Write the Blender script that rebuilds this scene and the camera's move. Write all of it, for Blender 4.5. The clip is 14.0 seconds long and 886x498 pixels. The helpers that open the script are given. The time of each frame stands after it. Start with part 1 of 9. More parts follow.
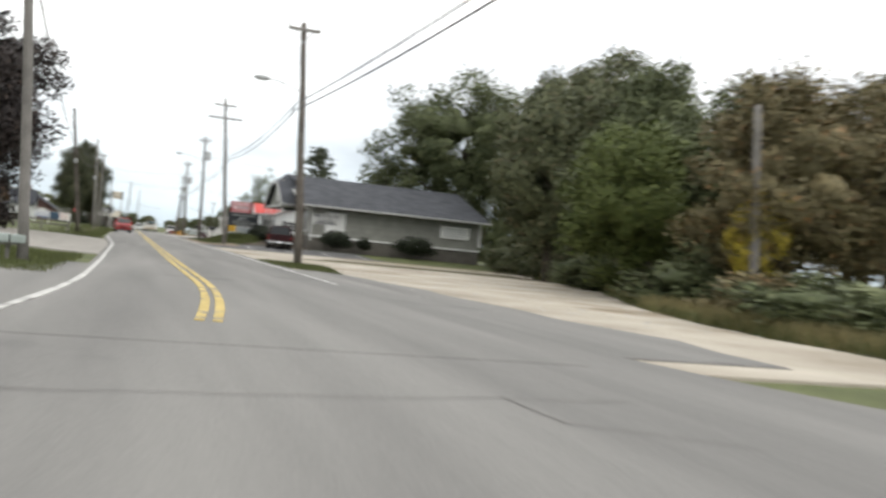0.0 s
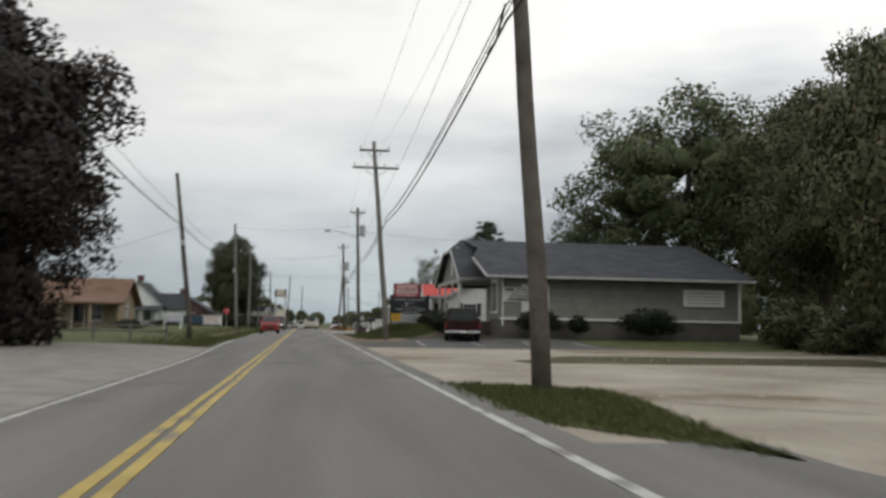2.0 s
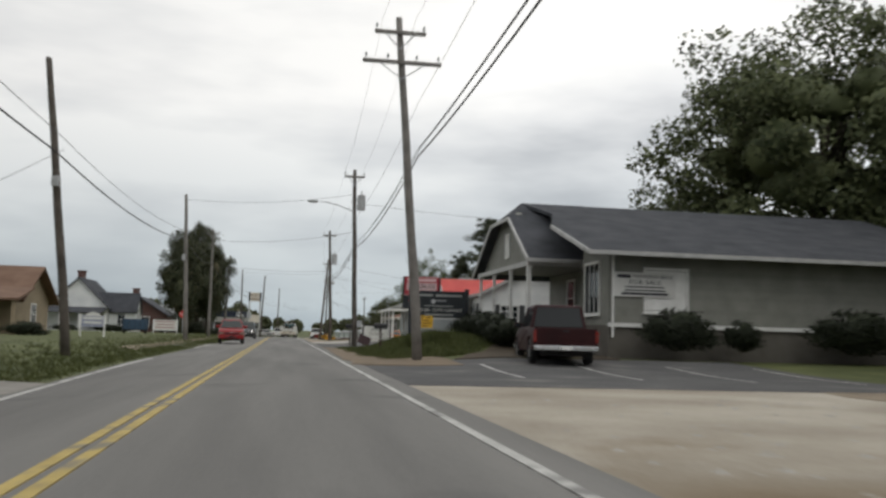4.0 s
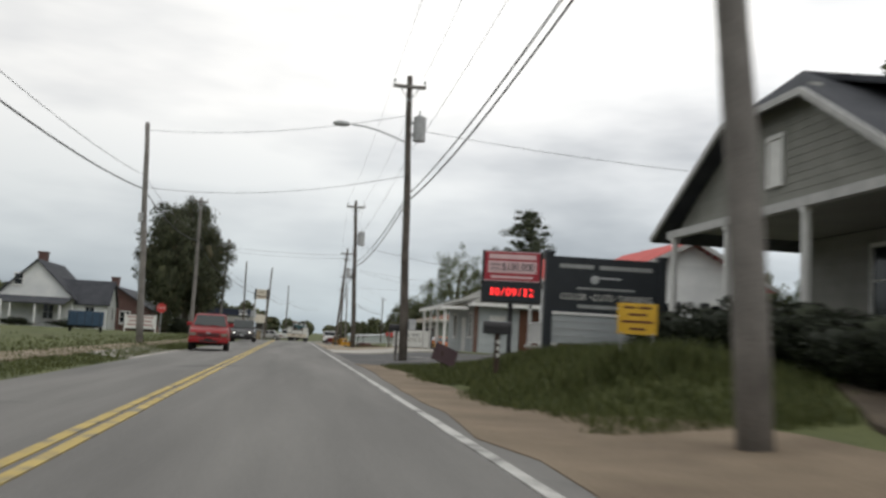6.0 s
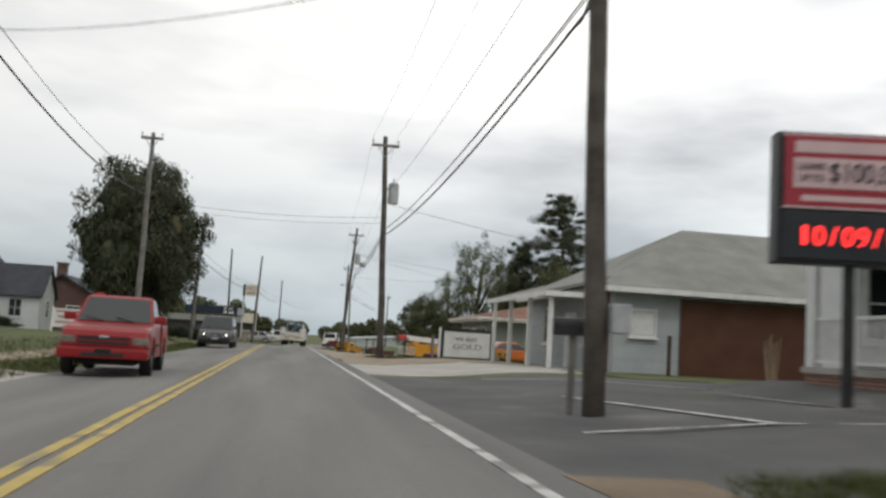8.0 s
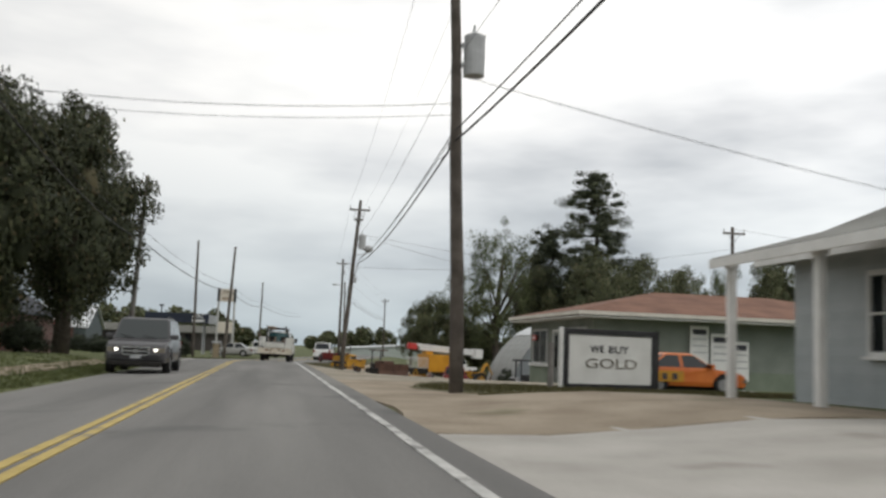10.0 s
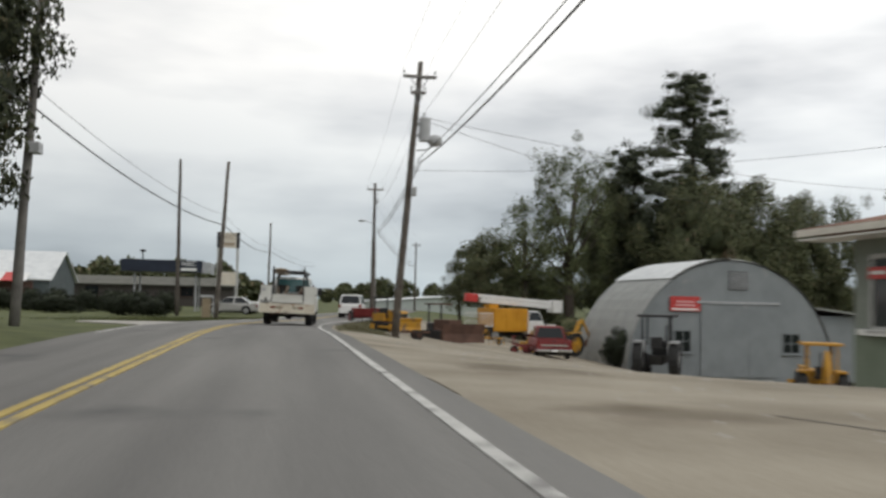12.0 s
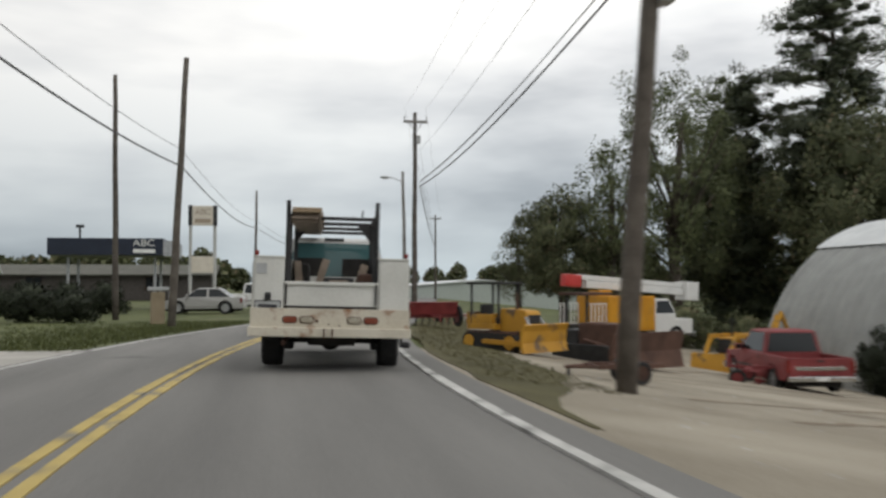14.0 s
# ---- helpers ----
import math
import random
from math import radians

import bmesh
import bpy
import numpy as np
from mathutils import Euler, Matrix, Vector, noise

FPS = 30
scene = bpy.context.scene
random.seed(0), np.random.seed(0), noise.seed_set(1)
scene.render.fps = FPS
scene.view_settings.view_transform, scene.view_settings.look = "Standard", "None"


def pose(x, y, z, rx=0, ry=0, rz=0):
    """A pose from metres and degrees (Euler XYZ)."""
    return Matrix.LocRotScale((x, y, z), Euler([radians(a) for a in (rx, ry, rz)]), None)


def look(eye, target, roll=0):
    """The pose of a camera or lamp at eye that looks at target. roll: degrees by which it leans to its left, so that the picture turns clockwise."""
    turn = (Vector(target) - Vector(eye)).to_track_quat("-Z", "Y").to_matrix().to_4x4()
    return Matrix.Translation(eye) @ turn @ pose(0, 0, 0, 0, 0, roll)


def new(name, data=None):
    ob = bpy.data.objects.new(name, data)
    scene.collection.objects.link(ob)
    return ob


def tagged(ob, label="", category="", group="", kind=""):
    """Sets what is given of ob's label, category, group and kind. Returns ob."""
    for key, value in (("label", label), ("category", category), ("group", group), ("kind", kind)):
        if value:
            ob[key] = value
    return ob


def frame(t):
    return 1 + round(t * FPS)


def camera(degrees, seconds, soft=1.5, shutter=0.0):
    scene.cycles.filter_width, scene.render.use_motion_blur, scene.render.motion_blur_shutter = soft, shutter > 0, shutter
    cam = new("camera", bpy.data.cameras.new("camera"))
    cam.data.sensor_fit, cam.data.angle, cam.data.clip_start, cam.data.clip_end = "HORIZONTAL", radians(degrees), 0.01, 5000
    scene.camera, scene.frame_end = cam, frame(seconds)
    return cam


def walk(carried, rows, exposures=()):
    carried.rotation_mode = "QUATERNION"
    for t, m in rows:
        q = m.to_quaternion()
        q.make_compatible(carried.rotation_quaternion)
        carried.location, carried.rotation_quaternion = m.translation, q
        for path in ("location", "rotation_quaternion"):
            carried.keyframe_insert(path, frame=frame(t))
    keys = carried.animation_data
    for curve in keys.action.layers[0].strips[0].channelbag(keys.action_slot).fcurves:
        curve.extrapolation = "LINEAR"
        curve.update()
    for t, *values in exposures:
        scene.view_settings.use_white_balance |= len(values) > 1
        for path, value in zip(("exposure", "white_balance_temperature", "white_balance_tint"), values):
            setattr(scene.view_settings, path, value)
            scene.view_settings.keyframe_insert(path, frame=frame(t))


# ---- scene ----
cam = camera(50.9, 14.0, soft=2.7, shutter=0.5)

# seconds, eye, yaw, pitch, lean
PATH = (
    (0, (-3.00, -0.05, 0.981), -18.73, 0.29, 5.53),
    (0.5, (-1.64, 5.31, 0.987), -12.63, 0.39, 6.94),
    (1, (-0.67, 10.84, 1.032), -10.05, 1.74, 5.87),
    (1.5, (-0.38, 16.35, 1.054), -6.64, 0.90, 3.54),
    (2, (-0.41, 21.61, 1.033), -8.37, 4.61, 0.98),
    (2.5, (-0.45, 26.96, 0.995), -10.68, 5.25, -2.55),
    (4.8, (0.05, 53.09, 0.951), -9.24, 4.25, 3.25),
    (5, (0.08, 55.23, 0.948), -8.85, 3.43, 2.19),
    (5.5, (0.07, 60.83, 0.939), -10.80, 3.39, 2.33),
    (6, (0.04, 66.26, 0.926), -8.90, 5.55, 3.06),
    (6.5, (-0.02, 71.71, 0.944), -8.56, 5.01, 4.51),
    (7, (-0.08, 77.36, 0.899), -10.62, 6.72, 1.83),
    (7.5, (-0.14, 82.81, 0.955), -10.56, 6.40, 2.41),
    (8, (-0.08, 88.37, 0.953), -9.29, 5.70, 3.41),
    (8.2, (-0.05, 90.60, 0.958), -9.51, 5.47, 3.55),
    (10.3, (0.25, 113.93, 0.966), -10.92, 6.20, 1.54),
    (10.5, (0.31, 116.34, 0.954), -11.36, 5.74, 1.30),
    (11, (0.40, 122.39, 0.936), -10.95, 4.44, 1.36),
    (11.5, (0.44, 128.47, 0.928), -11.09, 4.64, 0.79),
    (12, (0.36, 134.49, 0.931), -9.76, 3.21, 1.30),
    (12.5, (0.20, 140.70, 0.952), -7.10, 6.08, 0.68),
    (13, (0.06, 146.54, 0.951), -10.50, 5.58, -1.38),
    (13.5, (-0.25, 153.07, 1.028), -11.76, 2.07, -0.67),
    (14, (-0.28, 158.87, 1.002), -10.79, 2.27, -0.08),
)


def ahead(yaw, pitch):
    a, b = radians(yaw), radians(pitch)
    return Vector((-math.sin(a) * math.cos(b), math.cos(a) * math.cos(b), math.sin(b)))


walk(
    cam,
    [(t, look(eye, Vector(eye) + ahead(yaw, pitch), lean)) for t, eye, yaw, pitch, lean in PATH],
    exposures=[(0.0, 0.75), (0.5, 0.58), (1.0, 0.32), (1.5, 0.0), (2.0, -0.22), (2.5, -0.42), (2.7, -0.42), (4.8, -0.04), (14.0, -0.08)],
)

# ---- sky and light ----
SUN_TURN, SUN_UP = radians(150), radians(50)
world = bpy.data.worlds.new("overcast")
scene.world = world
world.use_nodes = True
wn, wl = world.node_tree.nodes, world.node_tree.links
wn.clear()
w_out = wn.new("ShaderNodeOutputWorld")
w_bg = wn.new("ShaderNodeBackground")
w_sky = wn.new("ShaderNodeTexSky")
w_sky.sky_type, w_sky.sun_disc = "NISHITA", False
w_sky.sun_elevation, w_sky.sun_rotation = SUN_UP, SUN_TURN
w_co = wn.new("ShaderNodeTexCoord")
w_map = wn.new("ShaderNodeMapping")
w_map.inputs["Scale"].default_value = (1.0, 1.0, 3.6)
w_map.inputs["Location"].default_value = (0.35, 0.1, 0.2)
w_n1 = wn.new("ShaderNodeTexNoise")
w_n1.inputs["Scale"].default_value, w_n1.inputs["Detail"].default_value, w_n1.inputs["Roughness"].default_value = 2.1, 5, 0.50
w_ramp = wn.new("ShaderNodeValToRGB")
for at, col in ((0.30, (0.50, 0.52, 0.545, 1)), (0.45, (0.875, 0.88, 0.88, 1)), (0.58, (1.12, 1.11, 1.08, 1))):
    e = w_ramp.color_ramp.elements[0] if at == 0.30 else w_ramp.color_ramp.elements.new(at)
    e.position, e.color = at, col
w_ramp.color_ramp.elements[-1].position = 0.60
w_ramp.color_ramp.elements[-1].color = (1.12, 1.11, 1.08, 1)
# cloud base is greyer and bluer low over the horizon
w_sep = wn.new("ShaderNodeSeparateXYZ")
w_low = wn.new("ShaderNodeMapRange")
w_low.inputs["From Min"].default_value, w_low.inputs["From Max"].default_value = 0.0, 0.24
w_lowc = wn.new("ShaderNodeValToRGB")
w_lowc.color_ramp.elements[0].color = (0.455, 0.53, 0.585, 1)
w_lowc.color_ramp.elements[1].color = (1, 1, 1, 1)
w_mul = wn.new("ShaderNodeMix")
w_mul.data_type, w_mul.blend_type = "RGBA", "MULTIPLY"
w_mul.inputs["Factor"].default_value = 1.0
w_add = wn.new("ShaderNodeMix")
w_add.data_type, w_add.blend_type = "RGBA", "ADD"
w_add.inputs["Factor"].default_value = 0.004
wl.new(w_co.outputs["Generated"], w_map.inputs["Vector"])
wl.new(w_map.outputs["Vector"], w_n1.inputs["Vector"])
wl.new(w_n1.outputs["Fac"], w_ramp.inputs["Fac"])
wl.new(w_co.outputs["Generated"], w_sep.inputs["Vector"])
wl.new(w_sep.outputs["Z"], w_low.inputs["Value"])
wl.new(w_low.outputs["Result"], w_lowc.inputs["Fac"])
wl.new(w_ramp.outputs["Color"], w_mul.inputs["A"])
wl.new(w_lowc.outputs["Color"], w_mul.inputs["B"])
wl.new(w_mul.outputs["Result"], w_add.inputs["A"])
wl.new(w_sky.outputs["Color"], w_add.inputs["B"])
wl.new(w_add.outputs["Result"], w_bg.inputs["Color"])
w_side = wn.new("ShaderNodeMapRange")
w_side.inputs["From Min"].default_value, w_side.inputs["From Max"].default_value = -0.35, 0.55
w_side.inputs["To Min"].default_value, w_side.inputs["To Max"].default_value = 0.86, 1.15
wl.new(w_sep.outputs["X"], w_side.inputs["Value"])
wl.new(w_side.outputs["Result"], w_bg.inputs["Strength"])
wl.new(w_bg.outputs["Background"], w_out.inputs["Surface"])

sun_data = bpy.data.lights.new("sun", "SUN")
sun_data.energy, sun_data.angle, sun_data.color = 0.55, radians(30), (1.0, 0.97, 0.93)
sun = new("sun", sun_data)
sun.matrix_world = look((0, 0, 50), Vector((0, 0, 50)) - Vector((math.sin(SUN_TURN) * math.cos(SUN_UP), math.cos(SUN_TURN) * math.cos(SUN_UP), math.sin(SUN_UP))))


# ---- materials ----
def surf(name, dark, light, scale=4.0, rough=0.8, metal=0.0, bump=0.15, fine=60.0, rnd=0.0, world_space=True, spread=(0.35, 0.65), stain=None, coat=0.0, spec=0.4, stretch=None):
    """A procedural surface: two colours mixed at two scales, with fine relief, and if wanted a stain colour."""
    m = bpy.data.materials.new(name)
    m.use_nodes = True
    n, l = m.node_tree.nodes, m.node_tree.links
    b = n["Principled BSDF"]
    b.inputs["Roughness"].default_value, b.inputs["Metallic"].default_value = rough, metal
    b.inputs["Coat Weight"].default_value = coat
    b.inputs["Specular IOR Level"].default_value = spec
    if world_space:
        vec = n.new("ShaderNodeNewGeometry").outputs["Position"]
    else:
        vec = n.new("ShaderNodeTexCoord").outputs["Object"]
    big, small = n.new("ShaderNodeTexNoise"), n.new("ShaderNodeTexNoise")
    big.inputs["Scale"].default_value, big.inputs["Detail"].default_value = scale, 5
    small.inputs["Scale"].default_value, small.inputs["Detail"].default_value = fine, 4
    if stretch:
        mp = n.new("ShaderNodeMapping")
        mp.inputs["Scale"].default_value = stretch
        l.new(vec, mp.inputs["Vector"])
        l.new(mp.outputs["Vector"], big.inputs["Vector"])
    else:
        l.new(vec, big.inputs["Vector"])
    l.new(vec, small.inputs["Vector"])
    mix = n.new("ShaderNodeMath")
    mix.operation = "MULTIPLY_ADD"
    mix.inputs[1].default_value = 0.35
    l.new(small.outputs["Fac"], mix.inputs[0])
    half = n.new("ShaderNodeMath")
    half.operation = "MULTIPLY"
    half.inputs[1].default_value = 0.65
    l.new(big.outputs["Fac"], half.inputs[0])
    l.new(half.outputs[0], mix.inputs[2])
    ramp = n.new("ShaderNodeValToRGB")
    ramp.color_ramp.elements[0].position, ramp.color_ramp.elements[1].position = spread
    ramp.color_ramp.elements[0].color = (*dark, 1)
    ramp.color_ramp.elements[1].color = (*light, 1)
    l.new(mix.outputs[0], ramp.inputs["Fac"])
    col = ramp.outputs["Color"]
    if stain:
        sn = n.new("ShaderNodeTexNoise")
        sn.inputs["Scale"].default_value, sn.inputs["Detail"].default_value = stain[1], 8
        l.new(vec, sn.inputs["Vector"])
        sr = n.new("ShaderNodeMapRange")
        sr.inputs["From Min"].default_value, sr.inputs["From Max"].default_value = stain[2], stain[2] + 0.1
        l.new(sn.outputs["Fac"], sr.inputs["Value"])
        sm = n.new("ShaderNodeMix")
        sm.data_type = "RGBA"
        l.new(sr.outputs["Result"], sm.inputs["Factor"])
        l.new(col, sm.inputs["A"])
        sm.inputs["B"].default_value = (*stain[0], 1)
        col = sm.outputs["Result"]
    if rnd:
        info = n.new("ShaderNodeObjectInfo")
        hsv = n.new("ShaderNodeHueSaturation")
        val = n.new("ShaderNodeMapRange")
        val.inputs["To Min"].default_value, val.inputs["To Max"].default_value = 1 - rnd, 1 + rnd
        l.new(info.outputs["Random"], val.inputs["Value"])
        l.new(val.outputs["Result"], hsv.inputs["Value"])
        l.new(col, hsv.inputs["Color"])
        col = hsv.outputs["Color"]
    l.new(col, b.inputs["Base Color"])
    if bump:
        bp = n.new("ShaderNodeBump")
        bp.inputs["Strength"].default_value, bp.inputs["Distance"].default_value = bump, 0.02
        l.new(small.outputs["Fac"], bp.inputs["Height"])
        l.new(bp.outputs["Normal"], b.inputs["Normal"])
    return m


def leafy(name, dark, light, odd=None):
    """Leaves: each leaf takes its own tone; some light passes through."""
    m = bpy.data.materials.new(name)
    m.use_nodes = True
    n, l = m.node_tree.nodes, m.node_tree.links
    b = n["Principled BSDF"]
    b.inputs["Roughness"].default_value = 0.6
    b.inputs["Specular IOR Level"].default_value = 0.25
    geo = n.new("ShaderNodeNewGeometry")
    ramp = n.new("ShaderNodeValToRGB")
    ramp.color_ramp.elements[0].color, ramp.color_ramp.elements[1].color = (*dark, 1), (*light, 1)
    if odd:
        e = ramp.color_ramp.elements.new(0.93)
        e.color = (*light, 1)
        ramp.color_ramp.elements[-1].color = (*odd, 1)
    l.new(geo.outputs["Random Per Island"], ramp.inputs["Fac"])
    l.new(ramp.outputs["Color"], b.inputs["Base Color"])
    return m


def glass_mat(name, tint, rough=0.05):
    m = bpy.data.materials.new(name)
    m.use_nodes = True
    b = m.node_tree.nodes["Principled BSDF"]
    b.inputs["Base Color"].default_value = (*tint, 1)
    b.inputs["Roughness"].default_value = rough
    b.inputs["Specular IOR Level"].default_value = 0.38
    return m


def glow_mat(name, col, strength):
    m = bpy.data.materials.new(name)
    m.use_nodes = True
    b = m.node_tree.nodes["Principled BSDF"]
    b.inputs["Base Color"].default_value = (*col, 1)
    b.inputs["Emission Color"].default_value = (*col, 1)
    b.inputs["Emission Strength"].default_value = strength
    return m


def boarded(name, dark, light, pitch, rough=0.6, axis="Z", depth=0.5):
    """Painted lap siding or ribbed sheet: relief lines at the given pitch over a weathered tone."""
    m = surf(name, dark, light, scale=1.2, rough=rough, bump=0.0, fine=25)
    n, l = m.node_tree.nodes, m.node_tree.links
    b = n["Principled BSDF"]
    pos = n.new("ShaderNodeNewGeometry")
    sep = n.new("ShaderNodeSeparateXYZ")
    l.new(pos.outputs["Position"], sep.inputs["Vector"])
    div = n.new("ShaderNodeMath")
    div.operation = "DIVIDE"
    div.inputs[1].default_value = pitch
    l.new(sep.outputs[axis], div.inputs[0])
    fr = n.new("ShaderNodeMath")
    fr.operation = "FRACT"
    l.new(div.outputs[0], fr.inputs[0])
    bp = n.new("ShaderNodeBump")
    bp.inputs["Strength"].default_value, bp.inputs["Distance"].default_value = depth, pitch * 0.25
    l.new(fr.outputs[0], bp.inputs["Height"])
    l.new(bp.outputs["Normal"], b.inputs["Normal"])
    return m


def bricked(name, c1, c2, mortar, size=0.21):
    m = bpy.data.materials.new(name)
    m.use_nodes = True
    n, l = m.node_tree.nodes, m.node_tree.links
    b = n["Principled BSDF"]
    b.inputs["Roughness"].default_value = 0.85
    geo = n.new("ShaderNodeNewGeometry")
    sep = n.new("ShaderNodeSeparateXYZ")
    l.new(geo.outputs["Position"], sep.inputs["Vector"])
    add = n.new("ShaderNodeMath")
    l.new(sep.outputs["X"], add.inputs[0])
    l.new(sep.outputs["Y"], add.inputs[1])
    com = n.new("ShaderNodeCombineXYZ")
    l.new(add.outputs[0], com.inputs["X"])
    l.new(sep.outputs["Z"], com.inputs["Y"])
    t = n.new("ShaderNodeTexBrick")
    t.inputs["Color1"].default_value, t.inputs["Color2"].default_value, t.inputs["Mortar"].default_value = (*c1, 1), (*c2, 1), (*mortar, 1)
    t.inputs["Scale"].default_value = 1.0
    t.inputs["Brick Width"].default_value, t.inputs["Row Height"].default_value, t.inputs["Mortar Size"].default_value = size, size / 2.8, 0.008
    l.new(com.outputs[0], t.inputs["Vector"])
    l.new(t.outputs["Color"], b.inputs["Base Color"])
    bp = n.new("ShaderNodeBump")
    bp.inputs["Strength"].default_value, bp.inputs["Distance"].default_value, bp.invert = 0.4, 0.01, True
    l.new(t.outputs["Fac"], bp.inputs["Height"])
    l.new(bp.outputs["Normal"], b.inputs["Normal"])
    return m


M_GRASS = surf("grass", (0.047, 0.060, 0.018), (0.118, 0.130, 0.046), scale=0.55, rough=0.95, bump=0.8, fine=14, stain=((0.12, 0.105, 0.055), 0.23, 0.66))
M_ASPHALT = surf("asphalt", (0.122, 0.119, 0.113), (0.215, 0.209, 0.196), scale=0.9, stretch=(1.0, 0.07, 1.0), rough=0.9, bump=0.25, fine=45, stain=((0.10, 0.098, 0.095), 0.35, 0.62))
M_LOT = surf("old_asphalt", (0.062, 0.062, 0.064), (0.115, 0.113, 0.110), scale=0.5, rough=0.92, bump=0.3, fine=40, stain=((0.16, 0.155, 0.145), 0.5, 0.60))
M_GRAVEL = surf("gravel", (0.25, 0.215, 0.165), (0.47, 0.43, 0.36), scale=0.35, rough=0.95, bump=0.5, fine=26, stain=((0.20, 0.155, 0.10), 0.16, 0.57))
M_CONCRETE = surf("concrete", (0.30, 0.285, 0.255), (0.44, 0.42, 0.385), scale=0.7, rough=0.9, bump=0.2, fine=35, stain=((0.22, 0.20, 0.17), 0.4, 0.62))
M_YARD = surf("tan_gravel", (0.195, 0.168, 0.125), (0.355, 0.318, 0.252), scale=0.35, rough=0.95, bump=0.5, fine=26, stain=((0.13, 0.105, 0.072), 0.22, 0.57))
M_TANDIRT = surf("tan_dirt", (0.19, 0.15, 0.105), (0.34, 0.285, 0.215), scale=0.7, rough=0.95, bump=0.4, fine=22, stain=((0.12, 0.11, 0.055), 0.3, 0.58))
M_DIRT = surf("dirt", (0.13, 0.098, 0.066), (0.23, 0.18, 0.125), scale=0.8, rough=0.95, bump=0.5, fine=20)
M_SOIL = surf("dark_soil", (0.045, 0.034, 0.024), (0.105, 0.082, 0.056), scale=0.9, rough=0.95, bump=0.6, fine=18, stain=((0.07, 0.075, 0.03), 0.5, 0.60))
M_VERGE = surf("dull_verge_grass", (0.048, 0.044, 0.014), (0.098, 0.086, 0.034), scale=0.6, rough=0.95, bump=0.8, fine=14, stain=((0.15, 0.125, 0.08), 0.3, 0.62))
M_WHITELINE = surf("white_road_paint", (0.36, 0.36, 0.34), (0.58, 0.57, 0.545), scale=3, rough=0.7, bump=0.1, stain=((0.20, 0.195, 0.185), 2.2, 0.53))
M_YELLOW = surf("yellow_road_paint", (0.36, 0.265, 0.075), (0.53, 0.40, 0.125), scale=3, rough=0.7, bump=0.1, stain=((0.20, 0.18, 0.13), 2.2, 0.54))
M_POLE = surf("weathered_pole", (0.060, 0.050, 0.042), (0.135, 0.118, 0.10), scale=2.5, rough=0.9, bump=0.4, fine=40, rnd=0.12)
M_POLEGREY = surf("grey_pole", (0.13, 0.122, 0.112), (0.23, 0.217, 0.20), scale=2.5, rough=0.9, bump=0.4, fine=40, rnd=0.12)
M_WIRE = surf("black_cable", (0.015, 0.015, 0.016), (0.03, 0.03, 0.032), rough=0.6, bump=0)
M_STEEL = surf("galvanised_steel", (0.30, 0.31, 0.32), (0.44, 0.45, 0.46), scale=6, rough=0.5, metal=0.4, bump=0.05)
M_GREYBOX = surf("grey_enamel", (0.33, 0.34, 0.345), (0.45, 0.46, 0.465), scale=4, rough=0.5, bump=0.03)
M_BLACK = surf("black_paint", (0.012, 0.012, 0.013), (0.03, 0.03, 0.032), rough=0.5, bump=0.03)
M_RUBBER = surf("tyre_rubber", (0.012, 0.012, 0.012), (0.03, 0.03, 0.03), rough=0.85, bump=0.1, world_space=False)
M_CHROME = surf("chrome", (0.5, 0.5, 0.5), (0.65, 0.65, 0.65), rough=0.25, metal=1.0, bump=0)
M_GLASS = glass_mat("dark_glass", (0.012, 0.015, 0.017), 0.08)
M_WINDSCREEN = glass_mat("pale_windscreen", (0.045, 0.052, 0.052), 0.1)
M_TEAL = glass_mat("green_tinted_glass", (0.055, 0.12, 0.125), 0.10)
M_BARK = surf("bark", (0.035, 0.028, 0.022), (0.085, 0.07, 0.056), scale=3, rough=0.95, bump=0.6, fine=18)
M_LEAF = leafy("leaves_green", (0.048, 0.062, 0.027), (0.142, 0.160, 0.074))
M_LEAFDARK = leafy("leaves_dark", (0.046, 0.056, 0.028), (0.140, 0.150, 0.074), odd=(0.19, 0.14, 0.09))
M_LEAFBRIGHT = leafy("leaves_bright", (0.048, 0.068, 0.015), (0.125, 0.148, 0.042))
M_LEAFAUTUMN = leafy("leaves_turning", (0.085, 0.078, 0.035), (0.20, 0.165, 0.085), odd=(0.30, 0.16, 0.07))
M_LEAFYELLOW = leafy("leaves_yellow", (0.30, 0.24, 0.03), (0.58, 0.46, 0.06))
M_LEAFDEEP = leafy("leaves_deep_green", (0.020, 0.026, 0.013), (0.072, 0.080, 0.038), odd=(0.12, 0.09, 0.05))
M_NEEDLE = leafy("needles", (0.030, 0.040, 0.025), (0.088, 0.100, 0.056))
M_MAPLE = leafy("leaves_dark_purple", (0.015, 0.012, 0.012), (0.046, 0.036, 0.032), odd=(0.06, 0.04, 0.03))
M_HEDGE = leafy("hedge_leaves", (0.012, 0.016, 0.010), (0.036, 0.044, 0.024))
M_GRASSBLADE = leafy("grass_blades", (0.040, 0.052, 0.015), (0.108, 0.120, 0.040))
M_VERGEBLADE = leafy("dull_grass_blades", (0.048, 0.046, 0.014), (0.100, 0.090, 0.036))
M_DRYBLADE = leafy("dry_weeds", (0.10, 0.085, 0.035), (0.26, 0.22, 0.10))


# ---- building blocks ----
def thing(name, at=(0, 0, 0), turn=0.0, label="", category="", group="", kind=""):
    ob = new(name)
    ob.matrix_basis = pose(*at, 0, 0, turn)
    return tagged(ob, label, category, group, kind)


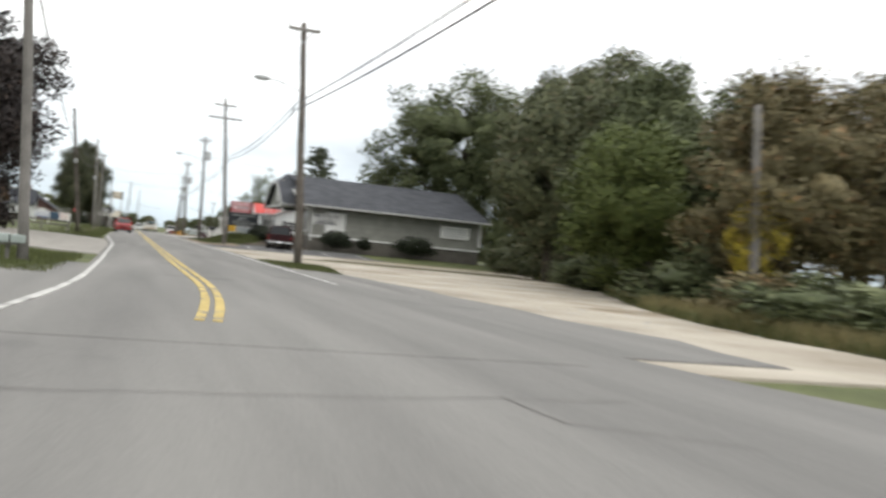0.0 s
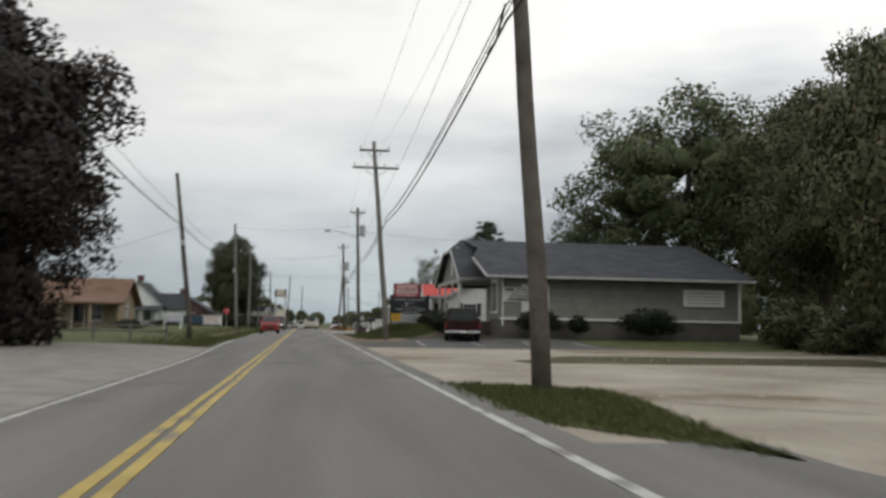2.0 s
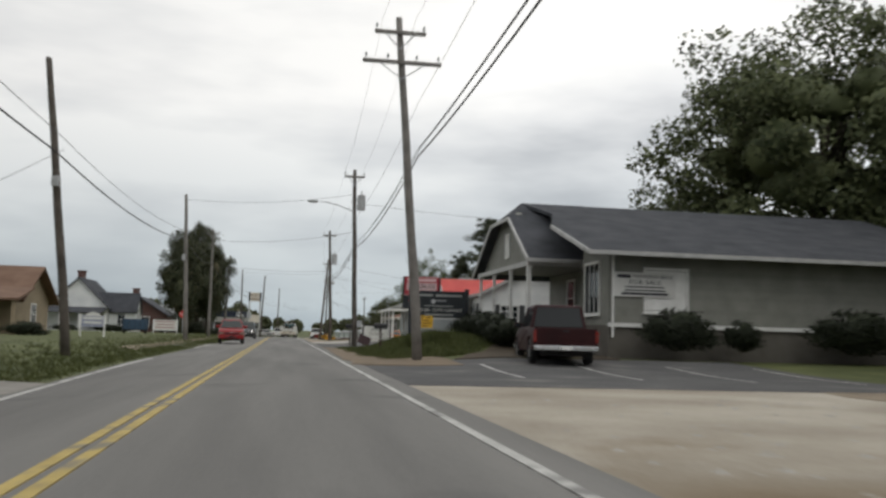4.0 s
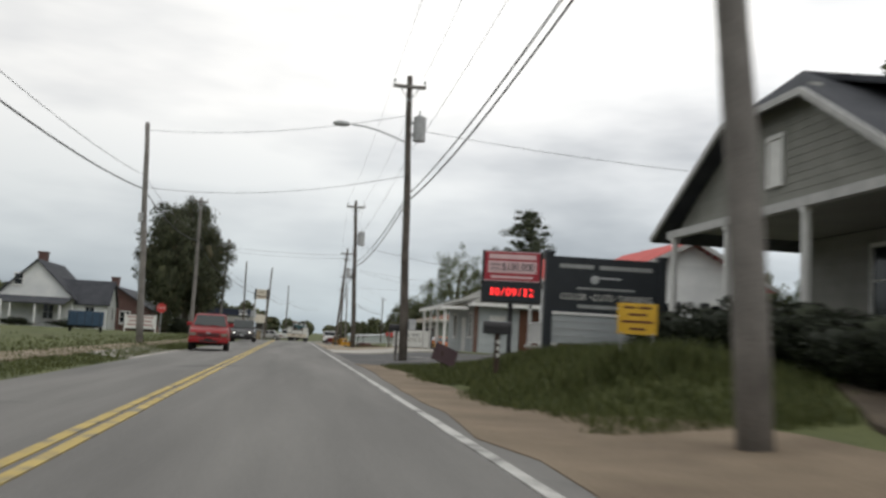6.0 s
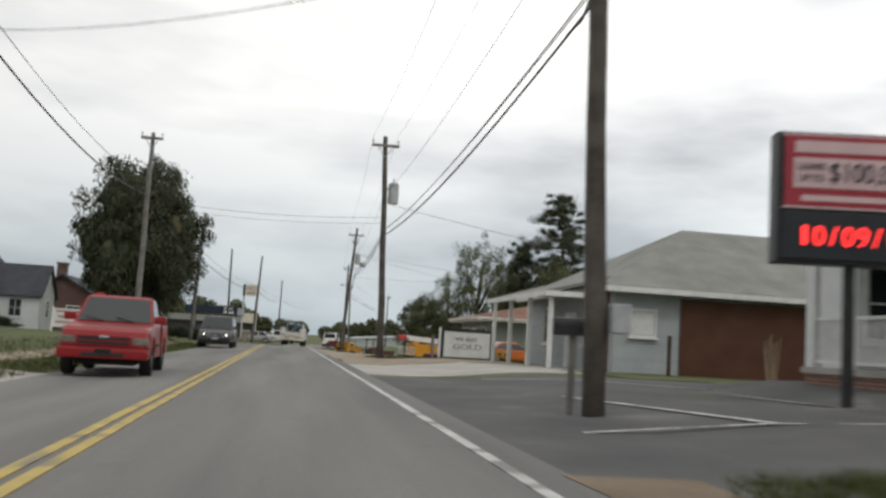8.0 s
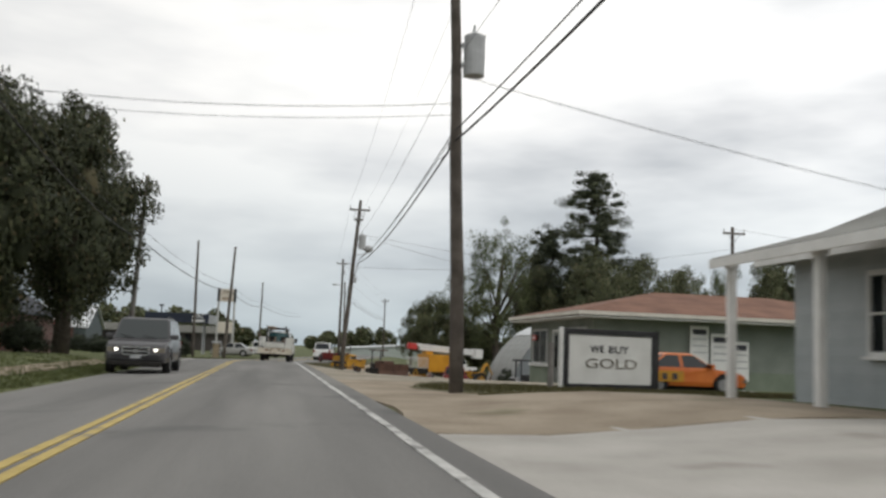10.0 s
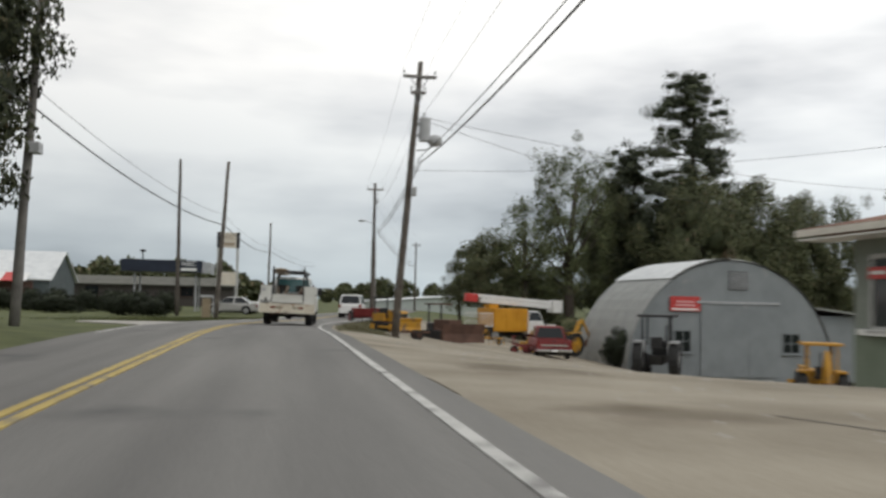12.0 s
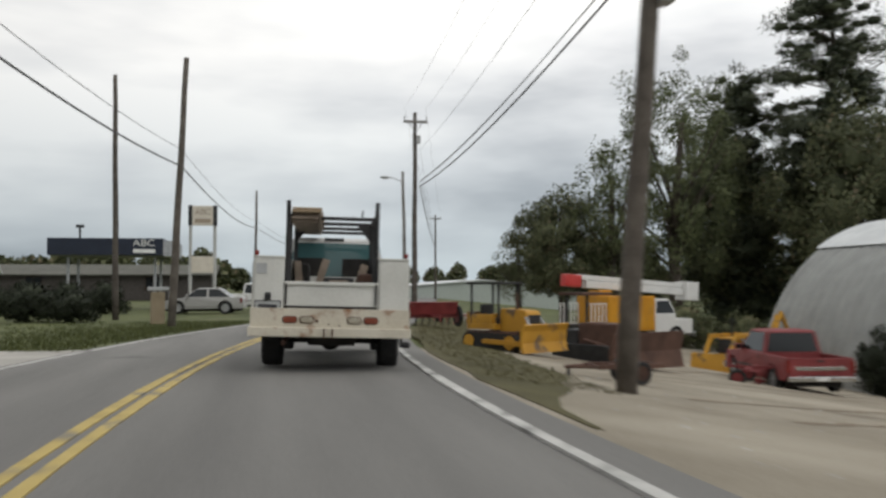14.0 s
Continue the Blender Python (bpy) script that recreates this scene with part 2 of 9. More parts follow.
def part(name, bm, material, parent=None, label="", smooth=False):
    """Links a bmesh as one mesh object, under a parent if given."""
    me = bpy.data.meshes.new(name)
    if smooth:
        for face in bm.faces:
            face.smooth = True
    bm.to_mesh(me)
    bm.free()
    me.materials.append(material)
    ob = new(name, me)
    ob.parent = parent
    return tagged(ob, label)


def raw(name, verts, faces, material, parent=None, label="", smooth=False):
    me = bpy.data.meshes.new(name)
    me.from_pydata(verts, [], faces)
    me.materials.append(material)
    if smooth:
        me.polygons.foreach_set("use_smooth", [True] * len(me.polygons))
    me.update()
    ob = new(name, me)
    ob.parent = parent
    return tagged(ob, label)


def box(bm, x0, x1, y0, y1, z0, z1, bevel=0.0, m=None):
    size = (x1 - x0, y1 - y0, z1 - z0)
    made = bmesh.ops.create_cube(bm, size=1.0, matrix=(m or Matrix()) @ Matrix.Translation(((x0 + x1) / 2, (y0 + y1) / 2, (z0 + z1) / 2)) @ Matrix.Diagonal((*size, 1)))
    if bevel:
        edges = {e for v in made["verts"] for e in v.link_edges}
        bmesh.ops.bevel(bm, geom=list(edges), offset=bevel, segments=2, affect="EDGES", profile=0.7)
    return bm


def B(*boxes, bevel=0.0):
    bm = bmesh.new()
    for b in boxes:
        box(bm, *b, bevel=bevel)
    return bm


def rod(bm, p, q, r0, r1=None, seg=8, caps=True):
    p, q = Vector(p), Vector(q)
    d = q - p
    m = Matrix.Translation((p + q) / 2) @ d.to_track_quat("Z", "Y").to_matrix().to_4x4()
    bmesh.ops.create_cone(bm, cap_ends=caps, segments=seg, radius1=r0, radius2=r0 if r1 is None else r1, depth=d.length, matrix=m)
    return bm


def prism(bm, outline, a0, a1, axis="x"):
    """An outline of (u, v) pulled along an axis. axis x: u is y, v is z; y: u is x, v is z; z: u is x, v is y."""
    def at(u, v, a):
        return {"x": (a, u, v), "y": (u, a, v), "z": (u, v, a)}[axis]
    lo = [bm.verts.new(at(u, v, a0)) for u, v in outline]
    hi = [bm.verts.new(at(u, v, a1)) for u, v in outline]
    n = len(outline)
    bm.faces.new(lo)
    bm.faces.new(hi[::-1])
    for i in range(n):
        bm.faces.new((lo[i], hi[i], hi[(i + 1) % n], lo[(i + 1) % n]))
    bmesh.ops.recalc_face_normals(bm, faces=bm.faces)
    return bm


def slab(bm, pts, thick):
    """A roof plane: a quad or triangle of points, thickened downwards."""
    top = [bm.verts.new(p) for p in pts]
    low = [bm.verts.new((p[0], p[1], p[2] - thick)) for p in pts]
    n = len(pts)
    bm.faces.new(top)
    bm.faces.new(low[::-1])
    for i in range(n):
        bm.faces.new((top[i], low[i], low[(i + 1) % n], top[(i + 1) % n]))
    bmesh.ops.recalc_face_normals(bm, faces=bm.faces)
    return bm


def loft(bm, rings):
    rows = [[bm.verts.new(p) for p in ring] for ring in rings]
    n = len(rows[0])
    for a, b in zip(rows, rows[1:]):
        for i in range(n):
            bm.faces.new((a[i], a[(i + 1) % n], b[(i + 1) % n], b[i]))
    bm.faces.new(rows[0][::-1])
    bm.faces.new(rows[-1])
    bmesh.ops.recalc_face_normals(bm, faces=bm.faces)
    return bm


def lettering(name, text, size, material, parent, at, turn=0.0, label="", width=None):
    """Upright lettering that faces -y before the turn, centred on its place."""
    cu = bpy.data.curves.new(name, "FONT")
    cu.body, cu.size, cu.align_x, cu.align_y, cu.extrude = text, size, "CENTER", "CENTER", 0.006
    tmp = bpy.data.objects.new(name, cu)
    scene.collection.objects.link(tmp)
    me = bpy.data.meshes.new_from_object(tmp.evaluated_get(bpy.context.evaluated_depsgraph_get()))
    bpy.data.objects.remove(tmp)
    me.materials.clear()
    me.materials.append(material)
    ob = new(name, me)
    ob.parent = parent
    w = max(v.co.x for v in me.vertices) - min(v.co.x for v in me.vertices)
    k = width / w if width else 1.0
    ob.matrix_basis = pose(*at, 90, 0, turn) @ Matrix.Diagonal((k, 1, 1, 1))
    return tagged(ob, label)


# ---- the lie of the land ----
def ease(a, b, v):
    t = min(1.0, max(0.0, (v - a) / (b - a)))
    return t * t * (3 - 2 * t)


def road_middle(y):
    """The yellow line's x: straight, with a bend at both ends."""
    x = -1.63
    if y < 18:
        x -= 0.0075 * (18 - max(y, 6)) ** 2
    if y > 162:
        d = min(y, 196) - 162
        x += 0.0030 * d * d + (0.20 * (y - 196) if y > 196 else 0)
    return x


def land(x, y):
    z = 0.0
    z -= 0.014 * (min(max(y, 158), 195) - 158)
    r = x - road_middle(y) - 1.63
    fall = ease(139, 165, y) * (1 - 0.75 * ease(240, 320, y))
    z -= 0.142 * min(max(r - 1.9, 0), 24) * fall
    z += 0.30 * ease(3.0, 7.0, r) * ease(66, 76, y) * (1 - ease(124, 138, y))
    z += 0.48 * ease(2.6, 5.6, r) * ease(76, 82, y) * (1 - ease(86.8, 91, y)) * (1 - ease(14, 24, r))
    z += 0.35 * ease(9.0, 10.5, r) * ease(92, 97, y) * (1 - ease(106, 110, y)) * (1 - ease(17, 24, r))
    z += 0.12 * ease(4.0, 5.2, x) * (1 - ease(9.0, 11.0, x)) * ease(76.5, 79, y) * (1 - ease(82, 85, y))
    z += 0.25 * ease(4.8, 9.0, -x) * ease(60, 80, y) * (1 - ease(150, 170, y))
    z += 0.045 * max(-3.2, min(0.0, x + 0.6)) * ease(14, 30, y) * (1 - ease(150, 172, y)) * (1 - ease(4.8, 8.0, -x))
    return z


def span(a, b, step):
    n = max(1, round((b - a) / step))
    return [a + (b - a) * i / n for i in range(n + 1)]


def sheet(name, left, right, y0, y1, lift, material, label, category, step=1.5, cols=5, wob=0.0, kind="structure"):
    """A strip of surface that lies on the land between two edges, each a number or a function of y."""
    verts, faces = [], []
    ys = span(y0, y1, step)
    for j, y in enumerate(ys):
        a = left(y) if callable(left) else left
        b = right(y) if callable(right) else right
        if wob:
            a += wob * noise.noise((y * 0.45, 1.3, lift * 50))
            b += wob * noise.noise((y * 0.45, 7.9, lift * 50))
        for i in range(cols + 1):
            x = a + (b - a) * i / cols
            verts.append((x, y, land(x, y) + lift))
    for j in range(len(ys) - 1):
        for i in range(cols):
            k = j * (cols + 1) + i
            faces.append((k, k + 1, k + cols + 2, k + cols + 1))
    # the edges turn down into the ground
    w, top = cols + 1, len(ys) - 1
    rim = [i for i in range(w)] + [j * w + cols for j in range(1, top + 1)] + [top * w + i for i in range(cols - 1, -1, -1)] + [j * w for j in range(top - 1, 0, -1)]
    n = len(verts)
    verts += [(verts[i][0], verts[i][1], verts[i][2] - 0.12) for i in rim]
    for a in range(len(rim)):
        b = (a + 1) % len(rim)
        faces.append((rim[a], rim[b], n + b, n + a))
    return tagged(raw(name, verts, faces, material, smooth=False), label, category, kind=kind)


xs = sorted(set([-1500, -700, -350, -200, -140, -100, -75] + span(-60, -14, 4) + span(-14, 30, 1.0) + span(34, 80, 4) + [100, 140, 200, 350, 700, 1500]))
ys = sorted(set([-900, -400, -200, -120, -80] + span(-60, 0, 6) + span(0, 240, 1.5) + span(245, 330, 6) + [360, 420, 520, 700, 1200, 2500]))
gv = [(x, y, land(x, y) + 0.03 * noise.noise((x * 0.5, y * 0.5, 0)) * (1 if abs(x) < 80 else 0) - 0.02) for y in ys for x in xs]
nx = len(xs)
gf = [(j * nx + i, j * nx + i + 1, (j + 1) * nx + i + 1, (j + 1) * nx + i) for j in range(len(ys) - 1) for i in range(nx - 1)]
tagged(raw("ground", gv, gf, M_GRASS, smooth=True), "mown grass ground with worn brown patches", "ground", kind="structure")


def left_edge(y):
    return road_middle(y) - 2.05 - 0.7 * ease(45, 75, y) - 0.15


def right_edge(y):
    return road_middle(y) + 3.25 + 0.45


sheet("road", left_edge, right_edge, 8, 330, 0.037, M_ASPHALT, "worn grey asphalt two-lane road", "road", cols=6)
sheet("road_junction", lambda y: -16 + 11.6 * ease(6, 22, y), lambda y: 2.2 + 5 * (1 - ease(-4, 10, y)), -60, 24, 0.031, M_ASPHALT, "wide asphalt apron at the start of the road", "road", cols=10)
for k, dx in enumerate((-0.095, 0.095)):
    sheet("centre_line", lambda y, d=dx: road_middle(y) + d - 0.055, lambda y, d=dx: road_middle(y) + d + 0.055, 10.0, 240, 0.048, M_YELLOW, "worn yellow centre line on the asphalt road", "road marking", cols=1, wob=0.015)
sheet("edge_line", lambda y: road_middle(y) + 3.20, lambda y: road_middle(y) + 3.31, 21, 240, 0.048, M_WHITELINE, "worn white edge line on the asphalt road", "road marking", cols=1, wob=0.015)
sheet("edge_line", lambda y: left_edge(y) + 0.14, lambda y: left_edge(y) + 0.25, 9, 76, 0.048, M_WHITELINE, "worn white edge line on the asphalt road", "road marking", cols=1, wob=0.015)
sheet("edge_line", lambda y: left_edge(y) + 0.14, lambda y: left_edge(y) + 0.25, 160, 240, 0.048, M_WHITELINE, "worn white edge line on the asphalt road", "road marking", cols=1, wob=0.015)

M_DRIVE = surf("grey_drive_gravel", (0.20, 0.19, 0.17), (0.33, 0.31, 0.28), scale=1.3, rough=0.95, bump=0.4, fine=26)
# gravel lot before the grey house
sheet("gravel_lot", 1.9, lambda y: 8.2 + 10.5 * ease(12, 46, y) + 6 * ease(46, 60, y), 8, 61.0, 0.012, M_GRAVEL, "pale gravel and broken concrete parking lot", "lot", cols=12, wob=0.5)
sheet("grass_island", lambda y: 1.95 + 1.35 * ease(32, 28.4, y), lambda y: 3.5 + 0.75 * ease(28.5, 35, y) - 1.9 * ease(35.6, 37.6, y), 28.4, 37.5, 0.030, M_GRASS, "patch of short grass round the pole", "grass", cols=5, step=0.6, wob=0.12)
sheet("road_shoulder", lambda y: right_edge(y) - 0.3, lambda y: 4.1 - 0.5 * ease(24, 29, y) + 0.6 * ease(20, 12, y), 9, 29.5, 0.030, M_ASPHALT, "worn grey asphalt shoulder broken into gravel at its edge", "road", cols=5, wob=0.35)
sheet("dirt_strip", lambda y: 5.2 + 0.5 * (y - 46), lambda y: 19, 46.5, 52.5, 0.020, M_VERGE, "strip of dull olive weeds and dead grass in the gravel lot", "dirt", cols=8, step=0.7, wob=0.9)
sheet("dirt_strip", lambda y: 10.5, lambda y: 26, 57, 61, 0.026, M_TANDIRT, "strip of bare tan dirt in the gravel lot", "dirt", cols=6, wob=0.9)
# driveway and lot across the road
sheet("gravel_drive", lambda y: -30, lambda y: left_edge(y) + 0.02, 33, 62, 0.016, M_DRIVE, "grey gravel and concrete drive beside the road", "drive", cols=10, wob=0.25)
sheet("gravel_drive", lambda y: -34, lambda y: -13.0 + 3.2 * ease(14, 24, y), -10, 33.5, 0.012, M_DRIVE, "grey gravel yard beside the grass island", "drive", cols=8, wob=0.4)
# lot of the grey house
sheet("parking_lot", right_edge, 14.5, 61, 73.2, 0.022, M_LOT, "dark patched asphalt parking lot", "lot", cols=8, wob=0.12)
sheet("dirt_verge", lambda y: right_edge(y) - 0.1, lambda y: 5.0 + (right_edge(y) + 0.9 - 5.0) * ease(75.0, 79.5, y), 70.4, 82, 0.047, M_DIRT, "bare brown dirt verge round the pole", "dirt", cols=4, wob=0.3)
sheet("dirt_verge", lambda y: right_edge(y) - 0.1, lambda y: right_edge(y) + 0.9, 81.9, 95, 0.046, M_DIRT, "bare brown dirt verge beside the road", "dirt", cols=3, wob=0.2)
sheet("soil_bed", lambda y: 5.2 + 0.5 * (y - 73.2), lambda y: 10.6, 73.1, 78.4, 0.055, M_SOIL, "dark brown soil bed below the clipped hedge", "dirt", cols=8, step=0.7, wob=0.3)
# lot of the loan office
sheet("parking_lot", right_edge, lambda y: 18, 93.6, 111, 0.012, M_LOT, "dark asphalt parking lot with white bay lines", "lot", cols=8, wob=0.1)
sheet("concrete_drive", right_edge, lambda y: 13 + 0.9 * (y - 119) if y < 119 else 13, 112.5, 121.4, 0.018, M_CONCRETE, "pale concrete drive before the garage building", "drive", cols=8, wob=0.1)
sheet("concrete_drive", right_edge, lambda y: 9.0, 121, 129, 0.026, M_TANDIRT, "tan dirt drive beside the shop", "drive", cols=6, wob=0.3)
sheet("grass_strip", lambda y: 8.6, lambda y: 19, 111.2, 116.7, 0.028, M_GRASS, "strip of grass before the garage wall", "grass", cols=6, wob=0.3)
sheet("grass_strip", lambda y: 3.6 + 0.25 * abs(y - 133), lambda y: 17, 129.6, 136.6, 0.033, M_VERGE, "strip of dull olive grass before the shop", "grass", cols=8, step=0.7, wob=0.3)
sheet("dirt_verge", lambda y: right_edge(y) - 0.05, lambda y: right_edge(y) + 2.0 + 0.2 * (y - 128), 128.5, 137.5, 0.03, M_TANDIRT, "bare tan verge beside the road", "dirt", cols=4, wob=0.3)
# shop and equipment yard
sheet("gravel_yard", lambda y: right_edge(y) - 0.05, lambda y: 12 + 26 * ease(150, 160, y), 136.5, 178, 0.02, M_YARD, "pale gravel yard before the shop and the arched hut", "yard", cols=14, wob=0.25)
sheet("gravel_yard", lambda y: right_edge(y) + 2.2, 40, 178, 222, 0.02, M_YARD, "pale gravel equipment yard with wheel ruts", "yard", cols=12, wob=0.35)
sheet("sidewalk", lambda y: -6.7, lambda y: -6.05, 84, 150, 0.035, M_TANDIRT, "narrow pale concrete sidewalk in the grass", "sidewalk", cols=2, wob=0.04)
sheet("sand_verge", lambda y: left_edge(y) - 1.6, lambda y: left_edge(y) + 0.05, 96, 108, 0.02, M_CONCRETE, "sandy driveway mouth beside the road", "verge", cols=3, wob=0.35)
sheet("sand_verge", lambda y: left_edge(y) - 4.2 * ease(168, 176, y), lambda y: left_edge(y) + 0.05, 167, 178.5, 0.02, M_CONCRETE, "sandy driveway mouth beside the road", "verge", cols=3, wob=0.3)
sheet("grass_verge", lambda y: right_edge(y) + 0.15, lambda y: right_edge(y) + 0.3 + 2.0 * ease(166, 175, y), 166, 222, 0.032, M_VERGE, "dull worn grass verge between road and yard", "grass", cols=4, wob=0.25)
# cracks and tar seams
M_TAR = surf("tar_seam", (0.06, 0.056, 0.05), (0.11, 0.104, 0.095), scale=5, rough=0.9, bump=0.1)


def crack(points, w, lift, seed, label="thin dark crack in the worn paving", name="paving_crack", mat=None):
    """A wandering ribbon that lies just above the surface through the given places."""
    vs, fs = [], []
    run = []
    for (x0, y0), (x1, y1) in zip(points, points[1:]):
        n = max(2, int(math.hypot(x1 - x0, y1 - y0) / 0.25))
        run += [(x0 + (x1 - x0) * i / n, y0 + (y1 - y0) * i / n) for i in range(n)]
    run.append(points[-1])
    for i, (x, y) in enumerate(run):
        x += 0.10 * noise.noise((i * 0.35, seed, 0.0))
        y += 0.10 * noise.noise((i * 0.35, seed, 9.0))
        a, b = run[max(0, i - 1)], run[min(len(run) - 1, i + 1)]
        d = Vector((b[0] - a[0], b[1] - a[1], 0)).normalized()
        k = w * (0.6 + 0.6 * abs(noise.noise((i * 0.8, seed, 4.0))))
        for s in (-1, 1):
            px, py = x - d.y * k * s, y + d.x * k * s
            vs.append((px, py, land(px, py) + lift))
        if i:
            m = 2 * i
            fs.append((m - 2, m - 1, m + 1, m))
    tagged(raw(name, vs, fs, mat or M_TAR), label, "rut" if mat else "crack", kind="structure")


crack([(-9.0, 5.0), (-3.5, 5.4), (-1.1, 5.7), (0.6, 5.95)], 0.010, 0.036, 1)
crack([(-0.45, 5.9), (-0.4, 5.0), (0.6, 4.4)], 0.009, 0.036, 2)
crack([(2.4, 11.5), (3.4, 10.9), (4.3, 10.5)], 0.03, 0.020, 3)
crack([(3.3, 14.2), (4.2, 13.9), (5.3, 13.8)], 0.03, 0.020, 4)
crack([(4.2, 35.5), (4.5, 34.2), (5.4, 33.0), (6.6, 32.2)], 0.03, 0.020, 5)
crack([(4.6, 142.0), (5.7, 138.6), (6.3, 136.6)], 0.025, 0.028, 6)
crack([(5.0, 150.0), (8.0, 147.0), (11.0, 146.0)], 0.03, 0.028, 7)
for k, (a, b, c, d) in enumerate(((6.3, 178.5, 15.0, 181.5), (6.6, 177.2, 14.0, 179.4), (7.5, 181.0, 13.5, 186.5), (6.0, 172.0, 13.0, 176.5), (6.4, 169.8, 15.0, 176.0), (8.0, 190.0, 15.0, 193.0), (7.0, 165.0, 16.0, 172.5), (9.5, 187.0, 9.0, 197.0))):
    crack([(a, b), ((a + c) / 2 + 0.4, (b + d) / 2), (c, d)], 0.13, 0.026, 20 + k, "brown wheel rut pressed into the gravel yard", "wheel_rut", M_DIRT)
# bay lines
def painted_bar(x0, y0, x1, y1, w=0.1, label="worn white parking bay line"):
    d = Vector((x1 - x0, y1 - y0, 0)).normalized()
    s = Vector((-d.y, d.x, 0)) * w / 2
    vs, fs = [], []
    for i in range(7):
        p = Vector((x0 + (x1 - x0) * i / 6, y0 + (y1 - y0) * i / 6, 0))
        for q in (p - s, p + s):
            vs.append((q.x, q.y, land(q.x, q.y) + 0.034))
        if i:
            fs.append((2 * i - 2, 2 * i - 1, 2 * i + 1, 2 * i))
    tagged(raw("bay_line", vs, fs, M_WHITELINE), label, "road marking", kind="structure")


for x in (5.2, 8.0, 10.8, 13.6):
    painted_bar(x, 64.5, x + 0.3, 70.5)
painted_bar(3.2, 98.5, 17.5, 98.5)
for x in (5.6, 8.6, 11.6, 14.6):
    painted_bar(x, 98.5, x - 0.9, 104.0)
painted_bar(4.6, 110.2, 8.6, 105.0)

# ---- utility poles and wires ----
def crossarm(pole, m, z, half, turn=0.0, drop=0.0, pins=(-1, 1)):
    bm = bmesh.new()
    box(bm, -half, half, -0.06, 0.06, -0.06, 0.06, 0.01)
    arm = part("crossarm", bm, M_POLEGREY, pole)
    arm.matrix_basis = m @ pose(0, -0.16, z, 0, 0, turn)
    for k in pins:
        bm = bmesh.new()
        rod(bm, (0, 0, 0.06), (0, 0, 0.16), 0.018, seg=6)
        rod(bm, (0, 0, 0.16), (0, 0, 0.27), 0.055, 0.03, seg=8)
        pin = part("insulator", bm, M_GREYBOX, arm, "grey porcelain insulator")
        pin.matrix_basis = pose(k * half * 0.92, 0, 0)
    return arm


def utility_pole(x, y, h, dx=0.0, dy=0.0, r=0.15, mat=None, arms=(), can=None, lamp=None, boxes=(), label="weathered wooden utility pole beside the road"):
    z0 = land(x, y)
    ob = thing("utility_pole", (x, y, z0), 0, label, "utility pole", "utility poles along the road")
    bm = bmesh.new()
    rows = []
    for i in range(9):
        a, k = i / 8, r * (1 - 0.38 * i / 8) * (1 + 0.02 * math.sin(i * 2.3 + x))
        rows.append([(dx * a + 0.012 * math.sin(i * 1.7 + y) + k * math.cos(q), dy * a + k * math.sin(q), h * a - (0.4 if i == 0 else 0)) for q in [2 * math.pi * j / 12 for j in range(12)]])
    loft(bm, rows)
    part("pole", bm, mat or M_POLE, ob, smooth=True)
    def m(z):
        return pose(dx * z / h, dy * z / h, 0)
    for z, half, pins in arms:
        crossarm(ob, m(z), z, half, 0, 0, pins)
        for s in (-1, 1):
            bm = bmesh.new()
            rod(bm, (s * half * 0.55, -0.16, z - 0.06), (0, -0.13, z - 0.55), 0.02, seg=6)
            b = part("arm_brace", bm, M_STEEL, ob)
            b.matrix_basis = m(z)
    if can:
        z, sx = can
        bm = bmesh.new()
        rod(bm, (sx * 0.42, 0, z - 0.48), (sx * 0.42, 0, z + 0.42), 0.24, seg=16)
        rod(bm, (sx * 0.42, 0, z + 0.42), (sx * 0.42, 0, z + 0.50), 0.25, 0.12, seg=16)
        rod(bm, (sx * 0.42, 0.08, z + 0.48), (sx * 0.42, 0.08, z + 0.72), 0.04, 0.03, seg=8)
        box(bm, min(0, sx * 0.3), max(0, sx * 0.3), -0.05, 0.05, z + 0.15, z + 0.25)
        box(bm, min(0, sx * 0.3), max(0, sx * 0.3), -0.05, 0.05, z - 0.3, z - 0.2)
        c = part("transformer", bm, M_GREYBOX, ob, "grey steel transformer can")
        c.matrix_basis = m(z)
    if lamp:
        zj, sx, zl = lamp
        bm = bmesh.new()
        pts = [Vector((sx * t, 0, zj + (zl - zj) * math.sin(min(1.0, t / abs(1.0)) * math.pi / 2))) for t in (0, 0.25, 0.5, 0.75, 1.0)]
        pts = [Vector((p.x * 1.0, 0, p.z)) for p in pts]
        for p, q in zip(pts, pts[1:]):
            rod(bm, p, q, 0.03, seg=8)
        arm = part("lamp_arm", bm, M_STEEL, ob)
        arm.matrix_basis = m(zj)
        bm = bmesh.new()
        bmesh.ops.create_uvsphere(bm, u_segments=14, v_segments=8, radius=1.0, matrix=pose(sx * 1.18, 0, zl) @ Matrix.Diagonal((0.34, 0.15, 0.11, 1)))
        head = part("lamp_head", bm, M_GREYBOX, arm, "grey cobra-head street lamp", smooth=True)
    for z, sx, w, hh in boxes:
        bm = bmesh.new()
        box(bm, sx - w, sx + w, -w * 1.2 - 0.12, w * 1.2, z - hh, z + hh, 0.02)
        b = part("meter_box", bm, M_GREYBOX, ob)
        b.matrix_basis = m(z)
    return ob


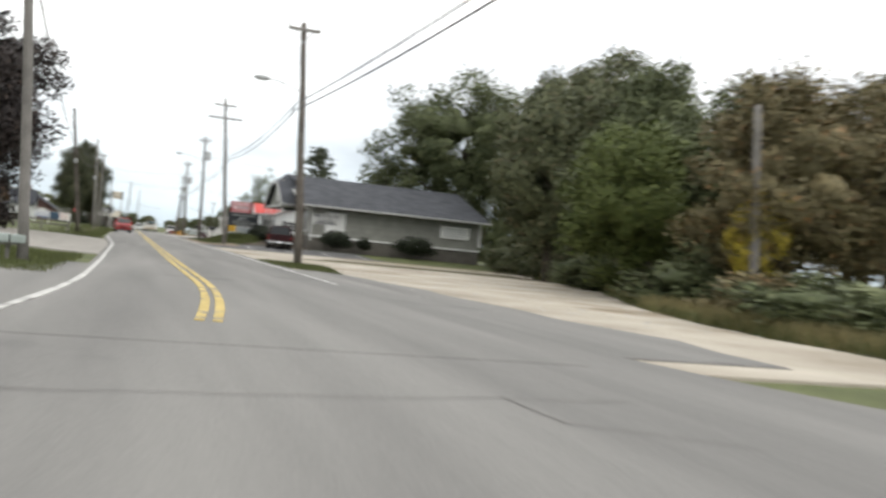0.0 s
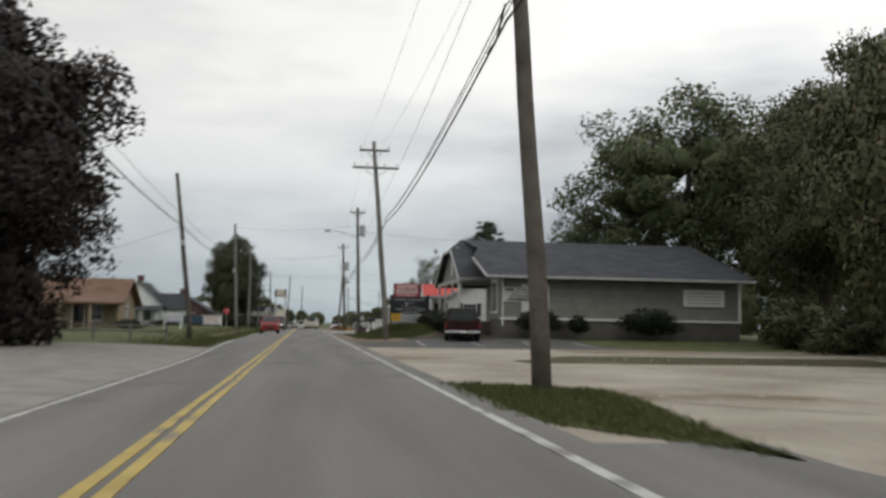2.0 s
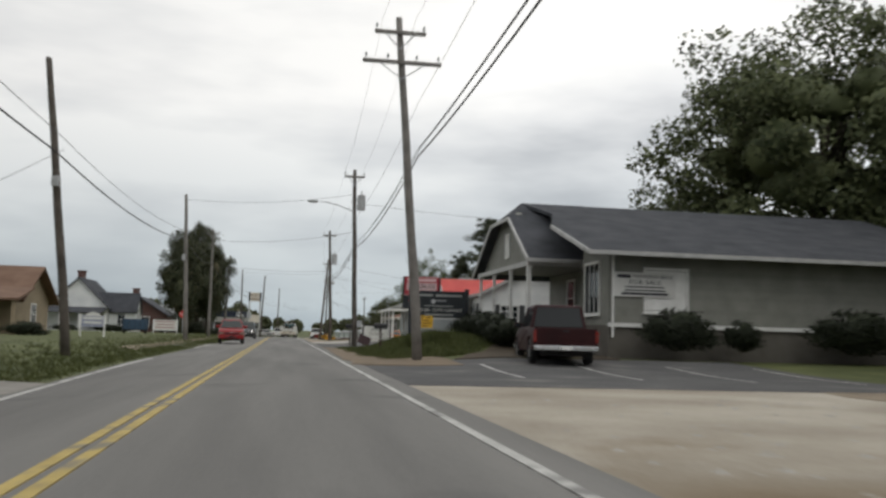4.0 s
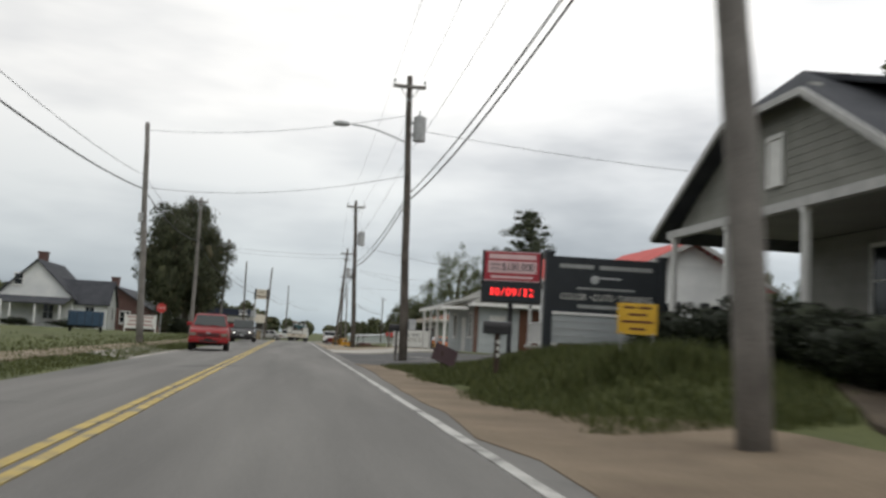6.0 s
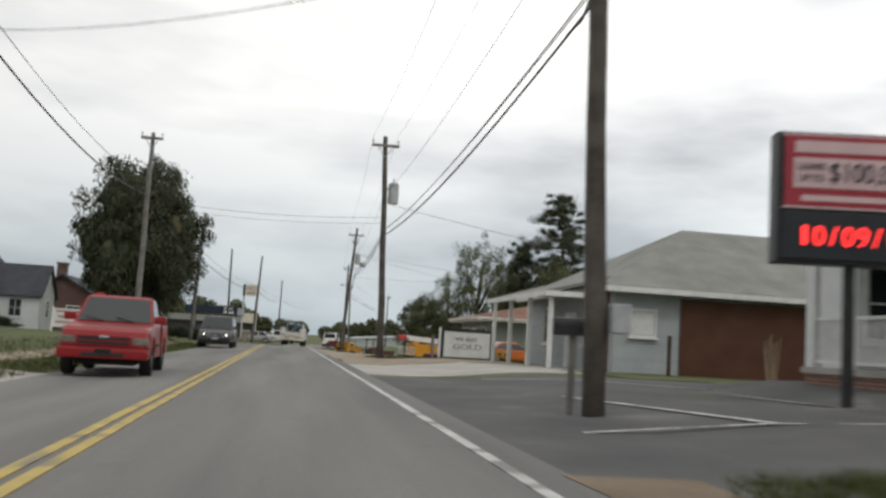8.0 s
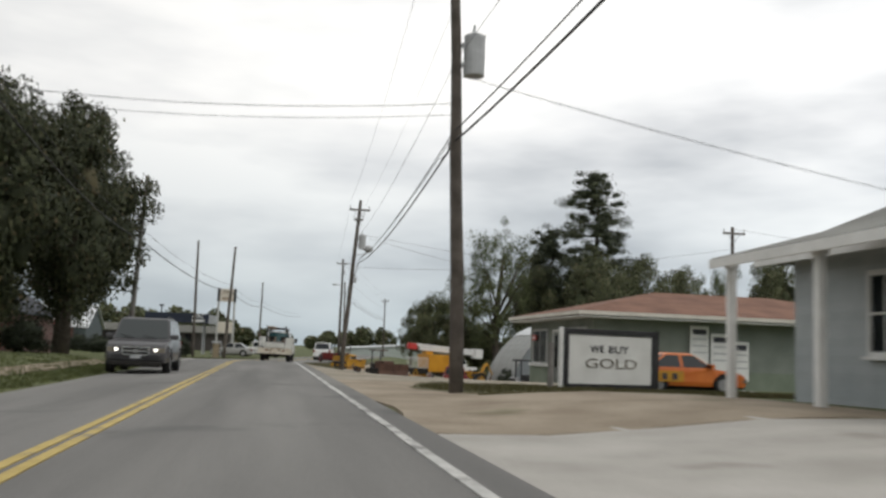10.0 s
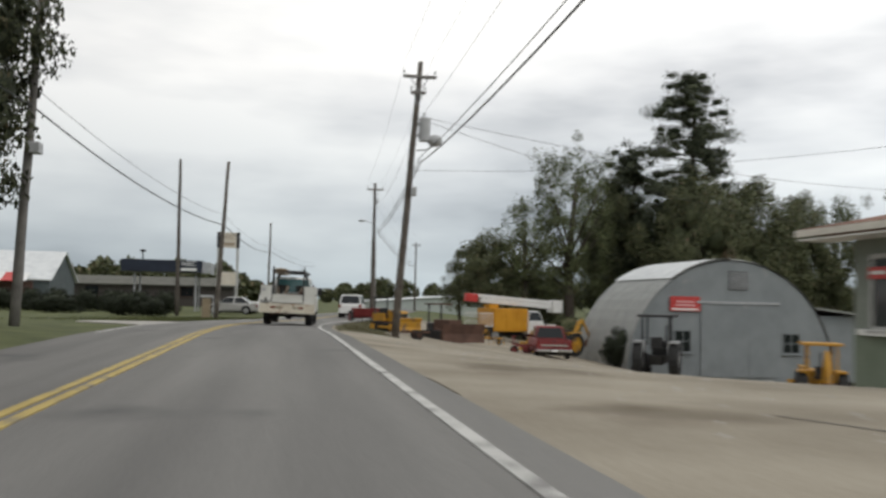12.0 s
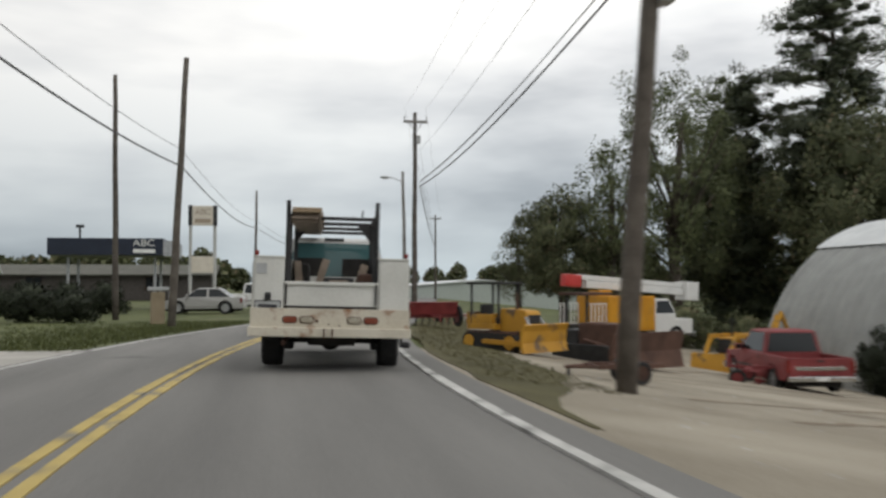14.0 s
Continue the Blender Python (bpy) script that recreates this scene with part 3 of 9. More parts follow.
TOP3 = (-1, 1)
utility_pole(3.40, 36.2, 9.4, -0.68, 0, 0.17, arms=((9.1, 0.62, TOP3),), lamp=(6.7, -1.35, 7.05))
utility_pole(4.20, 74.1, 11.3, -0.98, 0, 0.17, M_POLEGREY, arms=((10.75, 0.85, TOP3), (9.75, 1.3, (-1, -0.4, 0.4, 1))))
utility_pole(4.15, 100.7, 10.75, -0.35, 0, 0.165, arms=((10.3, 0.62, TOP3),), can=(8.75, 1), lamp=(8.15, -2.15, 8.7), boxes=((1.35, 0.3, 0.13, 0.2),))
utility_pole(4.2, 130.2, 10.1, -0.4, 0, 0.165, arms=((9.65, 0.62, TOP3),), can=(7.5, 1))
utility_pole(4.88, 171.8, 11.2, 0.75, -0.3, 0.165, arms=((10.55, 0.68, TOP3), (9.9, 0.3, TOP3)), can=(8.45, 1), boxes=((5.9, 0.2, 0.11, 0.17),))
utility_pole(7.15, 205.7, 10.4, 0.05, 0, 0.15, arms=((9.9, 0.62, TOP3),), boxes=((9.0, 0.15, 0.1, 0.2),))
utility_pole(8.7, 219, 9.0, -0.2, 0, 0.14, M_POLEGREY, lamp=(8.3, -1.0, 8.6))
utility_pole(18.5, 262, 9.5, 0, 0, 0.14, arms=((9.1, 0.6, TOP3),))
utility_pole(27.0, 161.5, 12.2, 0, 0, 0.15, arms=((11.8, 0.7, TOP3),))
# flood lamp on the yard's pole
fl = thing("flood_lamp", (5.55, 171.6, land(5, 172) + 7.75), 0, "grey dome flood lamp bracketed to a utility pole", "lamp")
bm = bmesh.new()
bmesh.ops.create_uvsphere(bm, u_segments=16, v_segments=10, radius=0.31, matrix=pose(0.75, 0, 0.28) @ Matrix.Diagonal((1, 1, 0.8, 1)))
part("dome", bm, M_GREYBOX, fl, smooth=True)
bm = bmesh.new()
rod(bm, (0, 0, -0.15), (0.45, 0, -0.1), 0.03)
rod(bm, (0.45, 0, -0.1), (0.7, 0, 0.1), 0.03)
part("bracket", bm, M_STEEL, fl)

utility_pole(-5.05, 21.8, 10.5, -0.75, 0, 0.12, M_POLEGREY)
utility_pole(-6.45, 73.5, 9.0, -1.05, 0, 0.15, boxes=((5.2, 0.0, 0.1, 0.15),))
utility_pole(-6.55, 109.1, 9.9, -0.45, 0, 0.16, M_POLEGREY, boxes=((5.6, -0.12, 0.1, 0.2),))
utility_pole(-6.9, 133.4, 9.9, 0, 0, 0.15, M_POLEGREY, arms=((9.6, 0.5, TOP3),))
utility_pole(-7.3, 163.4, 10.0, 0.35, 0, 0.16, M_POLEGREY, boxes=((5.2, 0.2, 0.16, 0.16),))
utility_pole(-6.95, 203.2, 11.2, -0.15, 0, 0.15)
utility_pole(-3.6, 193.6, 9.8, 0.45, 0, 0.15)
utility_pole(-1.2, 243, 10.0, 0.1, 0, 0.14)
# older poles far off where the road leaves the view
utility_pole(12.75, 20.5, 5.65, -0.5, 0, 0.14, M_POLEGREY, label="short bleached wooden pole at the edge of the woods")


def wire(p, q, sag, r=0.012, name="power_line", label="thin black overhead power line strung between poles"):
    cu = bpy.data.curves.new(name, "CURVE")
    cu.dimensions, cu.bevel_depth, cu.bevel_resolution = "3D", r, 1
    sp = cu.splines.new("POLY")
    n = 18
    sp.points.add(n)
    for i in range(n + 1):
        t = i / n
        v = Vector(p).lerp(Vector(q), t)
        sp.points[i].co = (v.x, v.y, v.z - sag * 4 * t * (1 - t), 1)
    cu.materials.append(M_WIRE)
    return tagged(new(name, cu), label, "power line", "overhead wires")


LOW = [6.0, 6.0, 6.75, 6.0, 5.55, 6.5, 6.1, 5.5]
RIGHT = [(2.9, -8, 9.0), (2.76, 36.2, 9.2), (3.25, 74.1, 11.2), (3.8, 100.7, 10.6), (3.8, 130.2, 9.95), (5.6, 171.5, 10.6), (7.2, 205.7, 9.9), (18.5, 262, 9.1)]
FACE = [2.8, 2.72, 4.0, 3.98, 3.95, 5.72, 7.45, 18.4]
for n in range(len(RIGHT) - 1):
    (a, b, c), (d, e, f), lo, hi = RIGHT[n], RIGHT[n + 1], LOW[n], LOW[n + 1]
    for off in (-0.55, 0.55):
        wire((a + off, b, c + 0.2), (d + off, e, f + 0.2), 0.5, 0.005)
    wire((FACE[n], b, lo + 1.9), (FACE[n + 1], e, hi + 1.9), 0.35, 0.007)
    wire((FACE[n], b, lo), (FACE[n + 1], e, hi), 0.45, 0.024, label="thick black overhead cable strung between poles")
    wire((FACE[n] - 0.03, b, lo + 0.22), (FACE[n + 1] - 0.03, e, hi + 0.22), 0.40, 0.013)
    wire((FACE[n] + 0.10, b, lo + 0.34), (FACE[n + 1] + 0.10, e, hi + 0.34), 0.36, 0.011)
for n in (1, 3, 4):
    # slack cable loop where the cable meets the pole
    x, y, z = FACE[n], RIGHT[n][1], LOW[n]
    cu = bpy.data.curves.new("cable_loop", "CURVE")
    cu.dimensions, cu.bevel_depth, cu.bevel_resolution = "3D", 0.02, 1
    sp = cu.splines.new("POLY")
    sp.points.add(8)
    for k in range(9):
        q = k / 8
        sp.points[k].co = (x - 0.02, y + 1.5 * q, z + 0.28 - 0.62 * q ** 0.6 + 0.10 * math.sin(q * 9.0) * (1 - q) + 0.22 * q * q, 1)
    cu.materials.append(M_WIRE)
    tagged(new("cable_loop", cu), "slack loop of black cable beside a utility pole", "power line", "overhead wires")
LEFT = [(-5.2, -20, 6.6), (-5.5, 21.8, 6.6), (-7.1, 73.5, 6.1), (-6.9, 109.1, 6.9), (-6.9, 133.4, 7.0), (-7.05, 163.4, 6.4), (-3.3, 193.6, 5.35), (-1.1, 243, 6.2), (6, 300, 6.6)]
for (a, b, c), (d, e, f) in zip(LEFT, LEFT[1:]):
    wire((a, b, c), (d, e, f), 0.55, 0.026, label="thick black overhead cable strung between poles")
    wire((a, b, c + 0.6), (d, e, f + 0.6), 0.5, 0.010)
wire((-7.0, 109.1, 9.6), (3.85, 100.7, 9.3), 0.35, 0.009)
wire((-6.9, 109.1, 7.0), (3.95, 100.7, 7.0), 0.45, 0.009)
wire((4.2, 100.7, 8.75), (22, 101.5, 8.2), 0.25, 0.010)
wire((4.3, 130.2, 7.0), (24, 132, 4.6), 0.25, 0.010)
wire((3.9, 130.2, 6.4), (-6.9, 133.4, 6.8), 0.25, 0.009)
wire((3.9, 130.2, 6.15), (-6.9, 133.4, 6.5), 0.25, 0.007)
wire((5.6, 171.5, 8.4), (33, 178, 7.2), 0.5, 0.010)
wire((5.6, 171.5, 8.3), (33, 186, 6.0), 0.6, 0.010)
wire((5.5, 171.6, 6.2), (27, 161.5, 7.6), 0.6, 0.008)
wire((27.0, 161.5, 8.8), (60, 166, 8.8), 0.6, 0.008)
wire((-6.9, 73.5, 6.2), (-22, 92, 4.4), 0.4, 0.009)

# ---- trees ----
CROWNS = {}
_bm = bmesh.new()
bmesh.ops.create_icosphere(_bm, subdivisions=2, radius=1.0)
_bm.verts.ensure_lookup_table()
BALL_V = np.array([tuple(v.co) for v in _bm.verts])
BALL_F = np.array([[v.index for v in f.verts] for f in _bm.faces])
_bm.free()


def leaf_mesh(name, mat, centres, radii, per, size, core, flat, rng, middle, slim=0.62, inside=None):
    """Clumps of leaves: a small dark lumpy core in each clump, and leaves all round it, shaded by the clump's roundness."""
    m = len(centres)
    inner = centres if inside is None else centres[inside]
    ri = radii if inside is None else radii[inside]
    mi = len(inner)
    squash = np.array([1.0, 1.0, flat])
    lump = 1.0 + 0.28 * rng.normal(size=(mi, len(BALL_V), 1)).clip(-1.5, 1.5)
    cv = inner[:, None] + BALL_V[None] * lump * squash * (ri * core)[:, None, None]
    cn = np.broadcast_to(BALL_V[None], cv.shape)
    d = rng.normal(size=(m, per, 3))
    d /= np.linalg.norm(d, axis=2, keepdims=True)
    at = centres[:, None] + d * squash * radii[:, None, None] * (rng.uniform(0.05, 1.0, (m, per, 1)) ** 0.5 * 1.25 + np.abs(rng.normal(size=(m, per, 1))) * 0.12)
    at, d = at.reshape(-1, 3), d.reshape(-1, 3)
    n = len(at)
    u = rng.normal(size=(n, 3))
    u /= np.linalg.norm(u, axis=1, keepdims=True)
    w = np.cross(u, rng.normal(size=(n, 3)))
    w /= np.linalg.norm(w, axis=1, keepdims=True)
    out = at - middle
    out /= np.linalg.norm(out, axis=1, keepdims=True) + 1e-6
    face = np.cross(u, w)
    soft = 0.45 * d + 0.5 * out
    face *= np.where((face * soft).sum(1, keepdims=True) < 0, -1.0, 1.0)
    turned = (np.cross(u, w) * face).sum(1) < 0
    w[turned] *= -1
    nrm = soft + 0.55 * face
    nrm /= np.linalg.norm(nrm, axis=1, keepdims=True)
    s = size * rng.uniform(0.55, 1.2, (n, 1))
    lv = np.stack([at - u * s * 0.6 - w * s * slim * 0.5, at + u * s * 0.75, at - u * s * 0.35 + w * s * slim], 1)
    verts = np.concatenate([cv.reshape(-1, 3), lv.reshape(-1, 3)])
    norms = np.concatenate([cn.reshape(-1, 3), np.repeat(nrm, 3, 0)])
    faces = np.concatenate([(BALL_F[None] + np.arange(mi)[:, None, None] * len(BALL_V)).reshape(-1, 3), np.arange(3 * n).reshape(-1, 3) + mi * len(BALL_V)])
    # leaves wind the same way as their shading faces
    k = len(faces) - n
    a, b, c = (verts[faces[k:, i]] for i in range(3))
    flip = (np.cross(b - a, c - a) * nrm).sum(1) < 0
    faces[k:][flip] = faces[k:][flip][:, ::-1]
    me = bpy.data.meshes.new(name)
    me.from_pydata(verts.tolist(), [], faces.tolist())
    me.polygons.foreach_set("use_smooth", [True] * len(me.polygons))
    me.normals_split_custom_set_from_vertices(norms.tolist())
    me.materials.append(mat)
    return me


def crown_mesh(kind, mat, big=False):
    """A crown about 10 m across and 10 m high that stands on z = 0, of many small leaves in clumps."""
    key = (kind, mat.name, big)
    if key in CROWNS:
        return CROWNS[key]
    rng = np.random.default_rng(sum(ord(c) for c in kind) + 5 * big)
    clumps, leaves, size, core = {"wide": (120, 190, 0.20, 0.95), "tall": (115, 190, 0.20, 0.95), "sparse": (98, 96, 0.17, 0.24), "dense": (135, 200, 0.20, 0.95), "shrub": (50, 105, 0.36, 0.85)}[kind]
    if big:
        clumps, leaves, size = int(clumps * 1.5), int(leaves * 1.3), size * 0.70
    c, deep = [], []
    while len(c) < clumps:
        v = rng.normal(size=3)
        v /= np.linalg.norm(v)
        r = rng.uniform(0.2, 1.0) ** 0.45
        lump = 0.90 + 0.42 * noise.noise((v[0] * 2.1 + len(kind), v[1] * 2.1, v[2] * 2.1))
        v = v * r * lump
        if kind == "tall":
            p = np.array([v[0] * 4.3 * (1.0 - 0.28 * v[2]), v[1] * 4.3 * (1.0 - 0.28 * v[2]), 5.2 + v[2] * 5.0])
        elif kind == "wide":
            p = np.array([v[0] * 5.0, v[1] * 5.0, 4.8 + v[2] * 4.9 * (1.0 if v[2] > 0 else 0.85)])
        elif kind == "shrub":
            p = np.array([v[0] * 4.6, v[1] * 4.6, 3.0 + v[2] * 3.6])
        else:
            p = np.array([v[0] * 4.3, v[1] * 4.3, 5.0 + v[2] * 5.0])
        c.append(p)
        deep.append(r < 0.64)
    c = np.array(c)
    radii = rng.uniform(0.55, 1.05, clumps) * (0.80 if big else 1.0) * (0.85 if kind == "sparse" else 1.0) * (1.45 if kind == "shrub" else 1.0)
    me = leaf_mesh("crown", mat, c, radii, leaves, size, core, 0.78, rng, np.array([0, 0, 4.0]), inside=np.array(deep))
    CROWNS[key] = (me, c)
    return CROWNS[key]


def tree(x, y, h, w, kind="wide", mat=None, label="leafy green tree", low=0.22, turn=None, z=None, group="", trunk=None):
    """A tree h metres high with a crown w metres across; low: where the crown begins, as a share of h."""
    mat = mat or M_LEAF
    z0 = land(x, y) if z is None else z
    turn = (x * 37 + y * 53) % 360 if turn is None else turn
    ob = thing("tree", (x, y, z0), turn, label, "tree", group)
    me, centres = crown_mesh(kind, mat, w > 8.8)
    hc = h * (1 - low)
    k = Matrix.Diagonal((w / 9.6, w / 9.6, hc / 10.2, 1))
    cr = new("crown", me)
    cr.parent = ob
    cr.matrix_basis = Matrix.Translation((0, 0, h * low - 0.1)) @ k
    bm = bmesh.new()
    r = trunk or max(0.10, 0.022 * h)
    rod(bm, (0, 0, -0.3), (0.02 * h, 0.01 * h, h * 0.35), r * 1.15, r * 0.8, 10)
    rod(bm, (0.02 * h, 0.01 * h, h * 0.35), (-0.01 * h, 0.02 * h, h * 0.72), r * 0.8, r * 0.35, 8)
    for p in centres[::max(9, len(centres) // 14)]:
        q = Vector((p[0] * w / 9.6, p[1] * w / 9.6, p[2] * hc / 10.2 + h * low))
        s = h * (0.22 + 0.45 * max(0.0, (q.z / h - 0.3)))
        rod(bm, (0.015 * h, 0.01 * h, min(s, q.z)), q, r * 0.33, r * 0.06, 5)
    part("trunk", bm, M_BARK, ob, smooth=True)
    return ob


def pine(x, y, h, w, label="tall dark pine tree with ragged branches", bare=0.25, seed=1):
    z0 = land(x, y)
    rng = np.random.default_rng(seed)
    ob = thing("pine_tree", (x, y, z0), 0, label, "tree")
    bm = bmesh.new()
    rod(bm, (0, 0, -0.3), (0.02 * h, 0, h * 0.5), 0.02 * h, 0.014 * h, 10)
    rod(bm, (0.02 * h, 0, h * 0.5), (0.03 * h, 0, h * 0.96), 0.014 * h, 0.03, 10)
    at, rad = [], []
    z = h * bare
    while z < h * 0.985:
        t = (z - h * bare) / (h * (1 - bare))
        shape = 1.0 - 0.25 * t if t < 0.6 else 0.85 - 0.58 * ((t - 0.6) / 0.4) ** 1.3
        for k in range(6):
            a = rng.uniform(0, 2 * math.pi)
            L = w / 2 * shape * rng.uniform(0.35, 1.12)
            root = Vector((0.03 * h * z / h, 0, z))
            tip = Vector((math.cos(a) * L, math.sin(a) * L, z + L * rng.uniform(-0.10, 0.30)))
            rod(bm, root, tip, 0.0035 * h * (1 - 0.6 * t), 0.015, 4)
            for j in range(max(2, int(L / 1.05))):
                q = root.lerp(tip, rng.uniform(0.30, 1.04))
                at.append((q.x + rng.normal() * 0.4, q.y + rng.normal() * 0.4, q.z + rng.normal() * 0.22))
                rad.append(rng.uniform(0.45, 1.05))
        z += rng.uniform(0.4, 0.8) * (1.0 + 0.35 * (t > 0.6))
    part("trunk", bm, M_BARK, ob)
    me = leaf_mesh("crown", M_NEEDLE, np.array(at), np.array(rad), 80, 0.32, 0.5, 0.52, rng, np.array([0, 0, h * 0.4]), slim=0.20, inside=np.array([math.hypot(p[0], p[1]) < w * 0.28 for p in at]))
    cr = new("crown", me)
    cr.parent = ob
    return ob


def bush(x, y, w, d, h, mat=None, label="trimmed dark green hedge bush", z=None):
    ob = thing("bush", (x, y, land(x, y) if z is None else z), 0, label, "bush")
    me, _ = crown_mesh("shrub", mat or M_HEDGE)
    cr = new("foliage", me)
    cr.parent = ob
    cr.matrix_basis = pose(0, 0, -0.05 * h, 0, 0, (x * 71) % 360 if abs(w - d) < 0.3 else 0) @ Matrix.Diagonal((w / 10, d / 10, h / 7.2, 1))
    bm = bmesh.new()
    for k in range(4):
        rod(bm, (0.05 * w * (k - 1.5), 0, -0.1), (0.2 * w * (k - 1.5), 0.05 * d * (-1) ** k, h * 0.6), 0.03, 0.012, 5)
    part("stem", bm, M_BARK, ob)
    return ob


# woods beside the gravel lot
WOODS = (
    (14.5, 22.0, 7.6, 6.0, "tall", M_LEAFAUTUMN), (18.0, 22.5, 8.0, 6.5, "wide", M_LEAFAUTUMN), (22.5, 26.0, 9.5, 7.0, "tall", M_LEAFAUTUMN),
    (13.6, 29.0, 6.6, 5.5, "dense", M_LEAFBRIGHT), (16.6, 33.0, 8.2, 6.5, "wide", M_LEAF), (20.0, 31.0, 9.5, 7.0, "tall", M_LEAF),
    (21.0, 40.0, 12.0, 7.0, "tall", M_LEAF), (18.2, 45.0, 11.0, 7.0, "dense", M_LEAFDARK), (24.5, 46.0, 12.5, 7.5, "tall", M_LEAF),
    (22.2, 54.0, 13.0, 8.0, "dense", M_LEAFDARK), (28.5, 52.0, 14.0, 8.5, "wide", M_LEAF), (28.0, 62.0, 16.5, 11.5, "dense", M_LEAFDARK),
    (33.0, 65.0, 18.5, 13.0, "tall", M_LEAFDARK), (32.0, 76.0, 17.0, 11.5, "dense", M_LEAFDARK), (29.5, 92.0, 21.0, 18.5, "wide", M_LEAF),
    (21.8, 93.5, 11.5, 6.5, "sparse", M_LEAF), (37.0, 88.0, 19.5, 15.0, "dense", M_LEAFDARK), (33.5, 40.0, 12.0, 9.0, "wide", M_LEAFAUTUMN),
)
for x, y, h, w, kind, mat in WOODS:
    lab = {M_LEAFAUTUMN: "tree with brownish turning leaves in the roadside woods", M_LEAFBRIGHT: "bright green young tree in front of the woods"}.get(mat, "dense dark green tree in the roadside woods")
    tree(x, y, h, w, kind, mat, lab, low=0.10, group="roadside woods")
tree(13.0, 21.0, 4.0, 2.0, "sparse", M_LEAFYELLOW, "small tree with bright yellow leaves", low=0.25)
for x, y, w, h, mat in ((10.6, 15.0, 5.0, 1.5, M_LEAF), (12.0, 19.0, 4.5, 1.5, M_LEAFAUTUMN), (12.8, 24.0, 4.5, 1.7, M_LEAF), (15.0, 27.5, 4.0, 1.6, M_LEAFAUTUMN), (16.3, 36.0, 4.5, 1.8, M_LEAF), (18.0, 40.0, 4.5, 1.9, M_LEAFDARK), (20.0, 48.5, 4.5, 2.0, M_LEAFDARK), (22.5, 58.5, 4.5, 2.2, M_LEAFDARK), (26.0, 68.0, 6.0, 3.0, M_LEAFDARK), (27.5, 72.0, 4.5, 3.2, M_LEAFDARK), (17.0, 18.0, 6.0, 2.0, M_LEAFAUTUMN), (22.0, 20.0, 7.0, 2.2, M_LEAF)):
    bush(x, y, w, w, h, mat, "rank undergrowth bush at the edge of the woods")
# left of the road
tree(-14.3, 56.0, 15.6, 15.5, "dense", M_MAPLE, "large dark purple-leaved maple beside the drive", low=0.03)
# added crown and low foliage thicken the one maple down to the ground
tree(-13.0, 58.8, 13.6, 11.5, "dense", M_MAPLE, "overlapping crown added to thicken the dark purple-leaved maple", low=0.03)
bush(-14.0, 57.0, 10.5, 8.0, 4.6, M_MAPLE, "dark purple-leaved foliage added to fill the lower crown of the maple")
for x, y, w, h in ((15.6, 25.2, 4.6, 3.4), (17.8, 29.5, 5.0, 3.6)):
    bush(x, y, w, w, h, M_LEAF, "rank dark undergrowth at the edge of the woods")
bush(-11.4, 56.6, 5.6, 5.0, 4.4, M_MAPLE, "dark purple-leaved foliage added to fill the lower crown of the maple")
tree(-11.0, 150.0, 11.8, 6.2, "dense", M_LEAFDEEP, "dense green roadside tree hung over the verge", low=0.06)
tree(-8.6, 153.5, 11.0, 4.6, "tall", M_LEAFDEEP, "slender green roadside tree", low=0.08)
tree(-10.6, 162.0, 14.0, 9.4, "dense", M_LEAFDEEP, "tall green roadside tree by the pole", low=0.07)
# behind the arched hut
pine(37.8, 217, 27.0, 13.0, seed=4, bare=0.12)
pine(33.6, 221, 19.5, 8.5, seed=9, label="dark green pine tree behind the hut", bare=0.1)
tree(26.3, 216, 20.6, 9.6, "sparse", M_LEAF, "tall tree with thin grey-green leaves", low=0.16)
tree(22.4, 217, 14.6, 8.0, "sparse", M_LEAF, "tree with thin grey-green leaves", low=0.14)
tree(19.4, 219, 10.4, 6.6, "wide", M_LEAFDARK, "small ragged tree at the edge of the yard", low=0.10)
tree(17.0, 221, 7.0, 4.4, "sparse", M_LEAFDARK, "small thin tree at the edge of the yard", low=0.15)
tree(32.6, 222, 18.0, 9.0, "dense", M_LEAFDARK, "dark green tree behind the hut", low=0.05)
tree(25.5, 223, 7.5, 8.0, "dense", M_LEAFDARK, "low dark green tree behind the yard", low=0.04)
tree(43.0, 214, 17.3, 11.0, "dense", M_LEAFDARK, "dark green tree behind the hut", low=0.05)
tree(37.0, 212, 18.0, 11.5, "wide", M_LEAFDARK, "dark green tree behind the hut", low=0.05)
tree(49.5, 217, 16.5, 10.0, "dense", M_LEAFDARK, "round dark green tree in the far row", low=0.06)
tree(55.5, 220, 18.2, 7.0, "sparse", M_LEAF, "thin-crowned tree in the far row", low=0.2)
for k in range(9):
    tree(61.5 + 6.0 * k, 214 - 5 * k, 20.0 + 2.2 * math.sin(k * 2.1), 11.5, ("wide", "dense", "tall")[k % 3], (M_LEAFDARK, M_LEAF)[k % 2], "dark green tree in the far row", low=0.06, group="far tree row")
for k in range(5):
    bush(20.5 + 4.6 * k, 212 + 0.8 * k, 5.5, 4, 3.2, M_LEAFDARK, "dark undergrowth behind the yard")
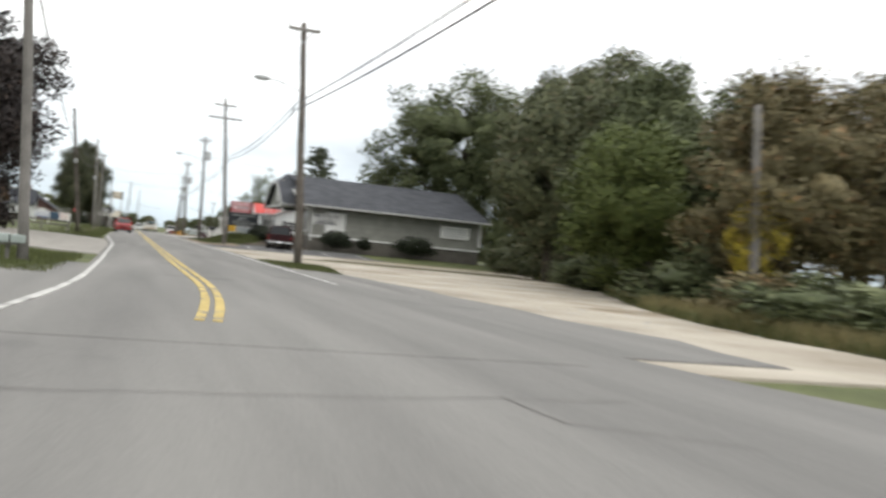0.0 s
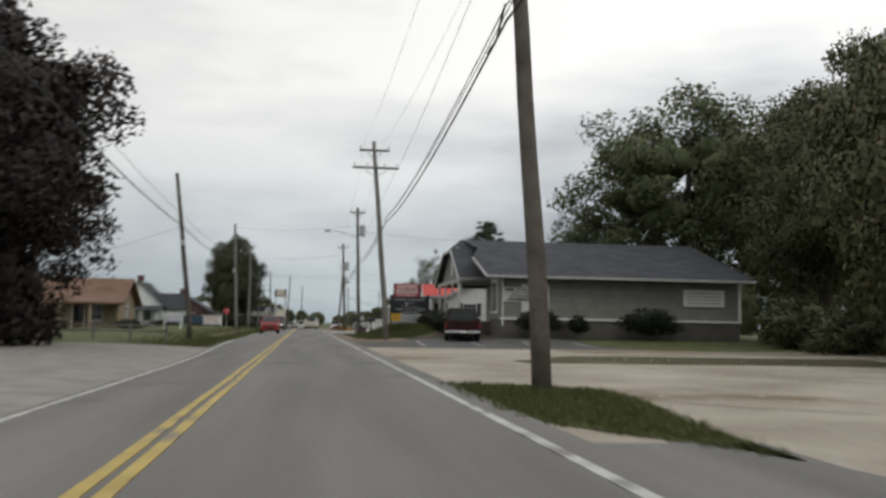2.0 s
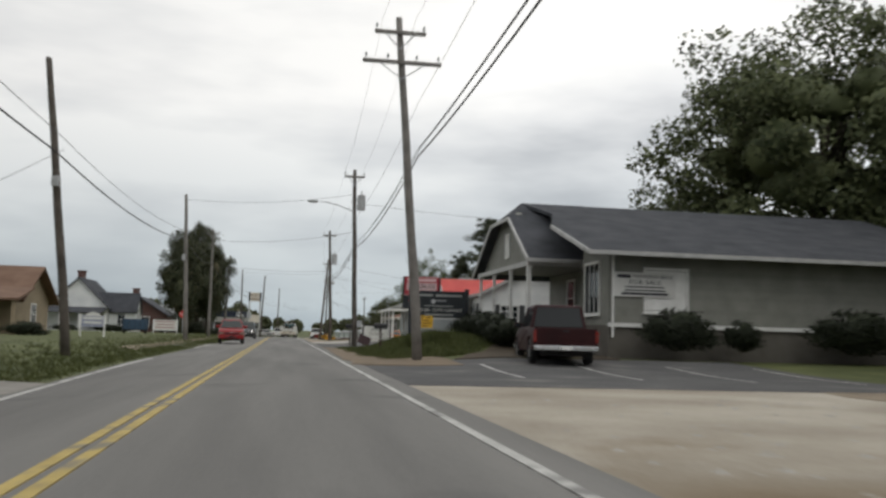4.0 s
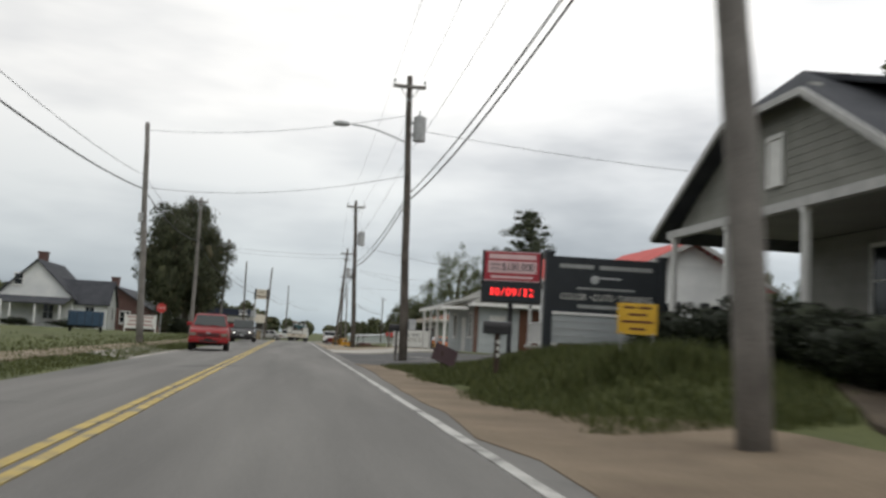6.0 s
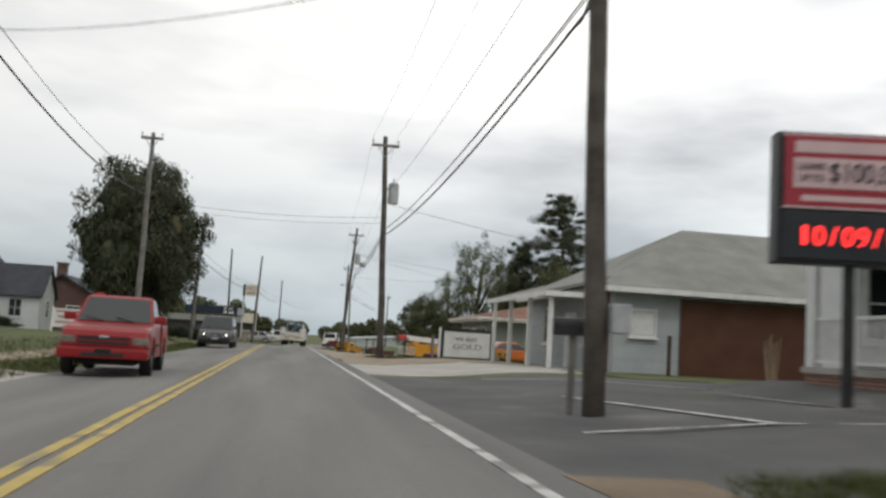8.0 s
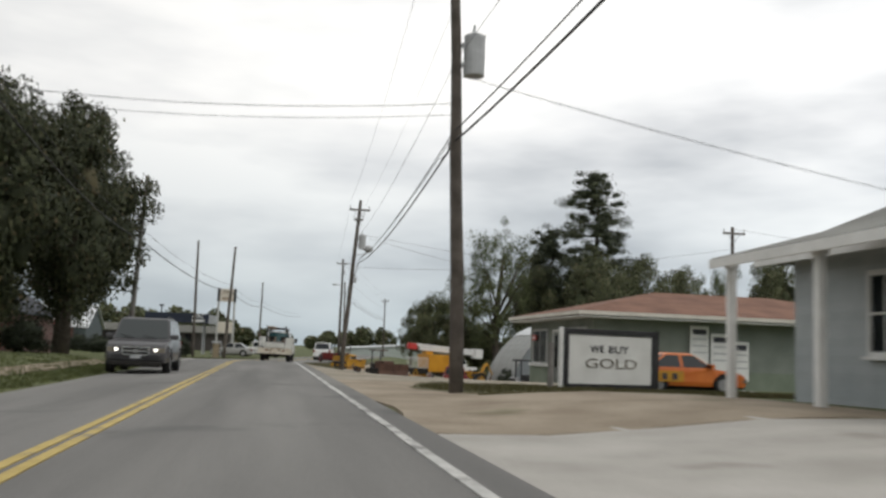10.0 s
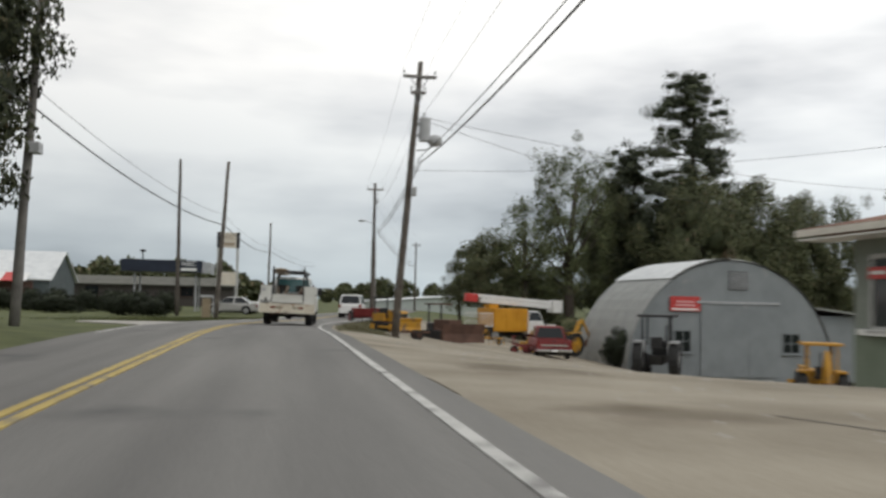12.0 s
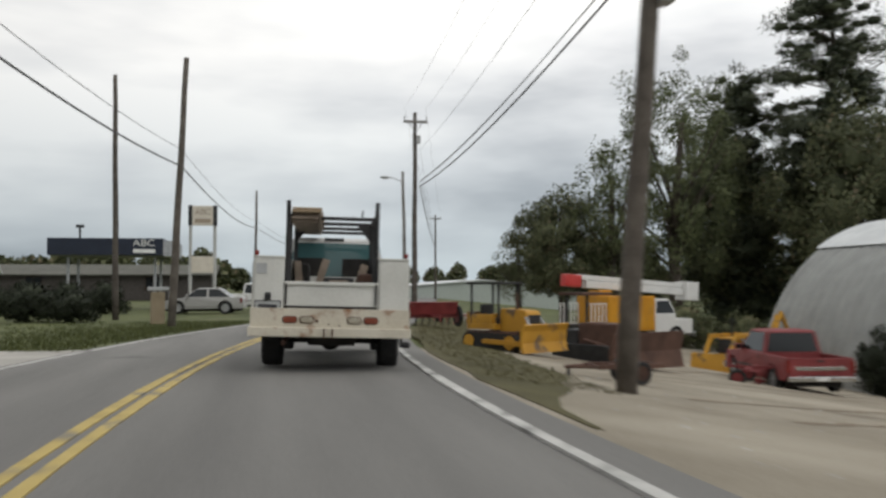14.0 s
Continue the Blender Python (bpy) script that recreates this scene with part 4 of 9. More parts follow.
# low woods in the distance
def far_woods(name, x0, x1, y0, y1, h, count, label, seed):
    rng = np.random.default_rng(seed)
    vs, fs = [], []
    n = 0
    for k in range(count):
        s = k / (count - 1)
        cx, cy = x0 + (x1 - x0) * s + rng.normal() * 2, y0 + (y1 - y0) * s + rng.normal() * 5
        hh, ww = h * rng.uniform(0.6, 1.25), h * rng.uniform(0.5, 0.9)
        m = 700
        at = rng.normal(size=(m, 3))
        at /= np.linalg.norm(at, axis=1, keepdims=True)
        at *= rng.uniform(0.55, 1.0, (m, 1))
        at = at * [ww * 0.7, ww * 0.7, hh * 0.55] + [cx, cy, hh * 0.5]
        u = rng.normal(size=(m, 3))
        u /= np.linalg.norm(u, axis=1, keepdims=True)
        q = np.cross(u, rng.normal(size=(m, 3)))
        q /= np.linalg.norm(q, axis=1, keepdims=True)
        s2 = h * 0.085
        v = np.stack([at - u * s2, at + q * s2 * 0.7, at + u * s2, at - q * s2 * 0.7], 1).reshape(-1, 3)
        vs += v.tolist()
        fs += (np.arange(4 * m).reshape(-1, 4) + n).tolist()
        n += 4 * m
    tagged(raw(name, vs, fs, M_LEAFDARK), label, "woods", kind="stuff")


far_woods("far_woods", -160, -8, 300, 420, 9, 60, "low dark woods along the horizon", 3)
far_woods("far_woods", 0, 190, 420, 330, 5.8, 60, "low dark woods along the horizon", 5)
far_woods("far_woods", -120, -60, 120, 260, 10, 30, "low dark woods behind the houses", 8)

# ---- buildings ----
M_SIDEGREY = boarded("grey_lap_siding", (0.185, 0.186, 0.165), (0.245, 0.246, 0.22), 0.18)
M_SIDEWHITE = boarded("white_lap_siding", (0.66, 0.68, 0.68), (0.80, 0.81, 0.80), 0.16)
M_SIDECOOL = boarded("cool_grey_siding", (0.33, 0.36, 0.37), (0.42, 0.45, 0.455), 0.18)
M_BLOCK = surf("sage_green_painted_block", (0.15, 0.185, 0.135), (0.215, 0.25, 0.195), scale=1.2, rough=0.85, bump=0.15, fine=18)
M_SHOPUP = surf("grey_green_painted_wall", (0.172, 0.194, 0.17), (0.236, 0.26, 0.23), scale=1.2, rough=0.85, bump=0.12, fine=18)
M_REEDS = surf("dry_reed", (0.30, 0.23, 0.15), (0.44, 0.36, 0.25), scale=6, rough=0.9, bump=0.1)
M_SHOPFRAME = surf("grey_window_frame", (0.10, 0.11, 0.10), (0.16, 0.17, 0.155), scale=4, rough=0.6, bump=0.03)
M_GUTTER = surf("weathered_white_gutter", (0.36, 0.36, 0.352), (0.50, 0.50, 0.488), scale=3, rough=0.55, bump=0.04)
M_TRIM = surf("white_trim_paint", (0.62, 0.62, 0.60), (0.78, 0.78, 0.76), scale=3, rough=0.55, bump=0.04)
M_SHINGLE = surf("dark_shingles", (0.030, 0.033, 0.040), (0.068, 0.072, 0.082), scale=1.1, rough=0.9, bump=0.5, fine=16)
M_SHINGLEGREY = surf("grey_shingles", (0.17, 0.17, 0.155), (0.25, 0.25, 0.23), scale=1.0, rough=0.9, bump=0.5, fine=14)
M_SHINGLEBROWN = surf("brown_shingles", (0.13, 0.062, 0.040), (0.23, 0.12, 0.080), scale=1.0, rough=0.9, bump=0.5, fine=14)
M_SHINGLETAN = surf("orange_tan_shingles", (0.125, 0.072, 0.048), (0.20, 0.125, 0.086), scale=1.0, rough=0.9, bump=0.5, fine=14)
M_REDMETAL = boarded("red_metal_roofing", (0.44, 0.045, 0.038), (0.56, 0.075, 0.062), 0.3, rough=0.6, axis="Y", depth=0.3)
M_BRICK = bricked("red_brown_brick", (0.15, 0.062, 0.042), (0.21, 0.095, 0.065), (0.26, 0.23, 0.20))
M_DARKBRICK = bricked("dark_red_brick", (0.085, 0.032, 0.028), (0.125, 0.05, 0.042), (0.18, 0.16, 0.14))
M_BROWNDOOR = boarded("brown_panel_door", (0.085, 0.034, 0.020), (0.125, 0.055, 0.033), 0.3)
M_TANWALL = surf("tan_painted_wall", (0.22, 0.175, 0.115), (0.29, 0.235, 0.16), scale=1.4, rough=0.85, bump=0.1)
M_CORRUGATED = boarded("grey_corrugated_sheet", (0.25, 0.257, 0.248), (0.335, 0.345, 0.333), 0.2, rough=0.6, axis="Z", depth=0.6)
M_HUTFRONT = surf("blue_grey_painted_sheet", (0.170, 0.188, 0.198), (0.225, 0.247, 0.255), scale=0.9, rough=0.65, bump=0.06, stain=((0.28, 0.285, 0.28), 0.7, 0.64))
M_HUTTOP = surf("pale_sheet_metal", (0.52, 0.54, 0.55), (0.68, 0.70, 0.70), scale=1.5, rough=0.5, bump=0.05)
M_NAVY = surf("navy_canopy_panel", (0.011, 0.016, 0.030), (0.019, 0.026, 0.046), scale=2, rough=0.4, bump=0.02)
M_BROWNWOOD = surf("dark_stained_boards", (0.035, 0.022, 0.016), (0.07, 0.045, 0.033), scale=3, rough=0.8, bump=0.2)


def window(parent, x, z, w, h, depth=0.05, shutters=None, grid=(2, 2), casing=None, sill=True, pane=None, turn=0.0, y=0.0):
    """A window on a wall that faces -y in its parent's space, turned about the vertical: frame, sill, panes, shutters."""
    m = pose(x, y, z, 0, 0, turn)
    bm = bmesh.new()
    outer = [(-w / 2 - 0.07, -0.07), (w / 2 + 0.07, -0.07), (w / 2 + 0.07, h + 0.09), (-w / 2 - 0.07, h + 0.09)]
    inner = [(-w / 2, 0), (w / 2, 0), (w / 2, h), (-w / 2, h)]
    loops = [[bm.verts.new((u, yy, v)) for u, v in loop] for yy, loop in ((0.02, outer), (-depth, outer), (-depth, inner), (0.02, inner))]
    for p, q in zip(loops, loops[1:] + loops[:1]):
        for i in range(4):
            bm.faces.new((p[i], p[(i + 1) % 4], q[(i + 1) % 4], q[i]))
    bmesh.ops.recalc_face_normals(bm, faces=bm.faces)
    fr = part("window", bm, casing or M_TRIM, parent)
    fr.matrix_basis = m
    for i in range(1, grid[0]):
        gx = -w / 2 + w * i / grid[0]
        part("glazing_bar", B((gx - 0.02, gx + 0.02, -depth + 0.01, 0.0, 0, h)), casing or M_TRIM, fr)
    for i in range(1, grid[1]):
        gz = h * i / grid[1]
        part("glazing_bar", B((-w / 2, w / 2, -depth + 0.012, 0.0, gz - 0.02, gz + 0.02)), casing or M_TRIM, fr)
    for i in range(grid[0]):
        for j in range(grid[1]):
            a, b = -w / 2 + w * i / grid[0] + 0.02, -w / 2 + w * (i + 1) / grid[0] - 0.02
            c, d = h * j / grid[1] + 0.02, h * (j + 1) / grid[1] - 0.02
            part("pane", B((a, b, -0.018, -0.008, c, d)), pane or M_GLASS, fr)
    if sill:
        part("sill", B((-w / 2 - 0.12, w / 2 + 0.12, -depth - 0.08, 0.0, -0.13, -0.07), bevel=0.008), casing or M_TRIM, fr)
    if shutters:
        for s in (-1, 1):
            bm = bmesh.new()
            a = s * (w / 2 + 0.09 + 0.17)
            prof = [(-0.005, -0.05), (-0.05, -0.05), (-0.05, 0.0)]
            for k in range(12):
                zz = h * k / 12
                prof += [(-0.062, zz + 0.008), (-0.036, zz + h / 12 - 0.004)]
            prism(bm, prof + [(-0.05, h), (-0.05, h + 0.07), (-0.005, h + 0.07)], a - 0.17, a + 0.17, "x")
            bmesh.ops.triangulate(bm, faces=[q for q in bm.faces if len(q.verts) > 6])
            part("shutter", bm, shutters, fr, "dark louvred shutter")
    return fr


def door(parent, x, z, w, h, mat, turn=0.0, y=0.0, glass=True):
    m = pose(x, y, z, 0, 0, turn)
    d = part("door", B((-w / 2, w / 2, -0.03, 0.02, 0, h), bevel=0.006), mat, parent)
    d.matrix_basis = m
    part("door_frame", B((-w / 2 - 0.1, -w / 2, -0.06, 0.02, 0, h + 0.1), (w / 2, w / 2 + 0.1, -0.06, 0.02, 0, h + 0.1), (-w / 2, w / 2, -0.06, 0.02, h, h + 0.1)), M_TRIM, d)
    if glass:
        part("pane", B((-w / 2 + 0.14, w / 2 - 0.14, -0.045, -0.03, h * 0.3, h - 0.16)), M_GLASS, d)
    bm = bmesh.new()
    rod(bm, (w / 2 - 0.08, -0.03, h * 0.48), (w / 2 - 0.08, -0.10, h * 0.48), 0.025)
    part("handle", bm, M_CHROME, d)
    return d


def post(parent, x, y, z0, z1, r=0.07, mat=None):
    return part("post", B((x - r, x + r, y - r, y + r, z0, z1), (x - r * 1.4, x + r * 1.4, y - r * 1.4, y + r * 1.4, z1 - 0.1, z1), (x - r * 1.4, x + r * 1.4, y - r * 1.4, y + r * 1.4, z0, z0 + 0.12), bevel=0.01), mat or M_TRIM, parent)


def siding(parent, axis, plane, ends, z0, z1, pitch, mat):
    """Lap boards on a wall that faces -x (axis y) or -y (axis x); ends gives each course's two ends from its height."""
    n = max(1, round((z1 - z0) / pitch))
    h = (z1 - z0) / n
    for k in range(n):
        z = z0 + h * k
        a, b = ends(z + h * 0.5)
        if b - a < 0.1:
            continue
        bm = bmesh.new()
        prism(bm, [(plane + 0.01, z), (plane - 0.014, z), (plane - 0.003, z + h), (plane + 0.01, z + h)], a, b, "y" if axis == "y" else "x")
        part("siding_board", bm, mat, parent)


M_BOARDGREY = surf("grey_siding_board", (0.175, 0.176, 0.155), (0.245, 0.246, 0.22), scale=1.3, rough=0.65, bump=0.05, fine=25, rnd=0.06)
M_BOARDWHITE = surf("white_siding_board", (0.64, 0.655, 0.655), (0.79, 0.80, 0.79), scale=1.3, rough=0.6, bump=0.04, fine=25, rnd=0.04)
M_BOARDCOOL = surf("cool_grey_siding_board", (0.32, 0.35, 0.36), (0.42, 0.45, 0.455), scale=1.3, rough=0.65, bump=0.05, fine=25, rnd=0.05)

# the grey house with the dark roof: ridge runs from the road to the back
gh = thing("grey_house", (0, 0, 0), 0, "grey lap-sided building with a dark shingled clipped-gable roof", "house")
part("foundation", B((9.3, 25.6, 77.65, 88.0, -0.2, 1.24), (10.85, 25.6, 74.75, 77.65, -0.2, 1.42)), surf("dim_block_foundation", (0.085, 0.078, 0.068), (0.13, 0.12, 0.105), scale=1.5, rough=0.9, bump=0.2), gh, "dim grey block foundation")
bm = B((10.85, 25.6, 74.7, 77.6, 1.42, 3.86), (12.6, 25.6, 77.6, 88.0, 1.24, 3.86))
prism(bm, [(78.9, 3.95), (88.0, 3.95), (84.6, 6.15), (82.2, 6.15)], 9.35, 9.6, "x")
part("wall", bm, M_SIDEGREY, gh)
part("band_trim", B((10.8, 25.65, 74.66, 74.7, 1.36, 1.50), (25.45, 25.66, 74.655, 74.7, 1.4, 3.9)), M_TRIM, gh, "white wooden base board")
bm = bmesh.new()
slab(bm, [(9.9, 83.3, 6.72), (26.2, 83.3, 6.72), (26.2, 73.9, 3.92), (9.85, 73.9, 3.92), (9.85, 78.4, 5.23), (10.6, 81.0, 6.03)], 0.14)
slab(bm, [(9.9, 83.3, 6.72), (26.2, 83.3, 6.72), (26.2, 88.7, 3.80), (8.95, 88.7, 3.80), (8.95, 84.9, 5.85)], 0.14)
slab(bm, [(9.9, 83.3, 6.74), (8.95, 84.9, 5.85), (8.95, 81.7, 5.85)], 0.12)
slab(bm, [(9.9, 83.3, 6.73), (8.95, 81.7, 5.86), (8.95, 78.5, 3.95), (12.7, 78.5, 3.95), (12.7, 83.3, 6.73)], 0.14)
part("roof", bm, M_SHINGLE, gh, "dark grey shingle roof")
bm = bmesh.new()
prism(bm, [(74.75, 3.86), (77.6, 3.86), (77.6, 4.80), (74.75, 3.97)], 10.87, 11.02, "x")
prism(bm, [(77.5, 3.88), (83.0, 3.88), (83.0, 6.36), (77.5, 4.77)], 12.72, 12.87, "x")
part("side_gable", bm, M_SIDEGREY, gh)
bm = bmesh.new()
slab(bm, [(9.87, 73.95, 3.775), (10.86, 73.95, 3.775), (10.86, 78.4, 5.07), (9.87, 78.4, 5.07)], 0.03)
part("soffit", bm, M_SIDEGREY, gh)
def trim_board(parent, p, q, up=0.08, low=0.06, half=0.035, label="white fascia board and gutter"):
    d = Vector(q) - Vector(p)
    bm = bmesh.new()
    box(bm, -half, half, -d.length / 2, d.length / 2, -low, up, 0.0, Matrix.Translation((Vector(p) + Vector(q)) / 2) @ d.to_track_quat("Y", "Z").to_matrix().to_4x4())
    return part("fascia", bm, M_GUTTER, parent, label)


for p, q in (((8.92, 78.45, 3.86), (8.92, 81.72, 5.80)), ((8.92, 88.75, 3.72), (8.92, 84.9, 5.80)), ((8.92, 81.72, 5.80), (8.92, 84.9, 5.80)), ((9.82, 73.85, 3.83), (9.82, 78.4, 5.15)), ((8.9, 78.42, 3.85), (12.6, 78.42, 3.85)), ((9.80, 73.82, 3.82), (26.2, 73.82, 3.82))):
    trim_board(gh, p, q)
part("porch_floor", B((8.95, 12.6, 77.7, 87.9, 1.05, 1.27)), M_CONCRETE, gh)
part("porch_ceiling", B((9.2, 12.6, 78.7, 87.95, 3.88, 3.92)), M_SIDEGREY, gh)
part("porch_beam", B((9.02, 9.2, 78.7, 88.0, 3.68, 3.86), (9.2, 12.6, 78.7, 78.86, 3.68, 3.86)), M_GUTTER, gh, "white porch beam")
for y in (78.85, 81.8, 84.9, 87.7):
    post(gh, 9.12, y, 1.25, 3.68, 0.06)
bm = bmesh.new()
rod(bm, (10.95, 74.62, 1.0), (10.95, 74.62, 3.85), 0.045)
part("downspout", bm, M_TRIM, gh, "white metal downspout")
bm = bmesh.new()
rod(bm, (8.98, 78.62, 1.2), (8.98, 78.62, 3.8), 0.045)
part("downspout", bm, M_TRIM, gh, "white metal downspout")
window(gh, 10.82, 1.85, 1.5, 1.75, turn=-90, y=76.4, grid=(3, 1))
window(gh, 12.56, 1.95, 1.0, 1.5, turn=-90, y=84.4, grid=(1, 2))
door(gh, 12.56, 1.28, 0.95, 2.05, M_BROWNDOOR, turn=-90, y=81.6)
window(gh, 9.32, 4.35, 0.5, 0.9, turn=-90, y=83.3, grid=(1, 1), sill=False, pane=M_TRIM)
window(gh, 12.9, 1.95, 1.5, 1.4, turn=0, y=74.68, grid=(2, 2), pane=M_TRIM)
siding(gh, "y", 9.35, lambda z: (78.95 + (z - 3.95) * 1.5, 87.95 - (z - 3.95) * 1.545), 3.95, 6.1, 0.17, M_BOARDGREY)
siding(gh, "x", 74.7, lambda z: (10.86, 25.4), 1.55, 3.85, 0.17, M_BOARDGREY)
siding(gh, "y", 10.85, lambda z: (74.75, 77.58), 1.45, 3.85, 0.17, M_BOARDGREY)
siding(gh, "y", 12.6, lambda z: (77.7, 87.9), 1.3, 3.85, 0.17, M_BOARDGREY)
# banner on its wall
bn = thing("banner", (12.1, 74.62, 2.83), 0, "white vinyl banner with dark lettering hung on the grey wall", "banner")
part("cloth", B((-1.12, 1.12, -0.012, 0.0, -0.42, 0.42)), surf("white_vinyl", (0.55, 0.55, 0.53), (0.66, 0.66, 0.64), scale=2, rough=0.6, bump=0.1), bn)
M_INK = surf("dark_ink", (0.03, 0.03, 0.04), (0.06, 0.06, 0.07), rough=0.7, bump=0)
lettering("lettering", "TANNING BEDS", 0.17, M_INK, bn, (0.28, -0.018, 0.28), width=1.45)
part("printed_bar", B((-1.0, -0.52, -0.018, -0.012, 0.22, 0.34)), M_INK, bn)
lettering("lettering", "FOR SALE", 0.2, M_INK, bn, (0, -0.018, 0.08), width=1.15)
for z, w in ((-0.08, 0.7), (-0.2, 0.75)):
    part("printed_bar", B((-w, w, -0.018, -0.012, z - 0.025, z + 0.025)), M_INK, bn)
part("printed_bar", B((-0.85, 0.85, -0.018, -0.012, -0.36, -0.27)), M_INK, bn)
# second, larger board at the far end of the wall
bd = thing("wall_board", (23.25, 74.6, 2.82), 0, "white notice board with grey print on the grey wall", "board")
part("panel", B((-1.3, 1.3, -0.03, 0, -0.5, 0.5), bevel=0.01), M_TRIM, bd)
for k in range(4):
    part("printed_bar", B((-1.05, 1.05, -0.04, -0.03, 0.26 - 0.2 * k, 0.34 - 0.2 * k)), M_GREYBOX, bd)
for x, w, h in ((19.6, 3.6, 1.35), (13.0, 2.6, 1.2), (15.2, 1.2, 0.9)):
    bush(x, 73.6, w * 1.25, 1.7, h * 1.25, label="trimmed dark hedge before the grey wall", z=land(x, 73.6) + 0.45)
for y in (78.4, 80.2, 82.0, 83.9, 85.8):
    bush(8.1, y, 1.9, 2.9, 1.2, label="clipped dark hedge before the porch", z=land(8, y) + 0.05)

# the white office with the red roof
rh = thing("white_house", (0, 0, 0), 0, "white lap-sided house with a red metal roof and a railed porch", "house")
part("foundation", B((11.66, 18.0, 99.55, 102.4, 0.1, 0.86), (13.0, 18.0, 102.4, 106.8, 0.1, 0.86), (10.9, 13.0, 105.0, 106.8, 0.1, 0.86)), M_BRICK, rh, "red brick foundation")
bm = B((11.7, 17.9, 99.6, 102.4, 0.86, 3.45))
prism(bm, [(11.7, 3.45), (17.9, 3.45), (14.8, 5.02)], 99.6, 102.4, "y")
box(bm, 13.0, 17.9, 102.4, 106.7, 0.86, 3.45)
prism(bm, [(13.0, 3.45), (17.9, 3.45), (14.8, 5.02)], 102.4, 106.7, "y")
box(bm, 10.9, 13.0, 105.0, 106.8, 0.86, 3.4)
part("wall", bm, M_SIDEWHITE, rh)
bm = bmesh.new()
slab(bm, [(14.8, 99.15, 5.20), (14.8, 107.0, 5.20), (11.42, 107.0, 3.48), (11.42, 99.15, 3.48)], 0.1)
slab(bm, [(14.8, 99.15, 5.20), (14.8, 107.0, 5.20), (18.2, 107.0, 3.48), (18.2, 99.15, 3.48)], 0.1)
part("roof", bm, M_REDMETAL, rh, "red ribbed metal roof")
bm = bmesh.new()
slab(bm, [(9.95, 104.9, 4.58), (13.6, 104.9, 4.60), (11.75, 102.2, 3.52), (9.8, 102.2, 3.48)], 0.08)
slab(bm, [(9.95, 104.9, 4.58), (13.6, 104.9, 4.60), (13.4, 106.6, 3.74), (12.2, 106.6, 3.70)], 0.08)
part("wing_roof", bm, M_REDMETAL, rh, "red metal porch wing roof")
bm = bmesh.new()
prism(bm, [(102.4, 3.38), (105.1, 3.38), (104.9, 4.45)], 9.95, 10.08, "x")
part("wing_gable", bm, M_SIDEWHITE, rh)
for p, q in (((11.4, 99.12, 3.38), (14.8, 99.12, 5.10)), ((18.22, 99.12, 3.38), (14.8, 99.12, 5.10)), ((11.39, 99.12, 3.38), (11.39, 102.2, 3.38)), ((9.8, 102.17, 3.40), (11.5, 102.17, 3.42)), ((9.78, 102.2, 3.40), (9.93, 104.9, 4.48))):
    trim_board(rh, p, q, 0.07, 0.09, 0.03, "white fascia board")
part("porch_floor", B((9.85, 13.0, 102.4, 105.0, 0.78, 0.90), (9.85, 10.9, 105.0, 105.2, 0.78, 0.90)), M_CONCRETE, rh)
part("porch_skirt", B((9.9, 11.65, 102.45, 102.55, 0.1, 0.78), (9.9, 10.0, 102.55, 105.1, 0.1, 0.78)), M_BRICK, rh)
part("porch_ceiling", B((9.9, 13.0, 102.3, 105.0, 3.30, 3.34)), M_TRIM, rh)
for y in (102.5, 105.0):
    post(rh, 10.02, y, 0.88, 3.32, 0.065)
def railing(parent, p, q, h=0.85, step=0.14):
    p, q = Vector(p), Vector(q)
    d = q - p
    m0 = Matrix.Translation(p) @ d.to_track_quat("X", "Z").to_matrix().to_4x4()
    rl = part("railing", B((0, d.length, -0.03, 0.03, h - 0.06, h), (0, d.length, -0.025, 0.025, 0.08, 0.13)), M_TRIM, parent)
    rl.matrix_basis = m0
    n = int(d.length / step)
    me = None
    for k in range(n):
        if me is None:
            ob = part("baluster", B((-0.018, 0.018, -0.018, 0.018, 0.13, h - 0.06)), M_TRIM, rl)
            me = ob.data
        else:
            ob = new("baluster", me)
            ob.parent = rl
        ob.matrix_basis = pose(step * (k + 0.5), 0, 0)
railing(rh, (10.1, 102.5, 0.90), (11.62, 102.5, 0.90), 0.95)
railing(rh, (10.02, 102.58, 0.90), (10.02, 104.92, 0.90), 0.95)
M_SHUTTER = surf("charcoal_shutter", (0.018, 0.02, 0.022), (0.035, 0.037, 0.04), scale=4, rough=0.6, bump=0.05)
siding(rh, "x", 99.6, lambda z: (11.72 + max(0.0, z - 3.45) * 1.97, 17.88 - max(0.0, z - 3.45) * 1.97), 0.9, 4.95, 0.15, M_BOARDWHITE)
siding(rh, "y", 11.7, lambda z: (99.65, 102.35), 0.9, 3.4, 0.15, M_BOARDWHITE)
siding(rh, "x", 105.0, lambda z: (10.92, 12.98), 0.92, 3.28, 0.15, M_BOARDWHITE)
window(rh, 11.69, 1.42, 0.70, 1.42, turn=-90, y=101.15, shutters=M_SHUTTER)
window(rh, 13.45, 1.75, 1.05, 1.0, turn=0, y=99.59, shutters=M_SHUTTER, grid=(3, 3))
window(rh, 16.2, 1.75, 1.05, 1.0, turn=0, y=99.59, shutters=M_SHUTTER, grid=(3, 3))
window(rh, 11.45, 1.5, 0.66, 1.4, turn=0, y=104.98, grid=(1, 2))
door(rh, 12.4, 0.90, 0.85, 2.05, M_TRIM, turn=0, y=104.98)
part("step", B((10.6, 11.6, 101.75, 102.42, 0.2, 0.62)), M_BRICK, rh, "brick porch step")
part("wall_lamp", B((11.55, 11.7, 99.42, 99.56, 3.05, 3.2), bevel=0.02), M_GREYBOX, rh)
bm = bmesh.new()
